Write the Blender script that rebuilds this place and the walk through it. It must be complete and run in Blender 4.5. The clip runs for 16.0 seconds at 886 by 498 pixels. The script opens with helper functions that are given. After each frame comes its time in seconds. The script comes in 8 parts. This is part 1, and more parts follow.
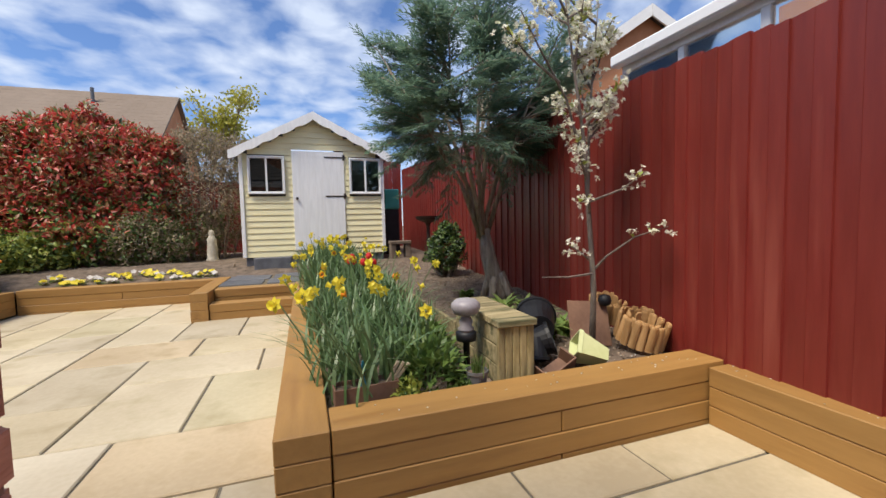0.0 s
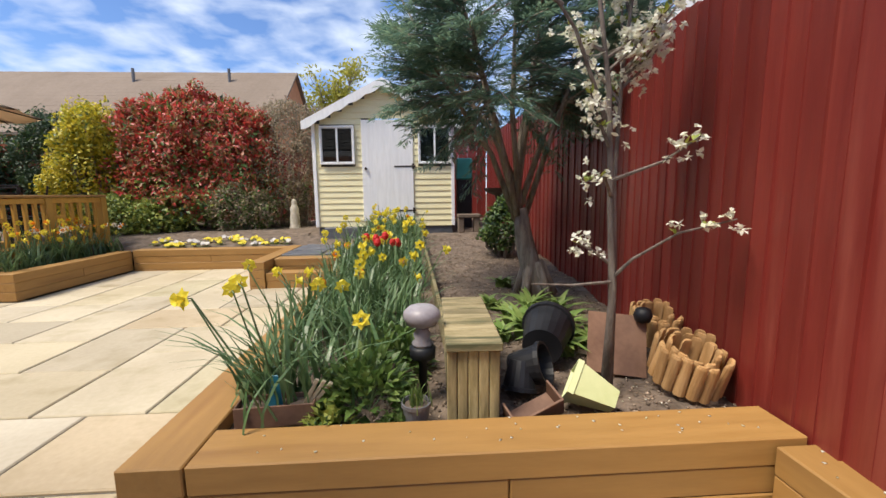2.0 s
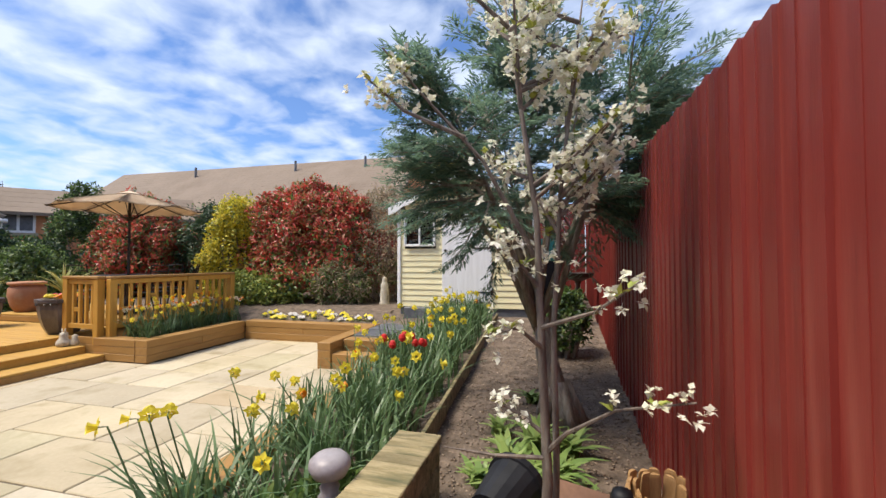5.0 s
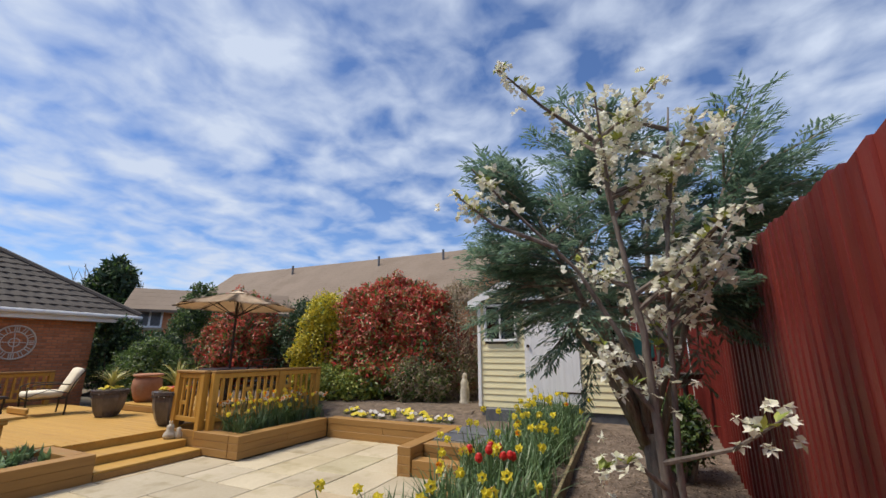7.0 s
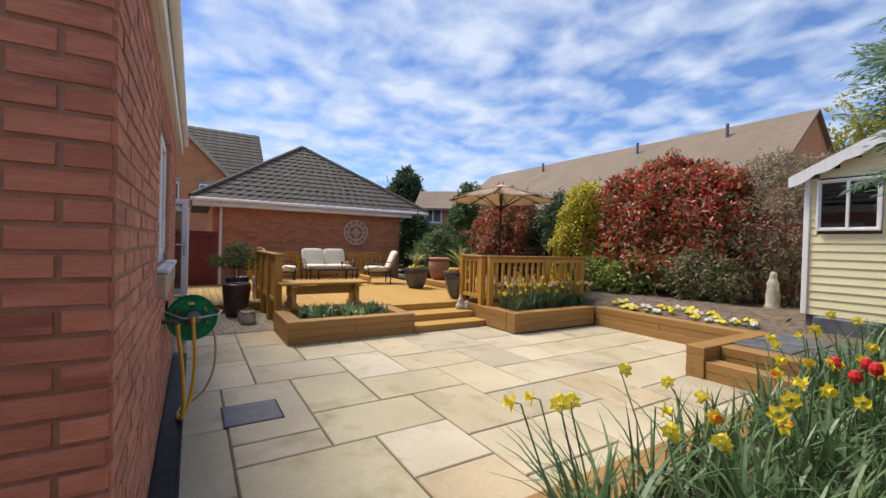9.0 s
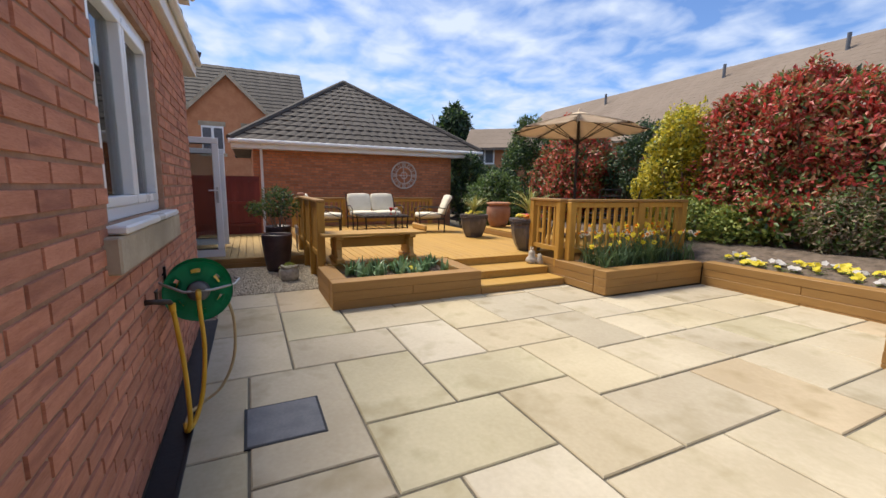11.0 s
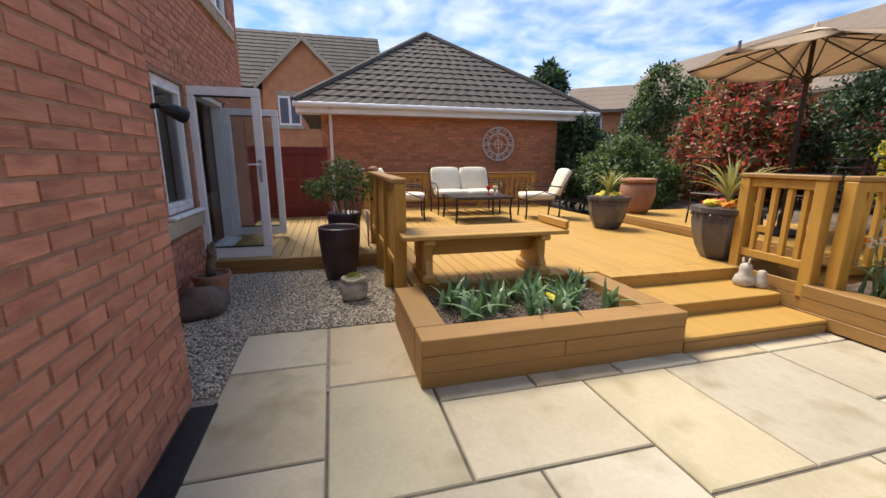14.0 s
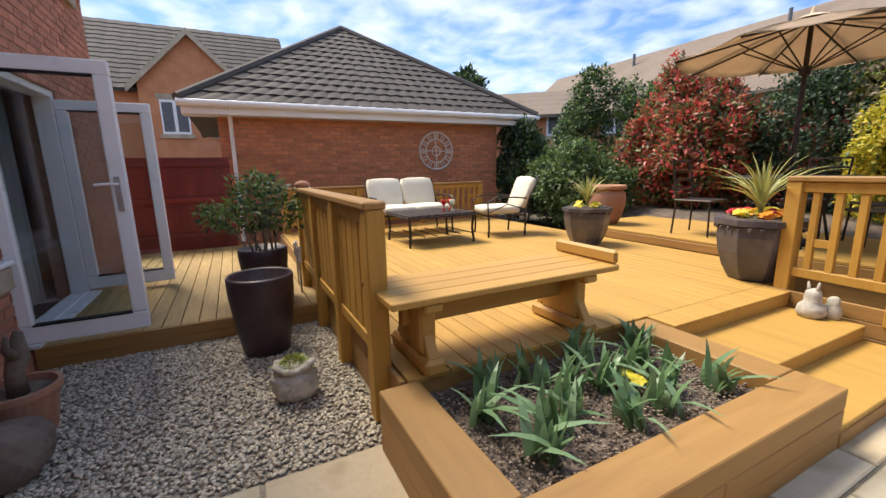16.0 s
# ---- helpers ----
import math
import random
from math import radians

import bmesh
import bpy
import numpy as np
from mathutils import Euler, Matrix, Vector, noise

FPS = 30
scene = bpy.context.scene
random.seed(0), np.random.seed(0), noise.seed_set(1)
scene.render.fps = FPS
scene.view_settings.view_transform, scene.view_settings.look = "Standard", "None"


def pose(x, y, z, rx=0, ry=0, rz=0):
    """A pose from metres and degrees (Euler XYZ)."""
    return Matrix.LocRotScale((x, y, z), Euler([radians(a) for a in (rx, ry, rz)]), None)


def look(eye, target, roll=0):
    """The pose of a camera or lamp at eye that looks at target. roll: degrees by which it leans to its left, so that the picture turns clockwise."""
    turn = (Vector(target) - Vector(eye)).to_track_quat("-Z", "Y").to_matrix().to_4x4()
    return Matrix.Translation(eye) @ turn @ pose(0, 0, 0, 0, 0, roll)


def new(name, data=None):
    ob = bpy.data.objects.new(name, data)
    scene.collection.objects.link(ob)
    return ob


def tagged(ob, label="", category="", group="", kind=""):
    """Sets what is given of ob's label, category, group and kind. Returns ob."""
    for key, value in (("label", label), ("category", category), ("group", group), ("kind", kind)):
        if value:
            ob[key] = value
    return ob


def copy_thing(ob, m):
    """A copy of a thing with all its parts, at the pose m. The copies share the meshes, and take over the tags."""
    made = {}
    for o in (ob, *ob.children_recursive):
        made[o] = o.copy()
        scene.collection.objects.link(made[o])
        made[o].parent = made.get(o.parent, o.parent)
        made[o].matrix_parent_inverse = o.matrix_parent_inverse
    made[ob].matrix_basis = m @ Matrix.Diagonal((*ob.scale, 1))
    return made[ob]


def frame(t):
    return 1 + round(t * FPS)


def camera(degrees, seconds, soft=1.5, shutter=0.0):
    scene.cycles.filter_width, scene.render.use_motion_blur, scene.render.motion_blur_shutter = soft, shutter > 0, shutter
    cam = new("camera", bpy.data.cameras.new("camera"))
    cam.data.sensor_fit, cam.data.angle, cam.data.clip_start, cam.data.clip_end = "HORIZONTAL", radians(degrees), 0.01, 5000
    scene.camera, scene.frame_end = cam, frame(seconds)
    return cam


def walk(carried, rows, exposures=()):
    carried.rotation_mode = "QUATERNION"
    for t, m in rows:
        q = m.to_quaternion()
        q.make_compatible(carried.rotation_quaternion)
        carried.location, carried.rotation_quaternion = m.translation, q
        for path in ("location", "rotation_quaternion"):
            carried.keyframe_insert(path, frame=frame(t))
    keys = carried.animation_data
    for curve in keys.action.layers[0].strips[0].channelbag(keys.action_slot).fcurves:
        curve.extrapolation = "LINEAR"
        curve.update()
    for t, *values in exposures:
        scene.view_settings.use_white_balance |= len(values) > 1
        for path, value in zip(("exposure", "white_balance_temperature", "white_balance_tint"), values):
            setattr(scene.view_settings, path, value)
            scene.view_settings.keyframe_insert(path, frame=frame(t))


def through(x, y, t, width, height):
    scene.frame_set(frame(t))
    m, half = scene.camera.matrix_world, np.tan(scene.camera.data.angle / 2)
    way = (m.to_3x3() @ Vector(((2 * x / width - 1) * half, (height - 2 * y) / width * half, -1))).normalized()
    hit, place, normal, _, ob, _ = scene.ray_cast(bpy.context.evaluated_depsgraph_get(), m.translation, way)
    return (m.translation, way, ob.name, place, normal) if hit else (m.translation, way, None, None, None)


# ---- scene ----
cam = camera(94.8, 16.0)
PATH = [
    (0, (0.273, 0.412, 1.11), (0.916, 2.302, 0.986), -1.4),
    (0.5, (0.385, 0.571, 1.12), (0.958, 2.483, 0.989), -1.5),
    (1, (0.557, 0.647, 1.14), (1.015, 2.587, 0.98), -1.4),
    (1.5, (0.822, 0.689, 1.164), (1.124, 2.655, 0.956), -1.1),
    (2, (1.094, 0.768, 1.173), (1.211, 2.746, 0.903), -0.7),
    (2.5, (1.375, 0.862, 1.174), (1.296, 2.832, 0.837), -0.4),
    (3, (1.664, 0.945, 1.175), (1.419, 2.891, 0.783), -0.3),
    (3.5, (1.813, 1.015, 1.195), (1.445, 2.938, 0.787), -0.2),
    (4, (1.922, 1.06, 1.257), (1.485, 2.98, 0.906), -0.4),
    (4.5, (1.921, 1.042, 1.353), (1.462, 2.981, 1.188), -0.1),
    (4.7, (1.927, 1.023, 1.402), (1.458, 2.965, 1.326), -0.1),
    (6.8, (1.89, 0.996, 1.546), (1.158, 2.789, 2.045), -0.2),
    (7, (1.873, 1.007, 1.538), (1.06, 2.768, 2.023), 0.1),
    (7.5, (1.808, 0.994, 1.529), (0.752, 2.644, 1.935), 0.8),
    (8, (1.762, 0.98, 1.502), (0.437, 2.452, 1.782), 1.5),
    (8.5, (1.616, 1.055, 1.44), (0.061, 2.307, 1.561), 1.8),
    (9, (1.407, 1.195, 1.399), (-0.298, 2.24, 1.376), 1.5),
    (9.2, (1.317, 1.258, 1.401), (-0.424, 2.24, 1.332), 1.3),
    (11.3, (-0.004, 1.55, 1.349), (-1.795, 2.383, 1.033), 0.6),
    (11.5, (-0.159, 1.592, 1.341), (-1.957, 2.404, 1.016), 0.4),
    (12, (-0.547, 1.626, 1.326), (-2.362, 2.389, 0.978), 0.4),
    (12.5, (-0.932, 1.658, 1.336), (-2.769, 2.357, 0.965), 0.5),
    (13, (-1.322, 1.747, 1.342), (-3.178, 2.374, 0.942), 0.5),
    (13.5, (-1.72, 1.78, 1.33), (-3.593, 2.342, 0.913), 0.5),
    (14, (-2.084, 1.827, 1.33), (-3.971, 2.333, 0.903), 0.2),
    (14.5, (-2.469, 1.812, 1.318), (-4.36, 2.299, 0.888), -0.1),
    (15, (-2.874, 1.771, 1.319), (-4.758, 2.297, 0.899), -0.4),
    (15.5, (-3.246, 1.796, 1.321), (-5.103, 2.419, 0.914), -0.9),
    (16, (-3.54, 1.757, 1.33), (-5.29, 2.646, 0.944), -1.2),
]
walk(cam, [(t, look(eye, target, roll)) for t, eye, target, roll in PATH],
     [(0, 0.50), (2.5, 0.71), (4.7, 0.74), (7, 0.28), (9, 0.48), (12.5, 0.62), (16, 0.90)])

# ---------- world, sun ----------
SUN_AZ, SUN_EL = radians(240), radians(60)      # bearing from +y towards +x, height
world = bpy.data.worlds.new("sky")
scene.world = world
world.use_nodes = True
wn, wl = world.node_tree.nodes, world.node_tree.links
wn.clear()
w_out = wn.new("ShaderNodeOutputWorld")
w_bg = wn.new("ShaderNodeBackground")
w_sky = wn.new("ShaderNodeTexSky")
w_sky.sky_type, w_sky.sun_disc = "NISHITA", False
w_sky.sun_elevation, w_sky.sun_rotation = SUN_EL, SUN_AZ
w_sky.air_density, w_sky.dust_density, w_sky.ozone_density = 1.0, 0.15, 4.5
w_tc = wn.new("ShaderNodeTexCoord")
w_sep = wn.new("ShaderNodeSeparateXYZ")
w_zc = wn.new("ShaderNodeMath"); w_zc.operation = "ADD"; w_zc.inputs[1].default_value = 0.16
w_zm = wn.new("ShaderNodeMath"); w_zm.operation = "MAXIMUM"; w_zm.inputs[1].default_value = 0.08
w_dx = wn.new("ShaderNodeMath"); w_dx.operation = "DIVIDE"
w_dy = wn.new("ShaderNodeMath"); w_dy.operation = "DIVIDE"
w_com = wn.new("ShaderNodeCombineXYZ")
wl.new(w_tc.outputs["Generated"], w_sep.inputs[0])
wl.new(w_sep.outputs["Z"], w_zc.inputs[0]); wl.new(w_zc.outputs[0], w_zm.inputs[0])
wl.new(w_sep.outputs["X"], w_dx.inputs[0]); wl.new(w_zm.outputs[0], w_dx.inputs[1])
wl.new(w_sep.outputs["Y"], w_dy.inputs[0]); wl.new(w_zm.outputs[0], w_dy.inputs[1])
wl.new(w_dx.outputs[0], w_com.inputs[0]); wl.new(w_dy.outputs[0], w_com.inputs[1])
w_n1 = wn.new("ShaderNodeTexNoise"); w_n1.inputs["Scale"].default_value = 5.2; w_n1.inputs["Detail"].default_value = 6; w_n1.inputs["Roughness"].default_value = 0.47; w_n1.inputs["Distortion"].default_value = 0.25
w_n2 = wn.new("ShaderNodeTexNoise"); w_n2.inputs["Scale"].default_value = 0.9; w_n2.inputs["Detail"].default_value = 3
wl.new(w_com.outputs[0], w_n1.inputs["Vector"]); wl.new(w_com.outputs[0], w_n2.inputs["Vector"])
w_mul = wn.new("ShaderNodeMath"); w_mul.operation = "MULTIPLY_ADD"; w_mul.inputs[1].default_value = 0.55
wl.new(w_n2.outputs["Fac"], w_mul.inputs[0]); wl.new(w_n1.outputs["Fac"], w_mul.inputs[2])
w_ramp = wn.new("ShaderNodeValToRGB")
w_ramp.color_ramp.elements[0].position, w_ramp.color_ramp.elements[0].color = 0.615, (0, 0, 0, 1)
w_ramp.color_ramp.elements[1].position, w_ramp.color_ramp.elements[1].color = 0.97, (1, 1, 1, 1)
wl.new(w_mul.outputs[0], w_ramp.inputs[0])
w_mix = wn.new("ShaderNodeMix"); w_mix.data_type = "RGBA"
w_mix.inputs["B"].default_value = (4.0, 4.55, 5.6, 1)
w_deep = wn.new("ShaderNodeMix"); w_deep.data_type = "RGBA"; w_deep.blend_type = "MULTIPLY"
w_deep.inputs["Factor"].default_value = 1.0
w_deep.inputs["B"].default_value = (0.70, 0.76, 0.90, 1)
wl.new(w_sky.outputs[0], w_deep.inputs["A"])
wl.new(w_deep.outputs["Result"], w_mix.inputs["A"])
wl.new(w_ramp.outputs[0], w_mix.inputs["Factor"])
wl.new(w_mix.outputs["Result"], w_bg.inputs["Color"])
w_bg.inputs["Strength"].default_value = 0.128
wl.new(w_bg.outputs[0], w_out.inputs[0])

sun = new("sun", bpy.data.lights.new("sun", "SUN"))
sun.data.energy, sun.data.angle, sun.data.color = 3.6, radians(25), (1.0, 0.90, 0.75)
sun_way = Vector((math.sin(SUN_AZ) * math.cos(SUN_EL), math.cos(SUN_AZ) * math.cos(SUN_EL), math.sin(SUN_EL)))
sun.matrix_world = look(sun_way * 40, (0, 0, 0))


# ---------- materials ----------
def mat(name, c1, c2, scale=6.0, rough=0.7, bump=0.2, fine=60.0, stretch=(1, 1, 1), rnd=0.12, metal=0.0,
        island=False, lo=0.35, hi=0.65, stain_or_shine=None, patch_scale=1.2, patch_at=(0.55, 0.7), depth=0.01, sheen=0.5):
    """Two-scale procedural surface: a colour pair over broad noise, fine grain, optional stains or painted-in
    highlights, bump, per-piece shift.
    """
    m = bpy.data.materials.new(name)
    m.use_nodes = True
    n, l = m.node_tree.nodes, m.node_tree.links
    b = n["Principled BSDF"]
    b.inputs["Metallic"].default_value = metal
    b.inputs["Specular IOR Level"].default_value = sheen
    tc = n.new("ShaderNodeTexCoord")
    mp = n.new("ShaderNodeMapping")
    mp.inputs["Scale"].default_value = stretch
    l.new(tc.outputs["Object"], mp.inputs["Vector"])
    if island:
        g = n.new("ShaderNodeNewGeometry")
        r_out = g.outputs["Random Per Island"]
    else:
        g = n.new("ShaderNodeObjectInfo")
        r_out = g.outputs["Random"]
    off = n.new("ShaderNodeMath"); off.operation = "MULTIPLY"; off.inputs[1].default_value = 37.0
    l.new(r_out, off.inputs[0])
    l.new(off.outputs[0], mp.inputs["Location"])
    na = n.new("ShaderNodeTexNoise"); na.inputs["Scale"].default_value = scale; na.inputs["Detail"].default_value = 5
    nb = n.new("ShaderNodeTexNoise"); nb.inputs["Scale"].default_value = fine; nb.inputs["Detail"].default_value = 3
    l.new(mp.outputs[0], na.inputs["Vector"]); l.new(mp.outputs[0], nb.inputs["Vector"])
    add = n.new("ShaderNodeMath"); add.operation = "MULTIPLY_ADD"; add.inputs[1].default_value = 0.35
    l.new(nb.outputs["Fac"], add.inputs[0]); l.new(na.outputs["Fac"], add.inputs[2])
    ra = n.new("ShaderNodeMapRange")
    ra.inputs["From Min"].default_value, ra.inputs["From Max"].default_value = lo + 0.175, hi + 0.175
    l.new(add.outputs[0], ra.inputs["Value"])
    mx = n.new("ShaderNodeMix"); mx.data_type = "RGBA"
    mx.inputs["A"].default_value, mx.inputs["B"].default_value = (*c1, 1), (*c2, 1)
    l.new(ra.outputs[0], mx.inputs["Factor"])
    col = mx.outputs["Result"]
    if stain_or_shine:
        ns = n.new("ShaderNodeTexNoise"); ns.inputs["Scale"].default_value = patch_scale; ns.inputs["Detail"].default_value = 6
        l.new(mp.outputs[0], ns.inputs["Vector"])
        rs = n.new("ShaderNodeMapRange"); rs.inputs["From Min"].default_value, rs.inputs["From Max"].default_value = patch_at
        l.new(ns.outputs["Fac"], rs.inputs["Value"])
        ms = n.new("ShaderNodeMix"); ms.data_type = "RGBA"; ms.inputs["B"].default_value = (*stain_or_shine, 1)
        l.new(col, ms.inputs["A"]); l.new(rs.outputs[0], ms.inputs["Factor"])
        col = ms.outputs["Result"]
    hs = n.new("ShaderNodeHueSaturation")
    vr = n.new("ShaderNodeMapRange"); vr.inputs["To Min"].default_value, vr.inputs["To Max"].default_value = 1 - rnd, 1 + rnd
    l.new(r_out, vr.inputs["Value"]); l.new(vr.outputs[0], hs.inputs["Value"]); l.new(col, hs.inputs["Color"])
    l.new(hs.outputs[0], b.inputs["Base Color"])
    rr = n.new("ShaderNodeMapRange"); rr.inputs["To Min"].default_value, rr.inputs["To Max"].default_value = max(0.03, rough - 0.12), min(1, rough + 0.12)
    l.new(na.outputs["Fac"], rr.inputs["Value"]); l.new(rr.outputs[0], b.inputs["Roughness"])
    if bump:
        bp = n.new("ShaderNodeBump"); bp.inputs["Strength"].default_value = bump; bp.inputs["Distance"].default_value = depth
        l.new(add.outputs[0], bp.inputs["Height"]); l.new(bp.outputs[0], b.inputs["Normal"])
    return m


def leafy(name, cols, rough=0.5, through=0.25, single=False):
    """Leaves: each leaf takes one of several colours; a little light passes through."""
    m = bpy.data.materials.new(name)
    m.use_nodes = True
    n, l = m.node_tree.nodes, m.node_tree.links
    b = n["Principled BSDF"]
    b.inputs["Roughness"].default_value = rough
    g = n.new("ShaderNodeObjectInfo" if single else "ShaderNodeNewGeometry")
    rp = n.new("ShaderNodeValToRGB")
    e = rp.color_ramp.elements
    e[0].position, e[0].color = 0.0, (*cols[0], 1)
    e[1].position, e[1].color = 1.0, (*cols[-1], 1)
    for i, c in enumerate(cols[1:-1], 1):
        k = e.new(i / (len(cols) - 1)); k.color = (*c, 1)
    l.new(g.outputs["Random" if single else "Random Per Island"], rp.inputs[0])
    l.new(rp.outputs[0], b.inputs["Base Color"])
    tr = n.new("ShaderNodeBsdfTranslucent"); l.new(rp.outputs[0], tr.inputs["Color"])
    ms = n.new("ShaderNodeMixShader"); ms.inputs[0].default_value = through
    l.new(b.outputs[0], ms.inputs[1]); l.new(tr.outputs[0], ms.inputs[2])
    l.new(ms.outputs[0], n["Material Output"].inputs["Surface"])
    return m


def glass(name, tint=(0.9, 0.95, 0.95), gloss=0.12):
    m = bpy.data.materials.new(name)
    m.use_nodes = True
    n, l = m.node_tree.nodes, m.node_tree.links
    n.remove(n["Principled BSDF"])
    gl = n.new("ShaderNodeBsdfGlossy"); gl.inputs["Roughness"].default_value = 0.02
    tp = n.new("ShaderNodeBsdfTransparent"); tp.inputs["Color"].default_value = (*tint, 1)
    fr = n.new("ShaderNodeFresnel"); fr.inputs["IOR"].default_value = 1.5
    ad = n.new("ShaderNodeMath"); ad.operation = "ADD"; ad.inputs[1].default_value = gloss; ad.use_clamp = True
    l.new(fr.outputs[0], ad.inputs[0])
    ms = n.new("ShaderNodeMixShader")
    l.new(ad.outputs[0], ms.inputs[0]); l.new(tp.outputs[0], ms.inputs[1]); l.new(gl.outputs[0], ms.inputs[2])
    l.new(ms.outputs[0], n["Material Output"].inputs["Surface"])
    return m


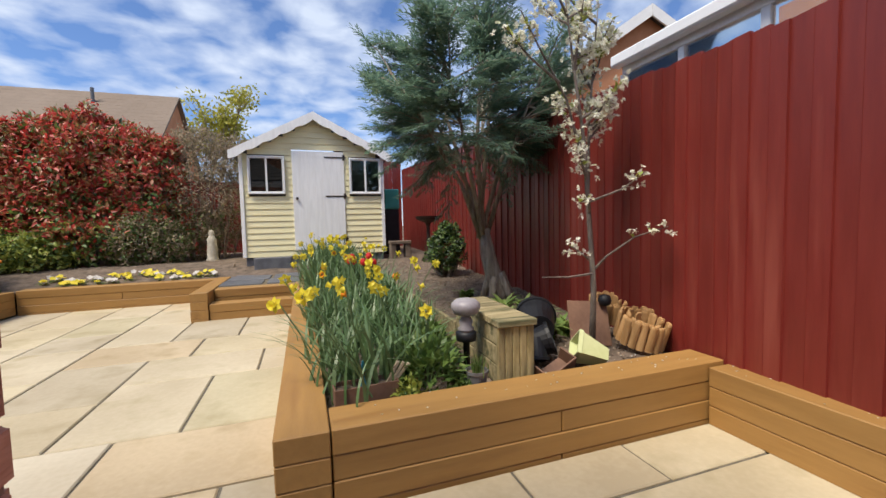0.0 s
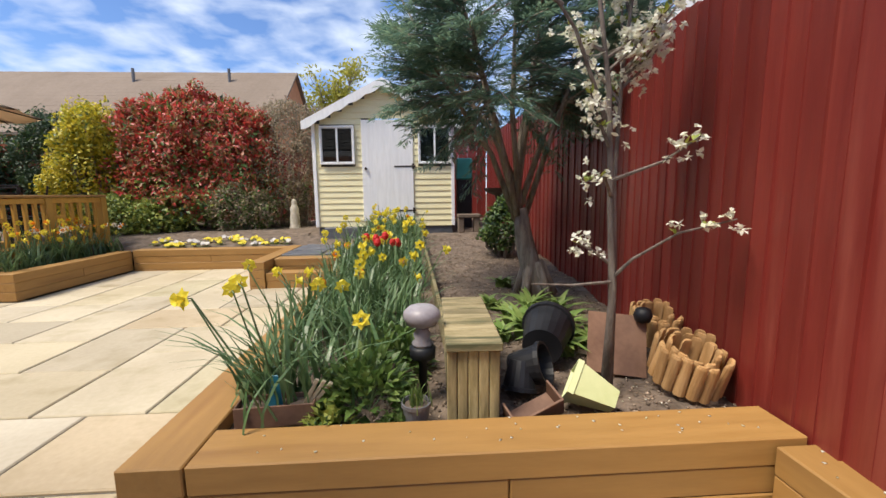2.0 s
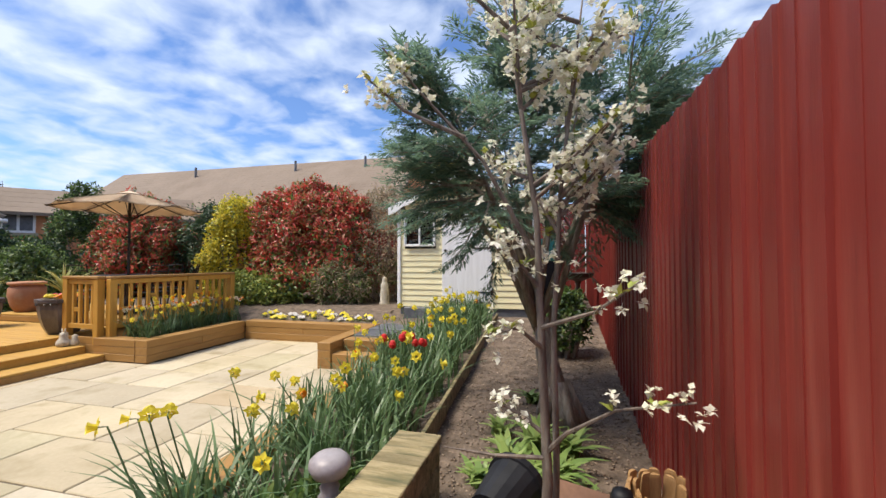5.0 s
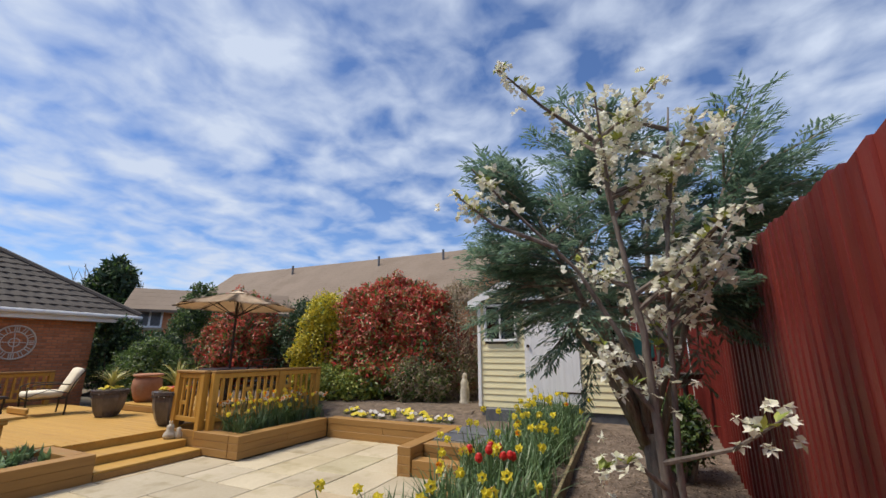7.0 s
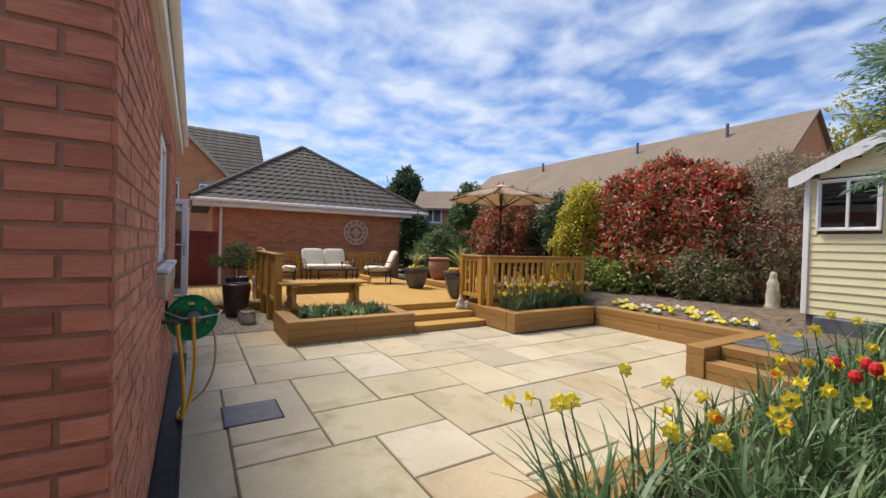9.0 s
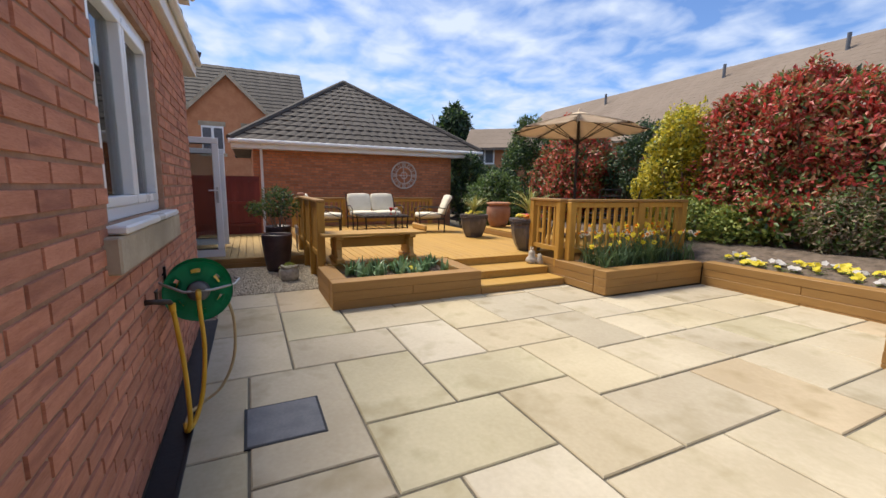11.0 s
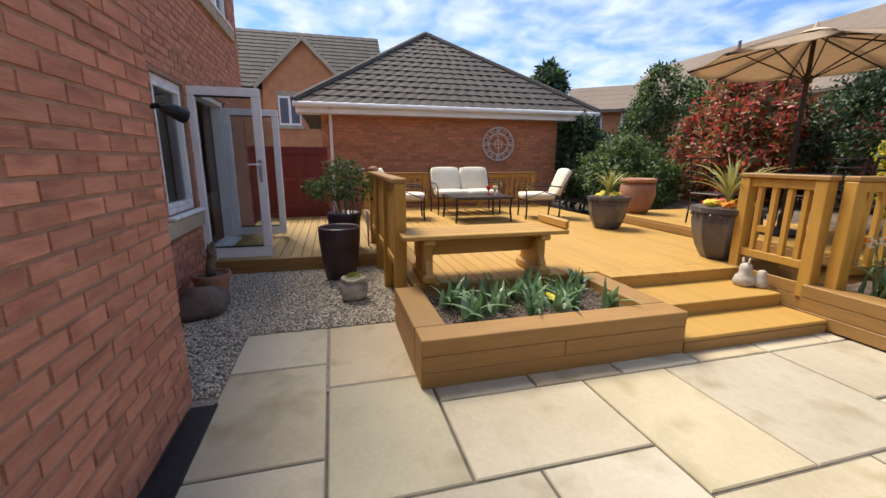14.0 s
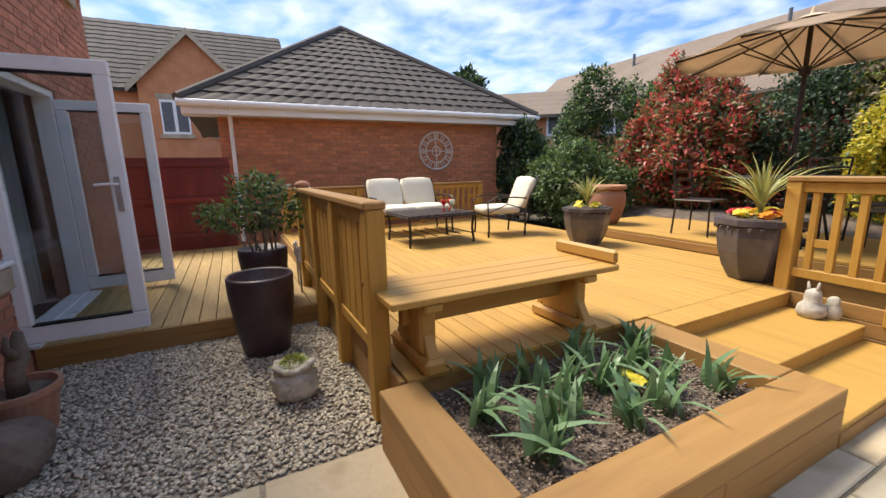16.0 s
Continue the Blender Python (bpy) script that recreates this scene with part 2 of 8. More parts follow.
M = dict(
    slab=mat("sandstone", (0.40, 0.35, 0.26), (0.51, 0.46, 0.36), 1.6, 0.72, 0.3, 34, rnd=0.04, lo=0.3, hi=0.7, stain_or_shine=(0.33, 0.285, 0.19), patch_scale=3.2, patch_at=(0.52, 0.72), depth=0.006),
    joint=mat("jointing", (0.10, 0.088, 0.066), (0.17, 0.15, 0.115), 12, 0.95, 0.4, 90),
    sleeper=mat("oak_stained_sleeper", (0.29, 0.155, 0.044), (0.37, 0.205, 0.062), 3, 0.6, 0.18, 22, (1, 9, 9), 0.07, lo=0.2, hi=0.8, stain_or_shine=(0.25, 0.125, 0.036), patch_scale=1.2, patch_at=(0.55, 0.8), depth=0.005),
    sleeper_y=mat("oak_stained_sleeper_b", (0.29, 0.155, 0.044), (0.37, 0.205, 0.062), 3, 0.6, 0.18, 22, (9, 1, 9), 0.07, lo=0.2, hi=0.8, stain_or_shine=(0.25, 0.125, 0.036), patch_scale=1.2, patch_at=(0.55, 0.8), depth=0.005),
    deck=mat("ochre_stained_deck", (0.42, 0.235, 0.048), (0.50, 0.295, 0.066), 3, 0.65, 0.2, 22, (1, 10, 10), 0.05, lo=0.2, hi=0.8, stain_or_shine=(0.38, 0.20, 0.042), patch_scale=1.0, patch_at=(0.55, 0.8), depth=0.004),
    lowdeck=mat("weathered_deck", (0.30, 0.19, 0.06), (0.40, 0.27, 0.10), 4, 0.65, 0.35, 30, (1, 10, 10), 0.10, depth=0.006),
    rail=mat("golden_stained_timber", (0.43, 0.225, 0.036), (0.51, 0.285, 0.052), 4, 0.55, 0.2, 22, (8, 8, 1), 0.08, lo=0.25, hi=0.75, stain_or_shine=(0.34, 0.17, 0.03), patch_scale=1.2, patch_at=(0.55, 0.8), depth=0.004),
    bench=mat("honey_stained_timber", (0.43, 0.235, 0.052), (0.49, 0.285, 0.072), 3, 0.55, 0.15, 22, (8, 1, 8), 0.04, lo=0.2, hi=0.8, depth=0.003),
    # red boards; the paler pinkish streaks are highlights painted into the colour
    fence=mat("red_stained_board", (0.145, 0.0185, 0.0145), (0.19, 0.027, 0.020), 3, 0.42, 0.2, 20, (9, 9, 0.8), 0.19, lo=0.25, hi=0.75, stain_or_shine=(0.235, 0.052, 0.038), patch_scale=0.9, patch_at=(0.58, 0.75), depth=0.005),
    mossboard=mat("old_treated_board", (0.20, 0.165, 0.08), (0.34, 0.28, 0.16), 5, 0.85, 0.4, 40, (1, 6, 6), 0.22, stain_or_shine=(0.085, 0.085, 0.04), patch_scale=3, patch_at=(0.5, 0.68), depth=0.008),
    mossboard_v=mat("old_treated_board_b", (0.23, 0.185, 0.08), (0.37, 0.30, 0.15), 5, 0.85, 0.4, 40, (7, 7, 1), 0.24, stain_or_shine=(0.11, 0.085, 0.045), patch_scale=2, patch_at=(0.5, 0.7), depth=0.008),
    brick=mat("red_brick", (0.41, 0.16, 0.092), (0.55, 0.245, 0.155), 5, 0.85, 0.6, 40, (1, 1, 5), rnd=0.17, lo=0.3, hi=0.7, stain_or_shine=(0.31, 0.12, 0.078), patch_scale=3, patch_at=(0.54, 0.7), depth=0.007),
    brick_joined=mat("red_brick_joined", (0.41, 0.16, 0.092), (0.55, 0.245, 0.155), 5, 0.85, 0.6, 40, (1, 1, 5), rnd=0.17, lo=0.3, hi=0.7, island=True, stain_or_shine=(0.31, 0.12, 0.078), patch_scale=3, patch_at=(0.54, 0.7), depth=0.007),
    garage_brick=mat("orange_brick", (0.46, 0.165, 0.07), (0.55, 0.22, 0.105), 9, 0.85, 0.4, 60, rnd=0.20, island=True, depth=0.006),
    mortar=mat("mortar", (0.27, 0.155, 0.10), (0.36, 0.215, 0.145), 14, 0.95, 0.3, 90),
    stone=mat("sill_stone", (0.36, 0.30, 0.21), (0.46, 0.39, 0.29), 5, 0.85, 0.3, 60, stain_or_shine=(0.26, 0.22, 0.16)),
    pvc=mat("white_pvc", (0.78, 0.79, 0.80), (0.82, 0.83, 0.84), 3, 0.3, 0.0, 30, rnd=0.02),
    fascia=mat("white_fascia", (0.74, 0.73, 0.71), (0.82, 0.81, 0.79), 2, 0.4, 0.05, 30, rnd=0.03),
    tile=mat("grey_concrete_tile", (0.050, 0.042, 0.037), (0.082, 0.070, 0.062), 5, 0.85, 0.4, 40, rnd=0.13, island=True, stain_or_shine=(0.11, 0.10, 0.083), patch_scale=3, patch_at=(0.62, 0.8)),
    tile_brown=mat("brown_roof_tile", (0.185, 0.14, 0.105), (0.225, 0.175, 0.135), 0.5, 0.9, 0.2, 6, rnd=0.05, stain_or_shine=(0.165, 0.122, 0.09), patch_scale=0.3),
    soil=mat("garden_soil", (0.085, 0.063, 0.046), (0.175, 0.132, 0.10), 9, 0.95, 1.0, 50, depth=0.03),
    ground=mat("rough_ground", (0.10, 0.085, 0.055), (0.17, 0.14, 0.10), 2, 0.95, 0.6, 25, depth=0.02),
    gravel=mat("gravel_stone", (0.40, 0.345, 0.26), (0.62, 0.555, 0.44), 30, 0.85, 0.3, 80, rnd=0.32, island=True),
    gravel_bed=mat("gravel_bed", (0.21, 0.175, 0.13), (0.33, 0.285, 0.22), 40, 0.95, 0.8, 120, depth=0.02),
    shed=mat("cream_painted_board", (0.76, 0.69, 0.42), (0.82, 0.76, 0.49), 3, 0.55, 0.15, 30, (1, 6, 6), 0.04),
    white=mat("white_paint", (0.76, 0.77, 0.78), (0.84, 0.85, 0.86), 3, 0.5, 0.12, 30, (8, 8, 1), 0.03),
    black=mat("black_plastic", (0.007, 0.0075, 0.010), (0.014, 0.015, 0.019), 8, 0.5, 0.25, 40, sheen=0.35),
    iron=mat("dark_cast_iron", (0.030, 0.022, 0.018), (0.055, 0.040, 0.032), 12, 0.5, 0.3, 60, metal=0.4),
    slate=mat("slate_cover", (0.085, 0.09, 0.105), (0.13, 0.135, 0.15), 8, 0.6, 0.3, 60),
    pot=mat("glazed_dark_pot", (0.058, 0.050, 0.056), (0.105, 0.092, 0.098), 5, 0.35, 0.15, 30, (1, 1, 0.4), stain_or_shine=(0.16, 0.14, 0.15), patch_scale=4),
    tallpot=mat("plum_pot", (0.038, 0.020, 0.024), (0.062, 0.036, 0.040), 5, 0.45, 0.1, 30),
    terracotta=mat("terracotta", (0.34, 0.155, 0.09), (0.44, 0.22, 0.14), 4, 0.85, 0.2, 40, stain_or_shine=(0.40, 0.28, 0.21), patch_scale=3),
    cushion=mat("cream_cushion", (0.68, 0.62, 0.48), (0.76, 0.70, 0.57), 4, 0.9, 0.15, 90, rnd=0.03),
    canopy=mat("tan_canopy", (0.54, 0.41, 0.28), (0.60, 0.47, 0.33), 3, 0.85, 0.1, 90, rnd=0.04),
    bark=mat("grey_bark", (0.17, 0.135, 0.105), (0.32, 0.27, 0.215), 7, 0.9, 1.0, 35, (5, 5, 1), stain_or_shine=(0.34, 0.31, 0.26), patch_scale=5, patch_at=(0.52, 0.66), depth=0.02),
    bark_b=mat("plum_bark", (0.095, 0.075, 0.062), (0.20, 0.165, 0.14), 9, 0.85, 0.6, 40, (4, 4, 1), stain_or_shine=(0.26, 0.24, 0.20), patch_scale=7, patch_at=(0.58, 0.7), depth=0.008),
    roll=mat("log_roll_timber", (0.36, 0.20, 0.075), (0.50, 0.30, 0.13), 6, 0.75, 0.4, 40, (6, 6, 1), 0.16, depth=0.006),
    green=mat("green_plastic", (0.008, 0.29, 0.13), (0.012, 0.36, 0.17), 3, 0.32, 0.05, 30, rnd=0.03),
    hose=mat("yellow_hose", (0.62, 0.36, 0.02), (0.70, 0.43, 0.04), 6, 0.4, 0.05, 40, rnd=0.03),
    hose_old=mat("pale_hose", (0.42, 0.33, 0.16), (0.50, 0.40, 0.22), 6, 0.5, 0.05, 40, rnd=0.03),
    steel=mat("galvanised_steel", (0.42, 0.43, 0.44), (0.55, 0.56, 0.57), 8, 0.35, 0.1, 60, metal=0.8),
    plastic_grey=mat("grey_plastic", (0.10, 0.10, 0.11), (0.15, 0.15, 0.16), 8, 0.5, 0.1, 60),
    statue=mat("weathered_stone", (0.42, 0.38, 0.31), (0.58, 0.54, 0.46), 12, 0.9, 0.5, 60, stain_or_shine=(0.26, 0.24, 0.19), patch_scale=8),
    boulder=mat("brown_boulder", (0.10, 0.075, 0.055), (0.17, 0.13, 0.10), 5, 0.85, 0.6, 40, depth=0.02),
    lime=mat("pale_lime_plastic", (0.55, 0.60, 0.30), (0.63, 0.67, 0.37), 4, 0.45, 0.1, 40),
    rust=mat("rusty_brown_sheet", (0.16, 0.085, 0.055), (0.23, 0.13, 0.085), 6, 0.7, 0.3, 50),
    lamp_grey=mat("grey_lilac_plastic", (0.22, 0.20, 0.22), (0.31, 0.29, 0.31), 5, 0.45, 0.1, 50),
    dark=mat("unlit_shed_inside", (0.03, 0.028, 0.026), (0.05, 0.046, 0.042), 2, 0.9, 0.0, 20),
    plaster=mat("room_plaster", (0.45, 0.42, 0.37), (0.50, 0.47, 0.42), 2, 0.9, 0.05, 40),
    curtain=mat("grey_curtain", (0.40, 0.37, 0.33), (0.52, 0.49, 0.44), 5, 0.9, 0.2, 60, (6, 6, 0.6)),
    wall_far=mat("far_brick", (0.50, 0.205, 0.095), (0.58, 0.26, 0.13), 3, 0.9, 0.2, 20, rnd=0.05),
)
# each slab of sandstone takes its own shade, from nearly white to buff and olive
sn, sl = M["slab"].node_tree.nodes, M["slab"].node_tree.links
s_info, s_ramp, s_tint = sn.new("ShaderNodeObjectInfo"), sn.new("ShaderNodeValToRGB"), sn.new("ShaderNodeMix")
s_tint.data_type, s_tint.blend_type = "RGBA", "MULTIPLY"
s_tint.inputs["Factor"].default_value = 1.0
s_ramp.color_ramp.interpolation = "CONSTANT"
for k, c in enumerate(((0.94, 0.92, 0.88), (1.0, 0.95, 0.84), (1.14, 1.13, 1.12), (0.98, 0.97, 0.84), (1.03, 0.93, 0.80), (1.08, 1.05, 0.98), (0.90, 0.87, 0.82), (1.02, 0.98, 0.86))):
    e = s_ramp.color_ramp.elements[0] if k == 0 else s_ramp.color_ramp.elements.new(k / 8)
    e.color = (*c, 1)
s_from = sn["Principled BSDF"].inputs["Base Color"].links[0].from_socket
sl.new(s_info.outputs["Random"], s_ramp.inputs[0])
sl.new(s_from, s_tint.inputs["A"]); sl.new(s_ramp.outputs[0], s_tint.inputs["B"])
sl.new(s_tint.outputs["Result"], sn["Principled BSDF"].inputs["Base Color"])
M["clock"] = mat("cream_metal", (0.62, 0.54, 0.47), (0.70, 0.63, 0.56), 8, 0.6, 0.1, 60)
M["glass"] = glass("window_glass", (0.84, 0.89, 0.90), 0.03)
M["glass_dark"] = glass("shed_glass", (0.45, 0.5, 0.52), 0.06)
M["leaf_conifer"] = leafy("blue_green_frond", [(0.10, 0.18, 0.14), (0.15, 0.25, 0.18), (0.24, 0.34, 0.22), (0.12, 0.21, 0.165)], 0.6, 0.45)
M["leaf_red"] = leafy("red_photinia_leaf", [(0.62, 0.055, 0.05), (0.48, 0.06, 0.05), (0.26, 0.23, 0.075), (0.70, 0.20, 0.15), (0.55, 0.06, 0.05), (0.20, 0.22, 0.07), (0.44, 0.045, 0.045), (0.62, 0.12, 0.09)], 0.38, 0.4)
M["leaf_yellow"] = leafy("golden_leaf", [(0.70, 0.55, 0.04), (0.60, 0.51, 0.04), (0.36, 0.37, 0.05), (0.74, 0.60, 0.07)], 0.5, 0.35)
M["leaf_green"] = leafy("mid_green_leaf", [(0.085, 0.16, 0.035), (0.14, 0.22, 0.055), (0.065, 0.125, 0.03), (0.21, 0.28, 0.08)], 0.45, 0.35)
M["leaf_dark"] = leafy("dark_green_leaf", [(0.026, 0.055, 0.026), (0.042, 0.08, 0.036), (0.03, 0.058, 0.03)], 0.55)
M["leaf_brown"] = leafy("dry_brown_leaf", [(0.31, 0.24, 0.16), (0.40, 0.31, 0.22), (0.24, 0.23, 0.13), (0.43, 0.31, 0.23)], 0.7, 0.35)
M["leaf_lime"] = leafy("lime_leaf", [(0.32, 0.36, 0.06), (0.24, 0.31, 0.06), (0.42, 0.43, 0.10)], 0.5)
M["leaf_fresh"] = leafy("fresh_green_leaf", [(0.15, 0.25, 0.06), (0.21, 0.31, 0.08), (0.28, 0.37, 0.11)], 0.5, 0.3)
M["leaf_willow"] = leafy("spring_yellow_leaf", [(0.46, 0.42, 0.07), (0.36, 0.37, 0.06), (0.54, 0.48, 0.10)], 0.5, 0.4)
M["blade"] = leafy("daffodil_blade", [(0.07, 0.14, 0.05), (0.11, 0.19, 0.075), (0.16, 0.24, 0.11), (0.055, 0.11, 0.04)], 0.4)
M["blade_y"] = leafy("cordyline_blade", [(0.36, 0.36, 0.10), (0.48, 0.45, 0.16), (0.24, 0.28, 0.08)], 0.45, 0.25, True)
M["petal"] = leafy("yellow_petal", [(0.82, 0.68, 0.04), (0.86, 0.75, 0.09)], 0.5, 0.35)
M["petal_orange"] = leafy("orange_petal", [(0.85, 0.36, 0.02), (0.80, 0.25, 0.02)], 0.5, 0.3)
M["petal_red"] = leafy("red_petal", [(0.62, 0.02, 0.03), (0.72, 0.05, 0.04)], 0.4, 0.3)
M["petal_white"] = leafy("white_petal", [(0.78, 0.78, 0.66), (0.85, 0.84, 0.76), (0.70, 0.72, 0.52)], 0.5, 0.35)
M["blade_broad"] = leafy("tulip_blade", [(0.11, 0.20, 0.08), (0.16, 0.27, 0.12), (0.22, 0.33, 0.17)], 0.4)
M["petal_mixed"] = leafy("pansy_petal", [(0.80, 0.58, 0.02), (0.72, 0.70, 0.62), (0.16, 0.09, 0.30), (0.82, 0.62, 0.03), (0.55, 0.16, 0.03)], 0.5, 0.25)


# ---------- building helpers ----------
def put(name, bm, material, parent=None, smooth=False):
    me = bpy.data.meshes.new(name)
    bm.normal_update()
    bm.to_mesh(me)
    bm.free()
    me.materials.append(material)
    if smooth:
        for p in me.polygons:
            p.use_smooth = True
    ob = new(name, me)
    if parent is not None:
        ob.parent = parent
    return ob


def part(name, bm, material, parent, label="", smooth=False):
    ob = put(name, bm, material, parent, smooth)
    if label:
        ob["label"] = label
    return ob


def thing(name, label, category, m=None, group=""):
    e = new(name)
    e.empty_display_size = 0.1
    if m is not None:
        e.matrix_basis = m
    return tagged(e, label, category, group)


def structure(name, bm, material, label="", category="structure", smooth=False):
    return tagged(put(name, bm, material, None, smooth), label or name.replace("_", " "), category, kind="structure")


def box(bm, x0, x1, y0, y1, z0, z1, bevel=0.0, m=None):
    """A box between two corners; bevel rounds its edges; m moves it."""
    v = [bm.verts.new((x, y, z)) for z in (z0, z1) for y in (y0, y1) for x in (x0, x1)]
    f = [bm.faces.new([v[i] for i in q]) for q in ((0, 2, 3, 1), (4, 5, 7, 6), (0, 1, 5, 4), (2, 6, 7, 3), (0, 4, 6, 2), (1, 3, 7, 5))]
    if bevel:
        edges = {e for q in f for e in q.edges}
        r = bmesh.ops.bevel(bm, geom=list(edges), offset=bevel, segments=1, affect="EDGES", clamp_overlap=True)
        v = list({w for q in r["faces"] for w in q.verts} | {w for w in v if w.is_valid})
    if m is not None:
        for w in set(v):
            w.co = m @ w.co
    return v


def cbox(x0, x1, y0, y1, z0, z1, bevel=0.0, m=None):
    bm = bmesh.new()
    box(bm, x0, x1, y0, y1, z0, z1, bevel, m)
    return bm


def lathe(bm, profile, seg=24, centre=(0, 0), squash=1.0):
    """A turned body from (radius, height) pairs, bottom to top."""
    rings = []
    for r, z in profile:
        rings.append([bm.verts.new((centre[0] + r * math.cos(2 * math.pi * i / seg), centre[1] + squash * r * math.sin(2 * math.pi * i / seg), z)) for i in range(seg)])
    for a, b in zip(rings, rings[1:]):
        for i in range(seg):
            j = (i + 1) % seg
            bm.faces.new((a[i], a[j], b[j], b[i]))
    bm.faces.new(list(reversed(rings[0])))
    bm.faces.new(rings[-1])
    return bm


def tube(bm, pts, radii, seg=8, cap=True):
    """A round bar through points, with a radius at each."""
    rings = []
    pts = [Vector(p) for p in pts]
    for i, p in enumerate(pts):
        d = (pts[min(i + 1, len(pts) - 1)] - pts[max(i - 1, 0)]).normalized()
        a = d.orthogonal().normalized() if i == 0 else (ref - d * ref.dot(d)).normalized()
        ref = a
        b = d.cross(a)
        r = radii[i] if isinstance(radii, (list, tuple)) else radii
        rings.append([bm.verts.new(p + r * (math.cos(2 * math.pi * k / seg) * a + math.sin(2 * math.pi * k / seg) * b)) for k in range(seg)])
    for u, w in zip(rings, rings[1:]):
        for k in range(seg):
            j = (k + 1) % seg
            bm.faces.new((u[k], u[j], w[j], w[k]))
    if cap:
        bm.faces.new(list(reversed(rings[0])))
        bm.faces.new(rings[-1])
    return bm


def arc(p0, p1, sag, n=10):
    """Points along a hanging curve."""
    p0, p1 = Vector(p0), Vector(p1)
    return [p0.lerp(p1, t) - Vector((0, 0, sag * 4 * t * (1 - t))) for t in [i / n for i in range(n + 1)]]


def from_lists(name, verts, faces, material, parent=None):
    me = bpy.data.meshes.new(name)
    me.from_pydata(verts, [], faces)
    me.materials.append(material)
    ob = new(name, me)
    if parent is not None:
        ob.parent = parent
    return ob


# ---------- ground ----------
def sheet(x0, x1, y0, y1, nx, ny, height):
    bm = bmesh.new()
    g = [[bm.verts.new((x0 + (x1 - x0) * i / nx, y0 + (y1 - y0) * j / ny, height(x0 + (x1 - x0) * i / nx, y0 + (y1 - y0) * j / ny))) for i in range(nx + 1)] for j in range(ny + 1)]
    for j in range(ny):
        for i in range(nx):
            bm.faces.new((g[j][i], g[j][i + 1], g[j + 1][i + 1], g[j + 1][i]))
    return bm


structure("ground", cbox(-400, 400, -400, 400, -0.6, -0.07), M["ground"], "bare earth ground round the garden", "ground")
structure("patio_bed", cbox(-5.36, 2.5, -4.0, 7.6, -0.065, -0.012), M["joint"], "dark jointing between the paving slabs", "ground")


def soil_height(x, y):
    base = 0.25 + max(0, min(1, (y - 2.2) / 5.5)) * 0.22
    return base + 0.035 * noise.noise((x * 2.1, y * 2.1, 0)) + 0.018 * noise.noise((x * 7, y * 7, 3))


structure("bed_soil", sheet(0.30, 2.75, 2.15, 8.1, 40, 90, soil_height), M["soil"], "dark crumbly garden soil in the raised bed", "soil", True)
structure("back_ground", sheet(-12.5, 3.2, 7.6, 13.5, 60, 24, lambda x, y: 0.30 + min(0.22, max(0, (y - 7.6) * 0.25)) + 0.03 * noise.noise((x * 1.7, y * 1.7, 5))), M["soil"], "dark soil below the hedge and round the shed", "soil", True)
structure("gravel_floor", cbox(-7.3, -4.35, 0.38, 2.4, -0.06, -0.005), M["gravel_bed"], "fine gravel bed by the house", "ground")


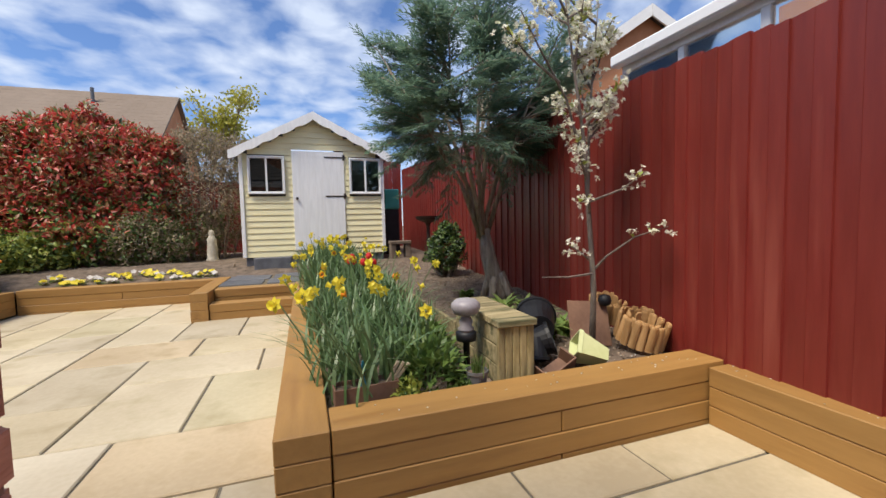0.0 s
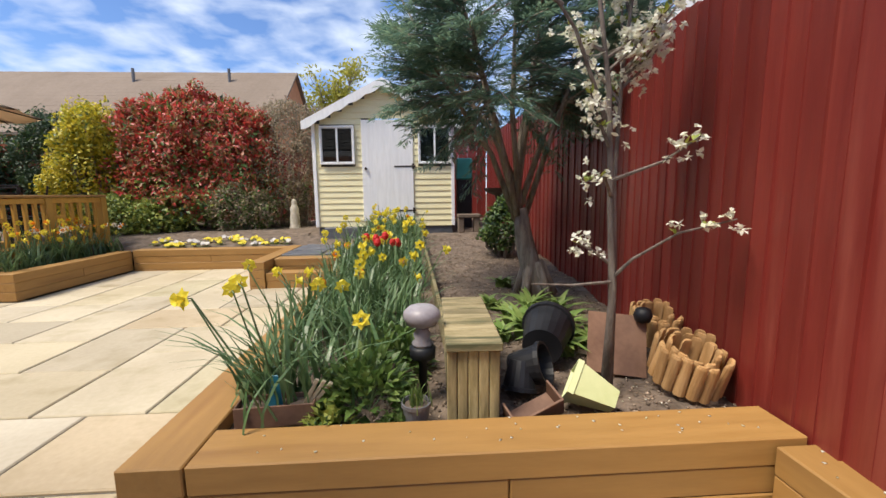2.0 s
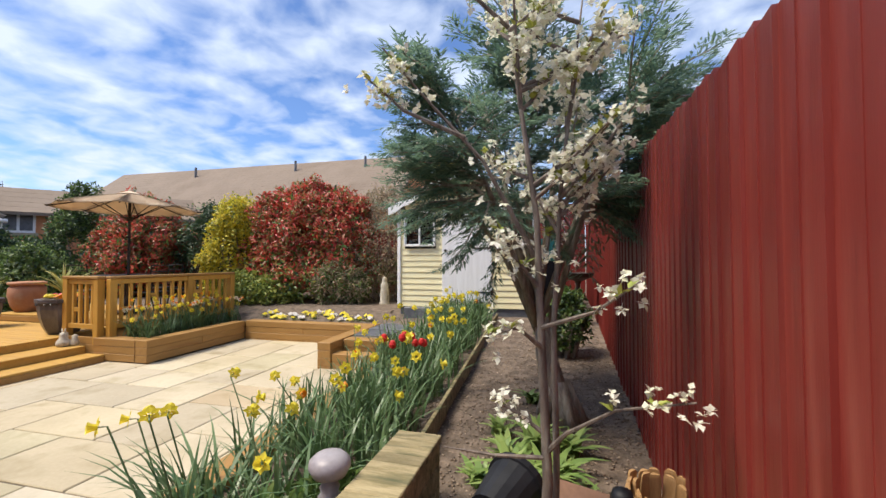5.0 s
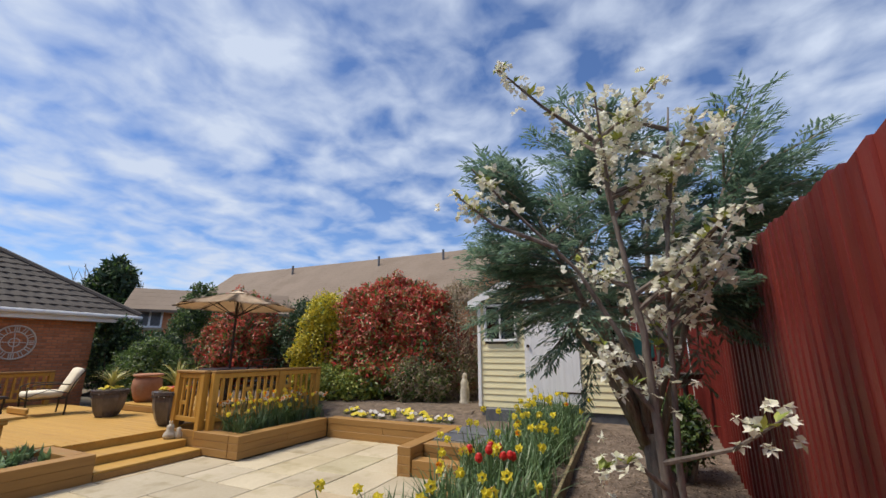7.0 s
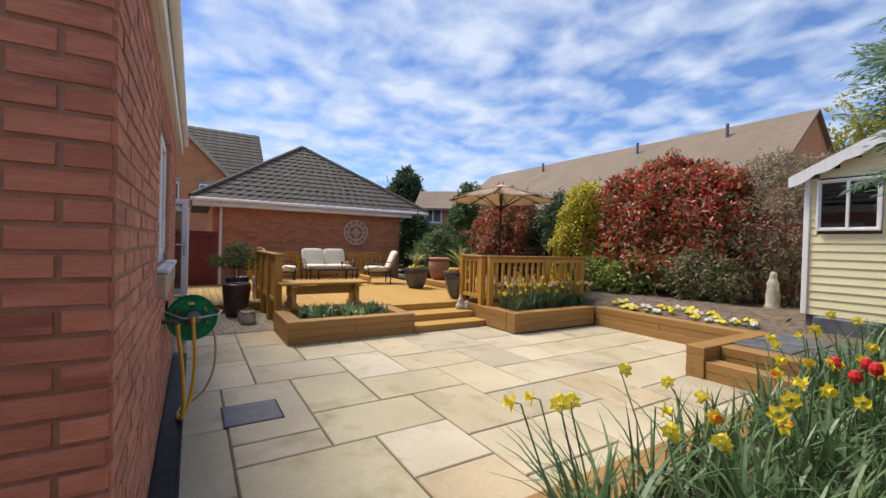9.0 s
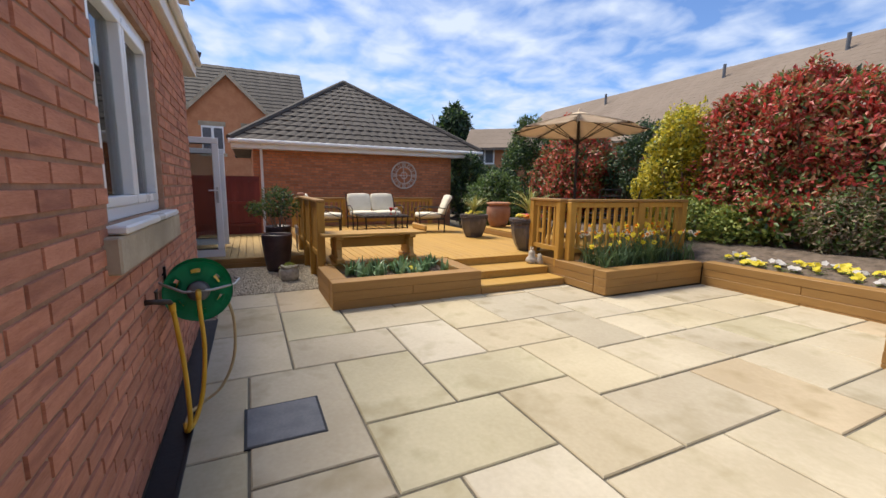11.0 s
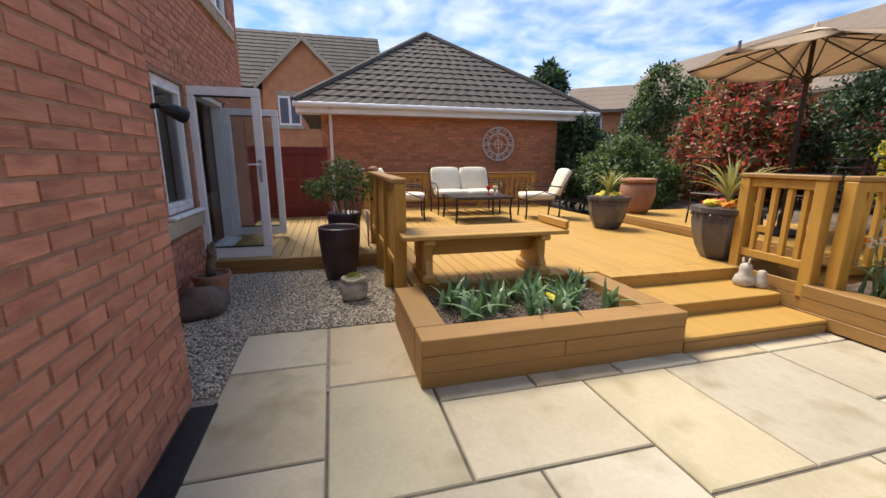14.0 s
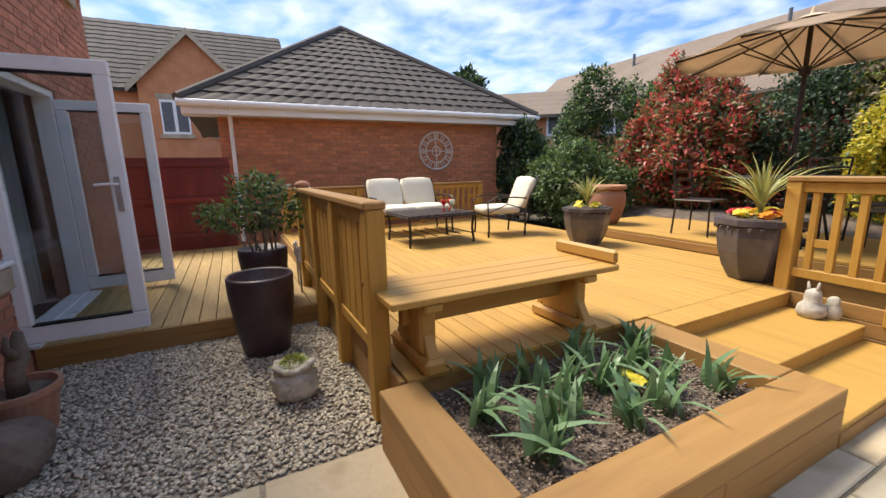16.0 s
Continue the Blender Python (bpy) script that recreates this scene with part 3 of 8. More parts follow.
# ---------- brick walls ----------
def brick_wall(name, label, origin, along, out, length, height, openings, brick_mat, near=None, thick=0.28):
    """A wall of single bricks on a mortar core. origin: foot of its start; along, out: unit ways; openings: (u0, u1, z0, z1)."""
    o, a, n = Vector(origin), Vector(along), Vector(out)
    up = Vector((0, 0, 1))
    at = lambda u, d, z: o + a * u + n * d + up * z
    bm = bmesh.new()
    us = sorted({0.006, length - 0.006, *[q for op in openings for q in op[:2]]})
    for u0, u1 in zip(us, us[1:]):
        spans, z = [], 0.0
        for op in sorted([op for op in openings if op[0] <= u0 + 1e-6 and op[1] >= u1 - 1e-6], key=lambda q: q[2]):
            spans.append((z, op[2])); z = op[3]
        spans.append((z, height))
        for z0, z1 in spans:
            if z1 - z0 > 0.01:
                v = [bm.verts.new(at(u, d, z)) for z in (z0, z1) for d in (-thick, 0) for u in (u0, u1)]
                for q in ((0, 2, 3, 1), (4, 5, 7, 6), (0, 1, 5, 4), (2, 6, 7, 3), (0, 4, 6, 2), (1, 3, 7, 5)):
                    bm.faces.new([v[i] for i in q])
    bmesh.ops.recalc_face_normals(bm, faces=bm.faces)
    wall = structure(name, bm, M["mortar"], label, "wall")
    verts, faces, share, made = [], [], {}, 0
    rng = random.Random(len(name))
    for k in range(int(height / 0.075)):
        z0 = k * 0.075 + 0.005
        u = -0.1125 * (k % 2)
        while u < length:
            s0, s1 = max(u + 0.005, 0), min(u + 0.220, length)
            u += 0.225
            for op in openings:
                if z0 + 0.065 > op[2] + 0.01 and z0 < op[3] - 0.01:
                    if s0 < op[1] and s1 > op[0]:
                        s0, s1 = (s0, op[0]) if s0 < op[0] else (op[1], s1)
            if s1 - s0 < 0.03:
                continue
            front = 0.006 + rng.uniform(-0.0015, 0.003)
            if near and near[0] < s0 < near[1] and z0 < near[2] and made < 300:
                w = round(s1 - s0, 3)
                if w not in share:
                    b = bmesh.new()
                    c = 0.004
                    f = [b.verts.new((x, y, z)) for x, y, z in ((c, 0.006, c), (w - c, 0.006, c), (w - c, 0.006, 0.065 - c), (c, 0.006, 0.065 - c), (0, -0.01, 0), (w, -0.01, 0), (w, -0.01, 0.065), (0, -0.01, 0.065))]
                    for q in ((3, 2, 1, 0), (0, 1, 5, 4), (1, 2, 6, 5), (2, 3, 7, 6), (3, 0, 4, 7)):
                        b.faces.new([f[i] for i in q])
                    bmesh.ops.recalc_face_normals(b, faces=b.faces)
                    me = bpy.data.meshes.new("brick")
                    b.to_mesh(me); b.free()
                    me.materials.append(M["brick"])
                    share[w] = me
                ob = new("brick", share[w])
                ob.parent = wall
                p = at(s0, front - 0.006, z0)
                ob.matrix_basis = Matrix(((a.x, n.x, 0, p.x), (a.y, n.y, 0, p.y), (0, 0, 1, p.z), (0, 0, 0, 1)))
                made += 1
            else:
                c, i = 0.004, len(verts)
                verts += [at(s0 + c, front, z0 + c), at(s1 - c, front, z0 + c), at(s1 - c, front, z0 + 0.065 - c), at(s0 + c, front, z0 + 0.065 - c),
                          at(s0, -0.01, z0), at(s1, -0.01, z0), at(s1, -0.01, z0 + 0.065), at(s0, -0.01, z0 + 0.065)]
                faces += [tuple(i + j for j in q) for q in ((3, 2, 1, 0), (0, 1, 5, 4), (1, 2, 6, 5), (2, 3, 7, 6), (3, 0, 4, 7))]
    rest = from_lists("bricks", verts, faces, brick_mat, wall)
    rest["kind"] = "stuff"
    return wall


WY = 1.0                       # north face of the low wing
W1 = (-2.95, -1.76, 1.20, 2.22)  # its window: x, x, z, z
brick_wall("wall_wing_north", "red brick house wall with a white window", (-4.43, WY, 0), (1, 0, 0), (0, 1, 0), 4.37, 2.55,
           [(W1[0] + 4.43, W1[1] + 4.43, W1[2], W1[3])], M["brick_joined"], near=(-1, 1.45, 1.75))
brick_wall("wall_wing_east", "red brick end wall of the house wing", (-0.06, WY, 0), (0, -1, 0), (1, 0, 0), 5.0, 2.9, [], M["brick_joined"], near=(-1, 1.6, 2.9))
brick_wall("wall_recess_side", "short red brick return wall", (-4.43, 0.4, 0), (0, 1, 0), (-1, 0, 0), 0.6, 2.55, [], M["brick_joined"])
RY = 0.4                       # north face of the tall part
W2 = (-7.02, -6.2, 0.82, 2.06)
DOOR = (-8.68, -7.14, 0.17, 2.1)
W3 = (-9.55, -7.7, 3.30, 4.5)
brick_wall("wall_house_north", "tall red brick house wall with French doors", (-10.1, RY, 0), (1, 0, 0), (0, 1, 0), 5.67, 5.1,
           [(W2[0] + 10.1, W2[1] + 10.1, W2[2], W2[3]), (DOOR[0] + 10.1, DOOR[1] + 10.1, DOOR[2], DOOR[3]), (W3[0] + 10.1, W3[1] + 10.1, W3[2], W3[3])], M["brick_joined"])
structure("wall_house_west", cbox(-10.1, -9.8, -6.0, 0.11, 0, 5.1), M["wall_far"], "brick west wall of the house", "wall")
structure("wall_house_back", cbox(-10.1, -0.36, -6.3, -6.0, 0, 5.1), M["wall_far"], "brick back wall of the house", "wall")
structure("wall_house_east", cbox(-4.6, -4.43, -6.0, 0.1, 2.5, 5.1), M["wall_far"], "brick upper side wall of the house", "wall")


def gutter(name, label, x0, x1, y, z, flip=1, r=0.05):
    t = thing(name, label, "roof edge")
    t["kind"] = "structure"
    part("fascia", cbox(x0, x1, y + flip * 0.16, y + flip * 0.19, z - 0.12, z + 0.06, 0.004), M["fascia"], t)
    part("soffit", cbox(x0, x1, min(y, y + flip * 0.16), max(y, y + flip * 0.16), z - 0.12, z - 0.10), M["fascia"], t)
    bm = bmesh.new()
    tube(bm, [(x0, y + flip * (0.19 + r), z + 0.02), (x1, y + flip * (0.19 + r), z + 0.02)], r, 10)
    part("gutter", bm, M["fascia"], t)
    return t


gutter("eaves_wing", "white fascia and slim gutter under the wing roof", -5.0, -0.1, WY - 0.13, 2.60, 1, 0.03)
gutter("eaves_house", "white fascia and gutter under the house roof", -10.3, -4.3, RY + 0.006, 5.15)


# ---------- roofs ----------
def tile_plane(name, parent, p00, p10, p01, p11, across, up, material, lift=0.035):
    """Rolled roof tiles on a sloping face: p00-p10 is the eaves, p01-p11 the ridge."""
    p00, p10, p01, p11 = (Vector(p) for p in (p00, p10, p01, p11))
    n = (p10 - p00).cross(p01 - p00)
    if n.length < 1e-6:
        n = (p10 - p00).cross(p11 - p00)
    n.normalize()
    if n.z < 0:
        n = -n
    verts, faces = [], []
    rows = max(1, round(((p01 + p11) / 2 - (p00 + p10) / 2).length / up))
    for r in range(rows):
        t0, t1 = r / rows, (r + 1.12) / rows
        l0, r0 = p00.lerp(p01, t0), p10.lerp(p11, t0)
        l1, r1 = p00.lerp(p01, min(1, t1)), p10.lerp(p11, min(1, t1))
        w = (r0 - l0).length
        cols = max(1, round(w / across))
        for c in range(cols):
            i = len(verts)
            steps = 4
            for s in range(steps + 1):
                f = (c + s / steps) / cols
                hump = 0.57 * lift * math.sin(math.pi * s / steps)
                verts += [l0.lerp(r0, f) + n * (lift + hump), l1.lerp(r1, f) + n * (0.008 + hump), l0.lerp(r0, f) + n * 0.004]
            for s in range(steps):
                a = i + 3 * s
                faces += [(a, a + 3, a + 4, a + 1), (a + 2, a + 5, a + 3, a)]
    ob = from_lists(name, verts, faces, material, parent)
    ob["kind"] = "stuff"
    return ob


def hip_roof(name, label, x0, x1, y0, y1, z, top, ridge0, ridge1, axis, across, up, material):
    """A hipped roof over a rectangle; the ridge runs along axis from ridge0 to ridge1."""
    t = thing(name, label, "roof")
    t["kind"] = "structure"
    A, B, C, D = Vector((x0, y0, z)), Vector((x1, y0, z)), Vector((x1, y1, z)), Vector((x0, y1, z))
    if axis == "x":
        P, Q = Vector((ridge0, (y0 + y1) / 2, top)), Vector((ridge1, (y0 + y1) / 2, top))
        sides = ((A, B, P, Q), (C, D, Q, P), (B, C, Q, Q), (D, A, P, P))
    else:
        P, Q = Vector(((x0 + x1) / 2, ridge0, top)), Vector(((x0 + x1) / 2, ridge1, top))
        sides = ((B, C, P, Q), (D, A, Q, P), (A, B, P, P), (C, D, Q, Q))
    bm = bmesh.new()
    for s in sides:
        vs = []
        for p in (s[0], s[1], s[3], s[2]):
            if not any((p - q).length < 1e-6 for q in vs):
                vs.append(p)
        bm.faces.new([bm.verts.new(p) for p in vs])
    bm.faces.new([bm.verts.new(p - Vector((0, 0, 0.02))) for p in (A, B, C, D)])
    part("roof_deck", bm, material, t)
    for s in sides:
        tile_plane("tiles", t, *s, across, up, material)
    for a, b in ((A, P), (D, P), (B, Q), (C, Q), (P, Q)) if axis == "x" else ((A, P), (B, P), (C, Q), (D, Q), (P, Q)):
        if (b - a).length > 0.05:
            bm = bmesh.new()
            tube(bm, [a + Vector((0, 0, 0.03)), b + Vector((0, 0, 0.03))], 0.09, 8)
            part("ridge_tile", bm, material, t)
    return t


hip_roof("roof_wing", "grey tiled roof over the house wing", -5.2, 0.0, -6.3, 1.07, 2.68, 4.6, -5.0, -2.5, "x", 0.3, 0.32, M["tile"])
hip_roof("roof_house", "grey tiled house roof", -10.4, -4.2, -6.5, 0.68, 5.2, 7.4, -8.5, -6.0, "x", 0.3, 0.32, M["tile"])

# garage beyond the deck
GX = -11.9
brick_wall("wall_garage", "orange brick garage wall with a round clock on it", (GX, 7.5, 0), (0, -1, 0), (1, 0, 0), 5.85, 2.4, [], M["garage_brick"])
structure("wall_garage_north", cbox(-18.0, GX - 0.3, 7.25, 7.5, 0, 2.4), M["wall_far"], "brick side wall of the garage", "wall")
structure("wall_garage_south", cbox(-18.0, GX - 0.3, 1.65, 1.9, 0, 2.4), M["wall_far"], "brick side wall of the garage", "wall")
hip_roof("roof_garage", "dark grey rolled-tile hipped garage roof", -19.0, -11.55, 1.12, 8.42, 2.5, 5.0, -15.3, -15.2, "x", 0.27, 0.29, M["tile"])
g = thing("garage_eaves", "white fascia board and gutter round the garage roof", "roof edge")
g["kind"] = "structure"
part("fascia", cbox(-11.62, -11.585, 1.15, 8.4, 2.30, 2.47, 0.004), M["fascia"], g)
part("soffit", cbox(-12.0, -11.62, 1.15, 8.4, 2.30, 2.32), M["fascia"], g)
bm = bmesh.new(); tube(bm, [(-11.53, 1.1, 2.47), (-11.53, 8.45, 2.47)], 0.06, 10)
part("gutter", bm, M["fascia"], g)
bm = bmesh.new(); tube(bm, [(-11.56, 1.85, 2.44), (-11.75, 1.85, 2.25), (-11.82, 1.85, 2.1), (-11.82, 1.85, 0.1)], 0.035, 10)
part("downpipe", bm, M["fascia"], g)

# ---------- paving ----------
MX, MY, MOD = -2.86, 1.735, 0.305
FIXED_A = [(-8, -2, 2, 2), (-6, -2, 3, 2), (-3, -2, 3, 2), (-8, 0, 3, 2), (-5, 0, 3, 2), (-2, 0, 2, 3), (-4, 2, 2, 3), (-2, 3, 3, 2), (-4, 5, 3, 2), (-1, 5, 2, 3),
           (0, -1, 4, 2), (4, -1, 1, 2), (0, 1, 3, 2), (3, 1, 2, 3), (5, -1, 3, 3), (5, 2, 2, 2)]
FIXED_B = [(1, 3, 2, 3), (1, 6, 3, 2), (-1, 8, 3, 2), (-4, 7, 3, 3), (0, -2, 3, 1), (3, -2, 3, 1), (6, -2, 3, 1), (3, 4, 3, 2), (2, 8, 2, 3), (4, 6, 2, 3), (6, 4, 2, 3), (8, 4, 2, 3), (6, 7, 3, 2), (9, 7, 1, 2),
           (4, 9, 3, 2), (7, 9, 3, 2), (7, 2, 3, 2), (6, 11, 2, 3), (8, 11, 2, 3), (4, 11, 2, 3), (-4, 10, 2, 3), (-2, 10, 2, 2), (0, 10, 2, 2), (2, 11, 2, 2)]


def slab_mesh(w, h, store={}):
    key = (round(w, 3), round(h, 3))
    if key not in store:
        bm = bmesh.new()
        e, c = 0.0075, 0.007
        lo = [(e, e), (w - e, e), (w - e, h - e), (e, h - e)]
        hi = [(e + c, e + c), (w - e - c, e + c), (w - e - c, h - e - c), (e + c, h - e - c)]
        a = [bm.verts.new((x, y, -0.03)) for x, y in lo]
        b = [bm.verts.new((x, y, -0.007)) for x, y in lo]
        t = [bm.verts.new((x, y, 0.0)) for x, y in hi]
        for u, v in ((a, b), (b, t)):
            for i in range(4):
                j = (i + 1) % 4
                bm.faces.new((u[i], u[j], v[j], v[i]))
        bm.faces.new(t)
        me = bpy.data.meshes.new("slab")
        bm.to_mesh(me); bm.free()
        me.materials.append(M["slab"])
        store[key] = me
    return store[key]


paving = new("paving")
tagged(paving, "cream sandstone paving slabs in random sizes", "paving", kind="structure")
rng = random.Random(4)


def lay(x0, y0, cols, rows, fixed, blocked):
    taken = set()

    def place(c, r, w, h):
        for i in range(w):
            for j in range(h):
                taken.add((c + i, r + j))
        ob = new("slab", slab_mesh(w * MOD, h * MOD))
        ob.parent = paving
        ob.location = (x0 + c * MOD, y0 + r * MOD, rng.uniform(-0.002, 0.002))
    for q in fixed:
        if not any((q[0] + i, q[1] + j) in taken for i in range(q[2]) for j in range(q[3])):
            place(*q)
    for r in rows:
        for c in cols:
            if (c, r) in taken or blocked(c, r):
                continue
            sizes = [(3, 2), (2, 3), (2, 2), (3, 3), (2, 1), (1, 2)]
            rng.shuffle(sizes)
            sizes.sort(key=lambda s: -min(s[0] * s[1], 6) - rng.random() * 2.5)
            for w, h in sizes + [(1, 1)]:
                cells = [(c + i, r + j) for i in range(w) for j in range(h)]
                if all(q not in taken and not blocked(*q) and q[0] in cols and q[1] in rows for q in cells):
                    place(c, r, w, h)
                    break


def patio_blocked(c, r):
    x, y = MX + (c + 0.5) * MOD, MY + (r + 0.5) * MOD
    return (x < -4.3 and y > 2.2) or (x < -3.6 and y > 5.6) or (x > -0.95 and y > 6.2)


lay(MX, MY, range(-8, 10), range(-2, 19), FIXED_A + FIXED_B, patio_blocked)
lay(0.19, 1.99 - 20 * MOD, range(-1, 8), range(0, 20), [], lambda c, r: c < 0 and r > 16)

# channel drain along the house wall and the access cover
t = thing("channel_drain", "black plastic channel drain along the house wall", "drain")
t["kind"] = "structure"
part("channel", cbox(-4.36, -0.1, 1.012, 1.15, -0.03, 0.004, 0.003), M["black"], t)
part("lip", cbox(-4.36, -0.1, 1.132, 1.15, 0.004, 0.012, 0.002), M["black"], t)
t = thing("drain_cover", "dark slate-grey drain access cover set in the paving", "drain cover", pose(-2.17, 1.62, 0.003))
part("plate", cbox(-0.2, 0.2, -0.2, 0.2, -0.01, 0.004, 0.003), M["slate"], t)
part("rim", cbox(-0.215, 0.215, -0.215, 0.215, -0.012, 0.001, 0.002), M["black"], t)


# ---------- sleeper beds ----------
def sleeper_run(name, label, x0, x1, y0, y1, top, courses, h=0.105):
    """Railway sleepers stacked with small offsets, one piece each."""
    t = thing(name, label, "raised bed edge")
    t["kind"] = "structure"
    alongx = x1 - x0 > y1 - y0
    r = random.Random(int(x0 * 100) + int(y0 * 10))
    for k in range(courses):
        z1 = top - k * h
        z0 = max(z1 - h + 0.0015, -0.03)
        s = r.uniform(0.0, 0.004) if k else 0.0
        length = (x1 - x0) if alongx else (y1 - y0)
        n = max(1, round(length / 2.4))
        cut = [i / n for i in range(n + 1)]
        if k % 2 and length > 1.5:
            cut = [0.0] + [min(0.97, q + 0.5 / n) for q in cut[:-1]] + [1.0]
        for f0, f1 in zip(cut, cut[1:]):
            if alongx:
                b = cbox(x0 + f0 * length + 0.002, x0 + f1 * length - 0.002, y0 + s, y1 - s, z0, z1, 0.005)
            else:
                b = cbox(x0 + s, x1 - s, y0 + f0 * length + 0.002, y0 + f1 * length - 0.002, z0, z1, 0.005)
            part("sleeper", b, M["sleeper"] if alongx else M["sleeper_y"], t)
    return t


S = "brown-stained timber sleepers edging "
sleeper_run("sleeper_wall", S + "the daffodil bed along the patio", 0.13, 0.335, 1.985, 8.05, 0.33, 4)
sleeper_run("sleeper_wall", S + "the front of the daffodil bed", 0.339, 2.42, 1.99, 2.20, 0.33, 4)
sleeper_run("sleeper_wall", S + "the strip below the red fence", 2.29, 2.44, -4.0, 1.98, 0.31, 3)
sleeper_run("sleeper_wall", S + "the pansy border", -3.46, -1.06, 7.47, 7.68, 0.335, 4)
sleeper_run("sleeper_wall", S + "the side of the garden step", -1.055, -0.86, 5.95, 7.68, 0.345, 4)
sleeper_run("sleeper_wall", "brown-stained timber sleeper forming the lower garden step", -0.855, 0.125, 5.97, 6.18, 0.20, 2)
sleeper_run("sleeper_wall", "brown-stained timber sleeper forming the upper garden step", -0.855, 0.125, 6.30, 6.51, 0.33, 3)
sleeper_run("sleeper_wall", S + "the front of the small planted bed", -4.42, -4.215, 2.27, 4.16, 0.31, 3)
sleeper_run("sleeper_wall", S + "the end of the small planted bed", -5.25, -4.424, 2.27, 2.475, 0.31, 3)
sleeper_run("sleeper_wall", S + "the step side of the small planted bed", -5.25, -4.424, 3.955, 4.16, 0.31, 3)
sleeper_run("sleeper_wall", S + "the daffodil planter beside the steps", -4.45, -3.68, 5.55, 5.755, 0.33, 3)
sleeper_run("sleeper_wall", S + "the side of the daffodil planter", -3.676, -3.465, 5.55, 7.466, 0.33, 3)
structure("planter_soil", sheet(-5.25, -4.4, 2.4, 4.0, 18, 30, lambda x, y: 0.22 + 0.03 * noise.noise((x * 6, y * 6, 1))), M["soil"], "dark soil in the small planted bed", "soil", True)
structure("planter_soil_b", sheet(-4.5, -3.6, 5.7, 8.0, 18, 34, lambda x, y: 0.27 + 0.03 * noise.noise((x * 6, y * 6, 2))), M["soil"], "dark soil in the daffodil planter", "soil", True)
structure("border_soil", sheet(-3.6, -0.9, 7.6, 8.4, 40, 14, lambda x, y: 0.30 + 0.2 * max(0, min(1, (y - 7.7) / 0.7)) + 0.03 * noise.noise((x * 6, y * 6, 4))), M["soil"], "dark soil in the pansy border", "soil", True)
structure("path_top", cbox(-1.0, 0.3, 6.5, 8.17, 0.1, 0.325), M["ground"], "worn earth path between the step and the shed", "ground")
t = thing("stepping_stone", "grey flat stepping stones before the shed", "paving")
for x, y, w, h in ((-0.86, 6.62, 0.55, 0.45), (-0.25, 6.62, 0.45, 0.5), (-0.85, 7.15, 0.6, 0.5), (-0.2, 7.2, 0.42, 0.5), (-0.8, 7.72, 0.95, 0.4)):
    part("stone", cbox(x, x + w, y, y + h, 0.32, 0.342, 0.006), M["slate"], t)

# ---------- decks and steps ----------
DZ, UZ, LZ = 0.32, 0.45, 0.17


def deck(name, label, x0, x1, y0, y1, z, material, w=0.12):
    t = thing(name, label, "decking")
    t["kind"] = "structure"
    n = round((y1 - y0) / w)
    for i in range(n):
        a = y0 + (y1 - y0) * i / n
        b = y0 + (y1 - y0) * (i + 1) / n
        bm = bmesh.new()
        box(bm, x0, x1, a + 0.003, b - 0.003, z - 0.028, z, 0.003)
        part("board", bm, material, t)
    part("frame", cbox(x0 + 0.01, x1 - 0.015, y0 + 0.01, y1 - 0.01, 0.0, z - 0.03), M["sleeper"], t)
    return t


deck("deck_main", "ochre-stained timber decking with parallel boards", -10.8, -5.255, 2.42, 6.46, DZ, M["deck"])
deck("deck_step_top", "ochre-stained deck boards beside the small bed", -5.252, -5.05, 4.17, 5.62, DZ, M["deck"])
deck("deck_upper", "raised ochre-stained timber deck below the parasol", -8.3, -4.36, 6.5, 9.0, UZ, M["deck"])
deck("deck_low", "weathered timber deck outside the French doors", -10.9, -7.2, 0.41, 2.40, LZ, M["lowdeck"], 0.125)
t = thing("deck_steps", "ochre-stained timber steps up to the decking", "steps")
t["kind"] = "structure"
for x0, x1, z in ((-4.62, -4.22, 0.105), (-5.08, -4.58, 0.21)):
    part("tread", cbox(x0, x1, 4.165, 5.545, z - 0.03, z, 0.005), M["deck"], t)
    part("riser", cbox(x1 - 0.03, x1 - 0.005, 4.17, 5.545, 0.0 if z < 0.2 else 0.105, z - 0.031, 0.002), M["deck"], t)
part("riser", cbox(-5.08, -5.055, 4.17, 5.6, 0.21, DZ - 0.029, 0.002), M["deck"], t)
part("nosing", cbox(-4.4, -4.215, 4.165, 5.545, -0.02, 0.074, 0.004), M["sleeper"], t)


# ---------- fence ----------
def fence_x(y):
    return 2.44 + 0.05 * (y - 2.3)


t = thing("red_fence", "red-stained lapped board fence, tall and weathered", "fence")
t["kind"] = "structure"
y, k = -4.0, 0
while y < 11.55:
    w = 0.092 + 0.008 * math.sin(k * 2.3)
    top = 2.03 + 0.062 * (y - 2.3) + 0.008 * math.sin(k * 1.7)
    bm = bmesh.new()
    v = [bm.verts.new(p) for p in ((0, 0, 0.0), (0.022, 0, 0.0), (0.010, w + 0.02, 0), (0.0, w + 0.02, 0), (0, 0, top), (0.022, 0, top), (0.010, w + 0.02, top), (0.0, w + 0.02, top))]
    for q in ((0, 1, 2, 3), (4, 7, 6, 5), (0, 4, 5, 1), (1, 5, 6, 2), (2, 6, 7, 3), (3, 7, 4, 0)):
        bm.faces.new([v[i] for i in q])
    bmesh.ops.recalc_face_normals(bm, faces=bm.faces)
    ob = part("board", bm, M["fence"], t)
    ob.matrix_basis = Matrix.Translation((fence_x(y) + 0.005 * math.sin(k * 3.1), y, 0.02)) @ Matrix.Rotation(-0.05 - 0.085, 4, "Z")
    y += w; k += 1
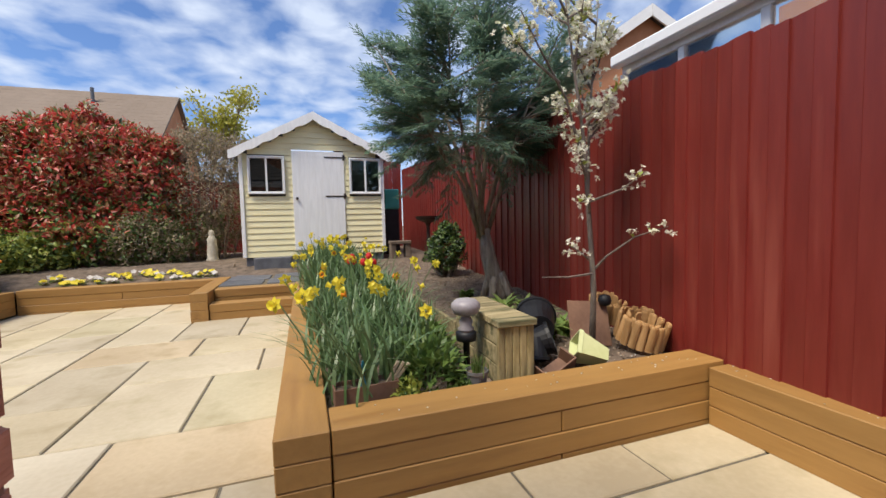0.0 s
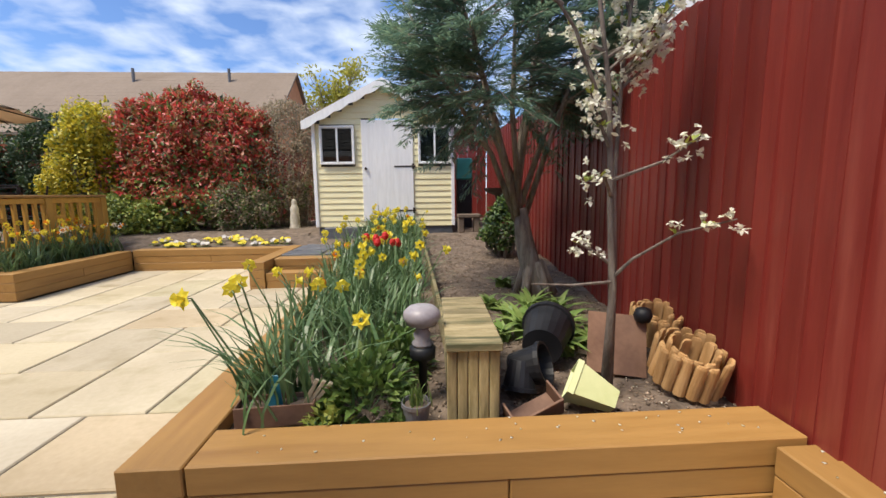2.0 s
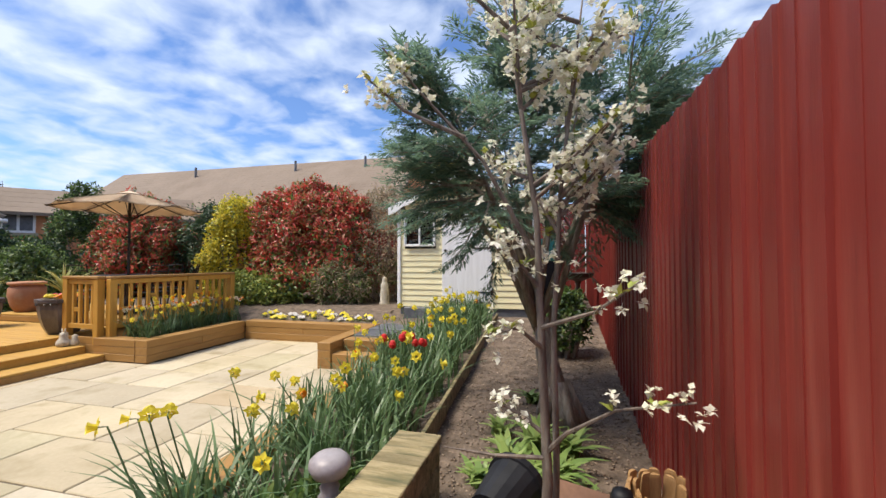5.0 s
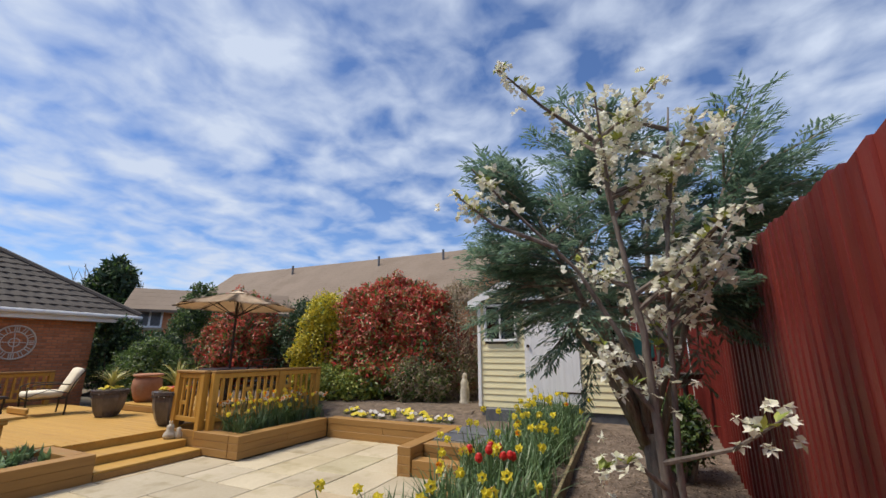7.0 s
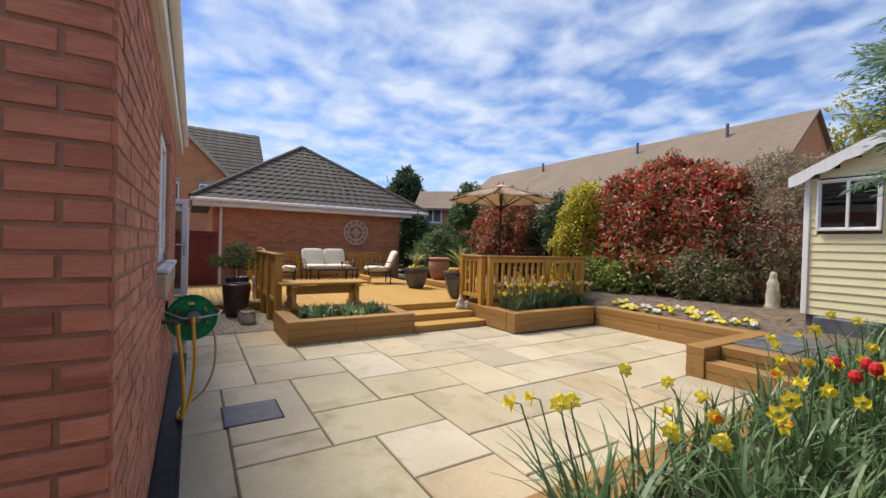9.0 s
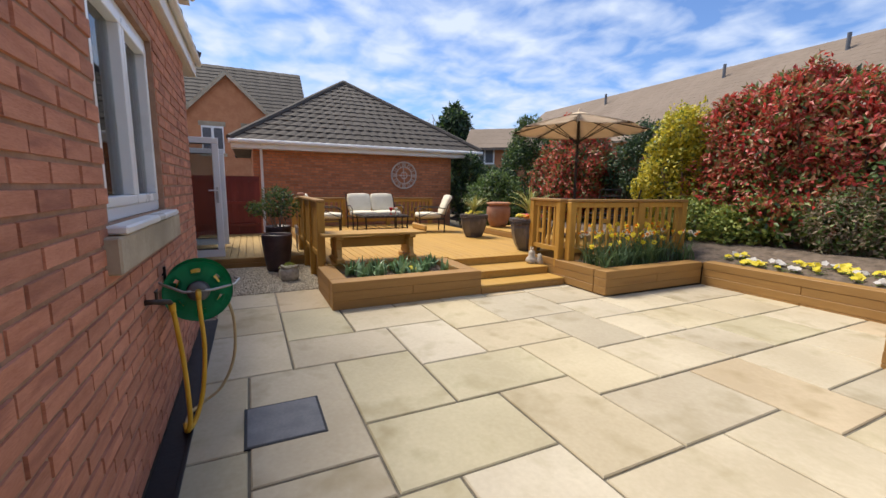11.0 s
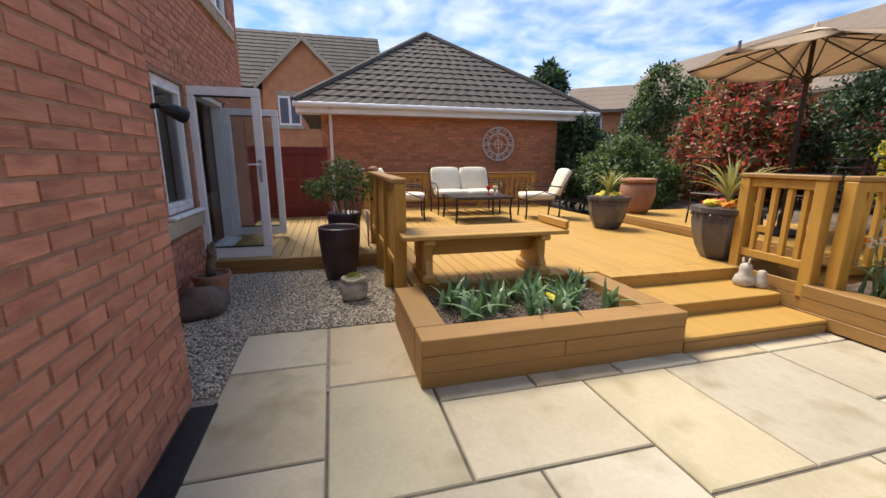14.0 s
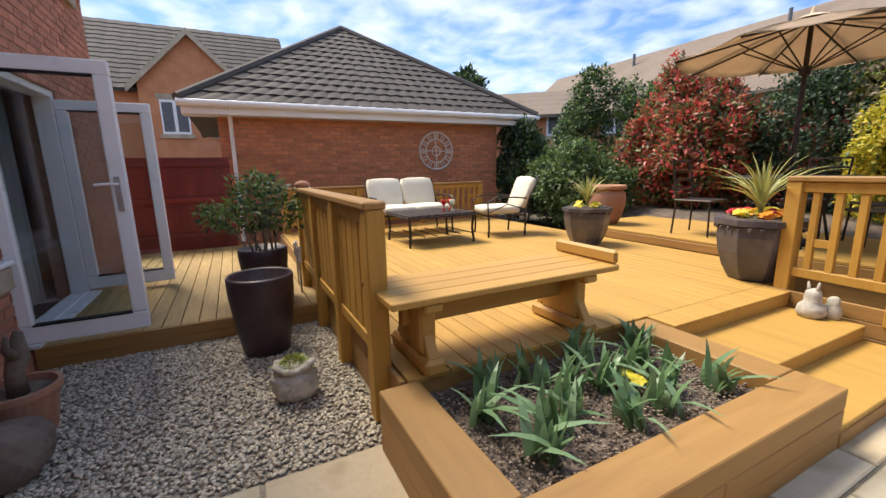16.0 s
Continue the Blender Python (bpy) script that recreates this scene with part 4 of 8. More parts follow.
for z in (0.45, 1.15, 1.8):
    part("rail", cbox(0.03, 0.08, -4.0, 11.55, z, z + 0.08, 0, Matrix.Translation((fence_x(0), 0, 0)) @ Matrix.Rotation(-0.05, 4, "Z")), M["fence"], t)
t = thing("back_fence", "reddish-brown board fence behind the shed and hedge", "fence")
t["kind"] = "structure"
for i in range(118):
    x = -11.5 + i * 0.122
    part("board", cbox(x, x + 0.118, 11.6 + 0.01 * (i % 2), 11.62 + 0.01 * (i % 2), 0.3, 2.25 if x < 1.0 else 2.85), M["fence"], t)
t = thing("side_fence", "dark red fence panel between house and garage", "fence")
t["kind"] = "structure"
for i in range(18):
    part("board", cbox(-11.02 + 0.006 * (i % 2), -11.0 + 0.006 * (i % 2), -0.5 + i * 0.125, -0.372 + i * 0.125, 0.05, 1.58), M["fence"], t)
for z in (0.35, 0.9, 1.45):
    part("rail", cbox(-10.998, -10.95, -0.5, 1.75, z, z + 0.07), M["fence"], t)


# ---------- windows and doors ----------
def window(name, label, m, w, h, bars, depth=0.07, glass_mat="glass", frame_mat="pvc", fw=0.06, sill=True, sw_=0.045):
    """A framed window in its own plane: x across, z up, y out. bars: mullions as shares of the width."""
    t = thing(name, label, "window", m)
    t["kind"] = "structure"
    f = M[frame_mat]
    fr = cbox(0, w, -depth, 0, 0, fw, 0.006)
    box(fr, 0, w, -depth, 0, h - fw, h, 0.006)
    box(fr, 0, fw, -depth, 0, fw, h - fw, 0.006)
    box(fr, w - fw, w, -depth, 0, fw, h - fw, 0.006)
    part("window_frame", fr, f, t)
    xs = [fw] + [b * w for b in bars] + [w - fw]
    for a, b in zip(xs, xs[1:]):
        q = 0.022
        s = cbox(a + 0.004, b - 0.004, -depth + 0.01, 0.012, fw + 0.002, fw + sw_, 0.004)
        box(s, a + 0.004, b - 0.004, -depth + 0.01, 0.012, h - fw - sw_, h - fw - 0.002, 0.004)
        box(s, a + 0.004, a + sw_, -depth + 0.01, 0.012, fw + sw_, h - fw - sw_, 0.004)
        box(s, b - sw_, b - 0.004, -depth + 0.01, 0.012, fw + sw_, h - fw - sw_, 0.004)
        sash = part("sash", s, f, t)
        g = part("pane", cbox(a + sw_ + 0.001, b - sw_ - 0.001, -depth + 0.03, -depth + 0.036, fw + sw_ + 0.001, h - fw - sw_ - 0.001), M[glass_mat], sash)
        g.visible_shadow = False
    for b in bars:
        part("mullion", cbox(b * w - 0.015, b * w + 0.015, -depth, 0.004, fw, h - fw, 0.003), f, t)
    if sill:
        part("window_sill", cbox(-0.04, w + 0.04, -0.05, 0.10, -0.035, -0.002, 0.008), f, t)
    return t


window("window_1", "white plastic house window with two casements", pose(W1[0], WY - 0.03, W1[2], 0, 0, 0), W1[1] - W1[0], W1[3] - W1[2], (0.5,))
window("window_2", "tall white plastic house window beside the French doors", pose(W2[0], RY - 0.03, W2[2]), W2[1] - W2[0], W2[3] - W2[2], ())
window("window_3", "white plastic upstairs window", pose(W3[0], RY - 0.03, W3[2]), W3[1] - W3[0], W3[3] - W3[2], (0.33, 0.66))
for n, (x0, x1, y, z) in enumerate(((W1[0] - 0.17, W1[1] + 0.1, WY, W1[2]), (W2[0] - 0.02, W2[1] + 0.2, RY, W2[2]), (W3[0] - 0.12, W3[1] + 0.12, RY, W3[2]))):
    b = cbox(x0, x1, y - 0.2, y + 0.055, z - 0.185, z - 0.04, 0.008)
    tagged(put("stone_sill", b, M["stone"]), "buff cast-stone sill under a white window", "window sill")
# a room behind the windows
structure("room_floor", cbox(-10.0, -0.4, -5.9, 0.1, 0.12, 0.15), M["plaster"], "pale floor inside the house", "floor")
structure("room_wall", cbox(-9.8, -0.4, -3.3, -3.2, 0.15, 2.5), M["plaster"], "plastered wall inside the house", "wall")
structure("room_wall_side", cbox(-5.6, -5.5, -3.2, 0.1, 0.15, 2.5), M["plaster"], "plastered partition inside the house", "wall")
structure("room_ceiling", cbox(-9.8, -0.4, -5.9, 0.1, 2.5, 2.56), M["plaster"], "plain ceiling inside the house", "ceiling")


def curtain(x, y, w, z0, z1, label):
    bm = bmesh.new()
    n = 28
    cols = [[bm.verts.new((x + w * i / n, y + 0.035 * math.sin(i * 1.5) + 0.01 * math.sin(i * 0.7), z)) for z in (z0, z1)] for i in range(n + 1)]
    for a, b in zip(cols, cols[1:]):
        bm.faces.new((a[0], b[0], b[1], a[1]))
    bmesh.ops.solidify(bm, geom=bm.faces[:], thickness=0.004)
    tagged(put("curtain", bm, M["curtain"], None, True), label, "curtain")


curtain(-8.62, 0.02, 0.42, 0.18, 2.3, "grey-beige curtain drawn back inside the doors")
curtain(-7.6, 0.0, 0.40, 0.18, 2.3, "grey-beige curtain drawn back inside the doors")
curtain(-6.95, 0.03, 0.30, 0.5, 2.3, "grey-beige curtain inside the tall window")
curtain(-3.0, 0.55, 0.3, 0.01, 2.3, "grey-beige curtain inside the casement window")
# radiator by the door
t = thing("radiator", "white panel radiator inside the house", "radiator", pose(-8.55, -0.35, 0.15))
part("panel", cbox(0, 0.05, -0.8, 0, 0.0, 0.62, 0.01), M["pvc"], t)
for i in range(12):
    part("fin", cbox(0.05, 0.06, -0.76 + i * 0.063, -0.73 + i * 0.063, 0.12, 0.58), M["pvc"], t)
tagged(put("door_mat", cbox(-8.45, -7.35, -0.5, 0.3, 0.172, 0.185, 0.004), M["black"]), "black coir mat inside the French doors", "door mat")

# French doors, both leaves standing open
t = thing("door_frame", "white plastic frame of the French doors", "door frame")
t["kind"] = "structure"
for x0, x1, z0, z1 in ((DOOR[0], DOOR[0] + 0.06, DOOR[2], DOOR[3]), (DOOR[1] - 0.06, DOOR[1], DOOR[2], DOOR[3]), (DOOR[0] + 0.061, DOOR[1] - 0.061, DOOR[3] - 0.06, DOOR[3]), (DOOR[0] + 0.061, DOOR[1] - 0.061, DOOR[2], DOOR[2] + 0.04)):
    part("jamb", cbox(x0, x1, RY - 0.16, RY - 0.02, z0, z1, 0.006), M["pvc"], t)
part("threshold", cbox(DOOR[0], DOOR[1], RY - 0.05, RY + 0.07, DOOR[2] + 0.002, DOOR[2] + 0.03, 0.004), M["pvc"], t)


def door_leaf(name, label, m, w, h, handle):
    t = thing(name, label, "door", m)
    fw = 0.095
    fr = cbox(0, w, -0.06, 0, 0, fw + 0.03, 0.008)
    box(fr, 0, w, -0.06, 0, h - fw, h, 0.008)
    box(fr, 0, fw, -0.06, 0, fw + 0.03, h - fw, 0.008)
    box(fr, w - fw, w, -0.06, 0, fw + 0.03, h - fw, 0.008)
    leaf = part("leaf", fr, M["pvc"], t)
    g = part("pane", cbox(fw, w - fw, -0.034, -0.026, fw + 0.03, h - fw), M["glass"], leaf)
    g.visible_shadow = False
    bd = cbox(fw - 0.004, w - fw + 0.004, -0.064, 0.004, fw + 0.026, fw + 0.036)
    box(bd, fw - 0.004, w - fw + 0.004, -0.064, 0.004, h - fw - 0.006, h - fw + 0.004)
    part("glazing_bead", bd, M["black"], leaf)
    if handle:
        for s in (0.0, -0.06):
            sg = 1 if s == 0 else -1
            hb = cbox(w - 0.07, w - 0.035, min(s, s + sg * 0.012), max(s, s + sg * 0.012), 0.86, 1.10, 0.004)
            part("handle_plate", hb, M["steel"], t, "satin metal handle plate")
            tb = bmesh.new()
            tube(tb, [(w - 0.052, s, 1.05), (w - 0.052, s + sg * 0.05, 1.05), (w - 0.09, s + sg * 0.055, 1.05), (w - 0.17, s + sg * 0.05, 1.048)], 0.009, 8)
            part("handle", tb, M["pvc"], t, "white lever handle")
    return t


door_leaf("french_door", "white plastic glazed French door standing wide open", pose(-7.15, RY - 0.02, 0.225, 0, 0, 90), 0.73, 1.85, True)
door_leaf("french_door", "white plastic glazed French door, opened against the deck", pose(-8.68, RY - 0.02, 0.225, 0, 0, 92), 0.73, 1.80, False)

# wall things
t = thing("security_light", "black outdoor security lamp on the brick wall", "outdoor lamp", pose(-6.0, RY + 0.006, 1.74))
part("base", cbox(-0.04, 0.04, 0, 0.03, -0.05, 0.05, 0.006), M["black"], t)
bm = bmesh.new(); tube(bm, [(0, 0.02, 0), (0.0, 0.10, 0.01), (-0.10, 0.14, 0.0)], 0.022, 8)
part("arm", bm, M["black"], t)
bm = bmesh.new(); tube(bm, [(-0.06, 0.10, 0.0), (-0.13, 0.17, -0.02), (-0.2, 0.22, -0.05)], [0.035, 0.06, 0.065], 12)
part("lamp_head", bm, M["black"], t)
t = thing("wall_vent", "black plastic vent grille on the brick wall", "vent", pose(-6.75, RY + 0.006, 2.93))
part("frame", cbox(-0.14, 0.14, 0, 0.02, -0.09, 0.09, 0.004), M["black"], t)
for i in range(5):
    part("slat", cbox(-0.12, 0.12, 0.02, 0.028, -0.07 + i * 0.03, -0.055 + i * 0.03), M["plastic_grey"], t)


# ---------- hose reel and tap ----------
t = thing("hose_reel", "green plastic wall-mounted hose reel with steel frame", "hose reel", pose(-2.58, WY + 0.195, 0.735, 0, 0, -86) @ Matrix.Scale(0.74, 4))


def disc(cy, r, th):
    """A wheel lying in the x-z plane with slots and a rolled rim."""
    bm = bmesh.new()
    seg = 48
    rings = []
    for rr, dy in ((0.04, 0), (r * 0.45, 0.0), (r * 0.62, 0.004), (r * 0.76, 0.004), (r * 0.95, 0), (r, 0.014)):
        rings.append([bm.verts.new((rr * math.cos(2 * math.pi * i / seg), cy + dy, rr * math.sin(2 * math.pi * i / seg))) for i in range(seg)])
    for k, (a, b) in enumerate(zip(rings, rings[1:])):
        for i in range(seg):
            if k == 2 and i % 8 in (2, 3, 4):
                continue
            j = (i + 1) % seg
            bm.faces.new((a[i], a[j], b[j], b[i]))
    bmesh.ops.solidify(bm, geom=bm.faces[:], thickness=th)
    return bm


part("back_disc", disc(-0.10, 0.245, 0.008), M["green"], t, "green slotted disc", True)
part("front_disc", disc(0.07, 0.245, 0.008), M["green"], t, "green slotted disc", True)
bm = bmesh.new(); tube(bm, [(0, -0.09, 0), (0, 0.06, 0)], 0.10, 24)
part("drum", bm, M["green"], t, "green plastic drum")
for k in range(6):
    bm = bmesh.new()
    y = -0.075 + k * 0.026
    tube(bm, [(0.145 * math.cos(a * math.pi / 12), y, 0.145 * math.sin(a * math.pi / 12)) for a in range(25)], 0.013, 8)
    part("hose_coil", bm, M["hose"], t, "yellow hose wound on the drum", True)
bm = bmesh.new(); tube(bm, [(0, 0.07, 0), (0, 0.10, 0), (0, 0.125, 0)], [0.085, 0.075, 0.05], 20)
part("hub", bm, M["plastic_grey"], t, "grey plastic hub", True)
bm = bmesh.new(); tube(bm, [(0, 0.12, 0.01), (0.0, 0.165, -0.005), (0.0, 0.18, -0.05)], [0.02, 0.022, 0.018], 10)
part("connector", bm, M["hose"], t, "yellow hose connector", True)
bm = bmesh.new(); tube(bm, [(0.265, -0.14, 0.13), (0.30, -0.02, 0.14), (0.265, 0.06, 0.09), (0.10, 0.115, 0.01), (-0.10, 0.115, 0.01), (-0.26, 0.06, 0.03), (-0.30, -0.04, 0.05), (-0.27, -0.12, 0.05)], 0.011, 10)
part("bracket", bm, M["steel"], t, "bent steel bracket", True)
bm = bmesh.new(); tube(bm, [(0.0, -0.10, 0.0), (0.15, -0.16, 0.0), (0.275, -0.16, 0.03)], 0.012, 8)
part("wall_arm", bm, M["steel"], t, "steel arm to the wall")
bm = bmesh.new(); box(bm, -0.02, 0.02, -0.02, 0.02, -0.09, 0.09, 0.004, pose(0.245, -0.15, 0.09))
part("wall_plate", bm, M["black"], t)
for name, label, pts, mt in (
        ("hose", "yellow garden hose hanging from the reel to the ground", [(-2.446, 1.205, 0.698), (-2.425, 1.21, 0.62), (-2.40, 1.22, 0.42), (-2.36, 1.20, 0.18), (-2.30, 1.16, 0.045), (-2.22, 1.13, 0.03), (-2.30, 1.12, 0.03)], "hose"),
        ("hose", "yellow hose from the garden tap to the ground", [(-2.256, 1.106, 0.695), (-2.25, 1.115, 0.62), (-2.22, 1.14, 0.40), (-2.20, 1.15, 0.12), (-2.21, 1.13, 0.035), (-2.30, 1.11, 0.03)], "hose"),
        ("hose", "thin pale hose looping below the reel", [(-2.62, 1.33, 0.68), (-2.60, 1.37, 0.52), (-2.58, 1.36, 0.28), (-2.56, 1.28, 0.10), (-2.52, 1.17, 0.03), (-2.42, 1.12, 0.03), (-2.28, 1.11, 0.03)], "hose_old")):
    bm = bmesh.new()
    q = [Vector(p) for p in pts]
    fine = []
    for i in range(len(q) - 1):
        p0, p1, p2, p3 = q[max(i - 1, 0)], q[i], q[i + 1], q[min(i + 2, len(q) - 1)]
        for s in range(5):
            u = s / 5
            fine.append(0.5 * ((2 * p1) + (-p0 + p2) * u + (2 * p0 - 5 * p1 + 4 * p2 - p3) * u * u + (-p0 + 3 * p1 - 3 * p2 + p3) * u ** 3))
    fine.append(q[-1])
    tube(bm, fine, 0.0125 if mt == "hose" else 0.009, 8)
    tagged(put(name, bm, M[mt], None, True), label, "garden hose")
t = thing("garden_tap", "dark brass garden tap with yellow hose connector", "tap", pose(-2.20, WY + 0.006, 0.765) @ Matrix.Scale(0.8, 4))
bm = bmesh.new(); tube(bm, [(0.05, 0, 0.02), (0.05, 0.05, 0.02), (0.0, 0.09, 0.0), (-0.05, 0.11, -0.01), (-0.07, 0.12, -0.04)], [0.018, 0.016, 0.02, 0.016, 0.016], 10)
part("spout", bm, M["iron"], t, "", True)
bm = bmesh.new(); tube(bm, [(0.03, 0.06, 0.01), (0.03, 0.06, 0.08)], 0.009, 8); box(bm, -0.01, 0.07, 0.054, 0.066, 0.078, 0.09, 0.003)
part("lever", bm, M["iron"], t)
bm = bmesh.new(); tube(bm, [(-0.07, 0.12, -0.03), (-0.07, 0.125, -0.085)], [0.022, 0.018], 12)
part("connector", bm, M["hose"], t, "yellow hose connector")


# ---------- shed ----------
SX0, SX1, SY, SB = -0.72, 1.74, 8.18, 0.60
shed = thing("garden_shed", "cream-painted wooden shed with a white door", "shed", pose(0, 0, 0))
part("base", cbox(SX0 + 0.03, SX1 - 0.03, SY + 0.03, SY + 2.0, 0.3, SB), M["slate"], shed)
# near-black block behind the panes, its colour standing in for the unlit inside
part("core", cbox(SX0 + 0.03, SX1 - 0.03, SY + 0.06, SY + 2.0, SB, 2.4), M["dark"], shed)


def shed_top(x):
    return 2.42 + (3.06 - 2.42) * (1 - abs(x - 0.51) / 1.23)


sd = (0.12, 1.02, 0.70, 2.46)
sw = ((-0.60, 0.0, 1.70, 2.36), (1.11, 1.70, 1.70, 2.36))
z = SB
while z < 3.0:
    z1 = z + 0.105
    segs = [(SX0, SX1)]
    if z1 > 2.42:
        half = 1.23 * (1 - (z1 - 2.42) / 0.66)
        segs = [(0.51 - half, 0.51 + half)] if half > 0.1 else []
    for o in (sd, *sw):
        if z1 > o[2] + 0.02 and z < o[3] - 0.02:
            segs = [q for s in segs for q in ((s[0], min(s[1], o[0])), (max(s[0], o[1]), s[1])) if q[1] - q[0] > 0.02]
    for a, b in segs:
        bm = bmesh.new()
        v = [bm.verts.new(p) for p in ((a, SY, z), (b, SY, z), (b, SY + 0.016, z1 + 0.01), (a, SY + 0.016, z1 + 0.01), (a, SY + 0.03, z), (b, SY + 0.03, z), (b, SY + 0.03, z1 + 0.01), (a, SY + 0.03, z1 + 0.01))]
        for q in ((0, 1, 2, 3), (4, 7, 6, 5), (0, 4, 5, 1), (3, 2, 6, 7), (0, 3, 7, 4), (1, 5, 6, 2)):
            bm.faces.new([v[i] for i in q])
        part("cladding_board", bm, M["shed"], shed)
    z = z1
for z in [SB + 0.105 * i for i in range(17)]:
    for x in (SX0, SX1 - 0.02):
        part("side_board", cbox(x, x + 0.02, SY + 0.03, SY + 2.0, z, z + 0.102, 0.003), M["shed"], shed)
for x in (SX0 - 0.015, SX1 - 0.045):
    part("corner_trim", cbox(x, x + 0.06, SY - 0.02, SY + 0.0, SB, 2.42, 0.004), M["white"], shed)
d = part("door", cbox(sd[0], sd[1], SY - 0.02, SY + 0.012, sd[2], sd[3], 0.004), M["white"], shed, "white-painted ledged door")
for i in range(1, 7):
    x = sd[0] + (sd[1] - sd[0]) * i / 7
    part("board_joint", cbox(x - 0.002, x + 0.002, SY - 0.0215, SY - 0.018, sd[2] + 0.01, sd[3] - 0.01), M["fascia"], d)
for z in (0.88, 1.66, 2.36):
    hb = cbox(sd[1] - 0.34, sd[1] + 0.04, SY - 0.028, SY - 0.0205, z - 0.013, z + 0.013, 0.002)
    box(hb, sd[1] - 0.02, sd[1] + 0.02, SY - 0.032, SY - 0.02, z - 0.05, z + 0.05, 0.003)
    part("hinge", hb, M["iron"], d, "black strap hinge")
bm = bmesh.new(); tube(bm, [(sd[0] + 0.07, SY - 0.02, 1.62), (sd[0] + 0.07, SY - 0.06, 1.62)], [0.022, 0.026], 12)
part("knob", bm, M["iron"], d, "black round knob")
for o in sw:
    wn_ = window("shed_window", "white shed window with two panes", pose(o[0], SY - 0.012, o[2]), o[1] - o[0], o[3] - o[2], (0.5,), 0.04, "glass_dark", "white", 0.03, False, 0.014)
    for k in ("kind", "category", "label"):
        if k in wn_:
            del wn_[k]
    wn_.parent = shed
for s in (-1, 1):
    # roof half
    bm = bmesh.new()
    xa, xb = 0.51, 0.51 + s * 1.38
    za, zb = 3.10, 3.10 - 1.38 * 0.52
    v = [bm.verts.new(p) for p in ((xa, SY - 0.12, za), (xb, SY - 0.12, zb), (xb, SY + 2.1, zb), (xa, SY + 2.1, za), (xa, SY - 0.12, za + 0.03), (xb, SY - 0.12, zb + 0.03), (xb, SY + 2.1, zb + 0.03), (xa, SY + 2.1, za + 0.03))]
    for q in ((0, 1, 2, 3), (4, 7, 6, 5), (0, 4, 5, 1), (1, 5, 6, 2), (2, 6, 7, 3), (3, 7, 4, 0)):
        bm.faces.new([v[i] for i in q])
    bmesh.ops.recalc_face_normals(bm, faces=bm.faces)
    part("roof", bm, M["slate"], shed, "grey felt roof")
    # wavy bargeboard
    bm = bmesh.new()
    n = 40
    top, bot, tb, bb = [], [], [], []
    for i in range(n + 1):
        u = i / n
        x, z = xa + (xb - xa) * u, za + (zb - za) * u
        cut = 0.10 + 0.03 * abs(math.sin(u * math.pi * 5))
        for lst, yy, dz in ((top, SY - 0.15, 0.035), (bot, SY - 0.15, -cut), (tb, SY - 0.13, 0.035), (bb, SY - 0.13, -cut)):
            lst.append(bm.verts.new((x, yy, z + dz)))
    for i in range(n):
        bm.faces.new((top[i], top[i + 1], bot[i + 1], bot[i]))
        bm.faces.new((tb[i], bb[i], bb[i + 1], tb[i + 1]))
        bm.faces.new((bot[i], bot[i + 1], bb[i + 1], bb[i]))
        bm.faces.new((top[i], tb[i], tb[i + 1], top[i + 1]))
    bmesh.ops.recalc_face_normals(bm, faces=bm.faces)
    part("bargeboard", bm, M["white"], shed, "white scalloped bargeboard")

# ---------- deck railings ----------


def railing(name, label, p0, p1, z0, top, posts, pitch=0.125, slab_w=0.045, panel=False):
    """Timber railing between two points of the plan: square posts, cap rail, bottom rail, balusters with fretwork blocks."""
    p0, p1 = Vector(p0), Vector(p1)
    L = (p1 - p0).length
    m = Matrix.Translation((p0.x, p0.y, 0)) @ Matrix.Rotation(math.atan2(p1.y - p0.y, p1.x - p0.x), 4, "Z")
    t = thing(name, label, "railing", m)
    part("cap_rail", cbox(-0.05, L + 0.05, -0.06, 0.06, top - 0.04, top, 0.008), M["sleeper"], t)
    part("top_rail", cbox(0, L, -0.03, 0.03, top - 0.12, top - 0.045, 0.004), M["rail"], t)
    part("bottom_rail", cbox(0, L, -0.03, 0.03, z0 + 0.08, z0 + 0.15, 0.004), M["rail"], t)
    for f in posts:
        x = f * L
        part("post", cbox(x - 0.05, x + 0.05, -0.05, 0.05, min(z0, 0.0) if panel else z0 - 0.15, top - 0.042, 0.006), M["rail"], t)
    n = int(L / pitch)
    for i in range(1, n):
        x = i * L / n
        part("baluster", cbox(x - slab_w / 2, x + slab_w / 2, -0.02, 0.02, z0 + 0.15, top - 0.12, 0.003), M["rail"], t)
        if not panel and i % 3 == 1 and i + 1 < n:
            zc = z0 + 0.15 + (top - 0.27 - z0) * (0.35 if i % 2 else 0.65)
            part("fret_block", cbox(x + slab_w / 2, x + L / n - slab_w / 2, -0.015, 0.015, zc - 0.03, zc + 0.03, 0.002), M["rail"], t)
    return t


railing("deck_railing", "golden-stained timber railing beside the deck steps", (-5.13, 5.67), (-4.45, 5.63), 0.36, 1.22, (0.0, 0.98))
railing("deck_railing", "golden-stained timber railing with square balusters behind the daffodils", (-4.31, 5.70), (-4.08, 7.80), 0.36, 1.22, (0.0, 0.58, 1.0))
railing("deck_railing", "brown-stained solid timber railing along the gravel", (-5.50, 2.36), (-7.85, 2.36), 0.30, 1.18, (0.0, 0.33, 0.66, 1.0), 0.135, 0.115, True)
railing("deck_railing", "golden-stained timber railing against the garage wall", (-10.7, 2.5), (-10.7, 6.25), 0.34, 1.07, (0.0, 0.33, 0.66, 1.0))
t = thing("deck_skirt", "brown-stained boards closing the side of the deck", "deck edge")
t["kind"] = "structure"
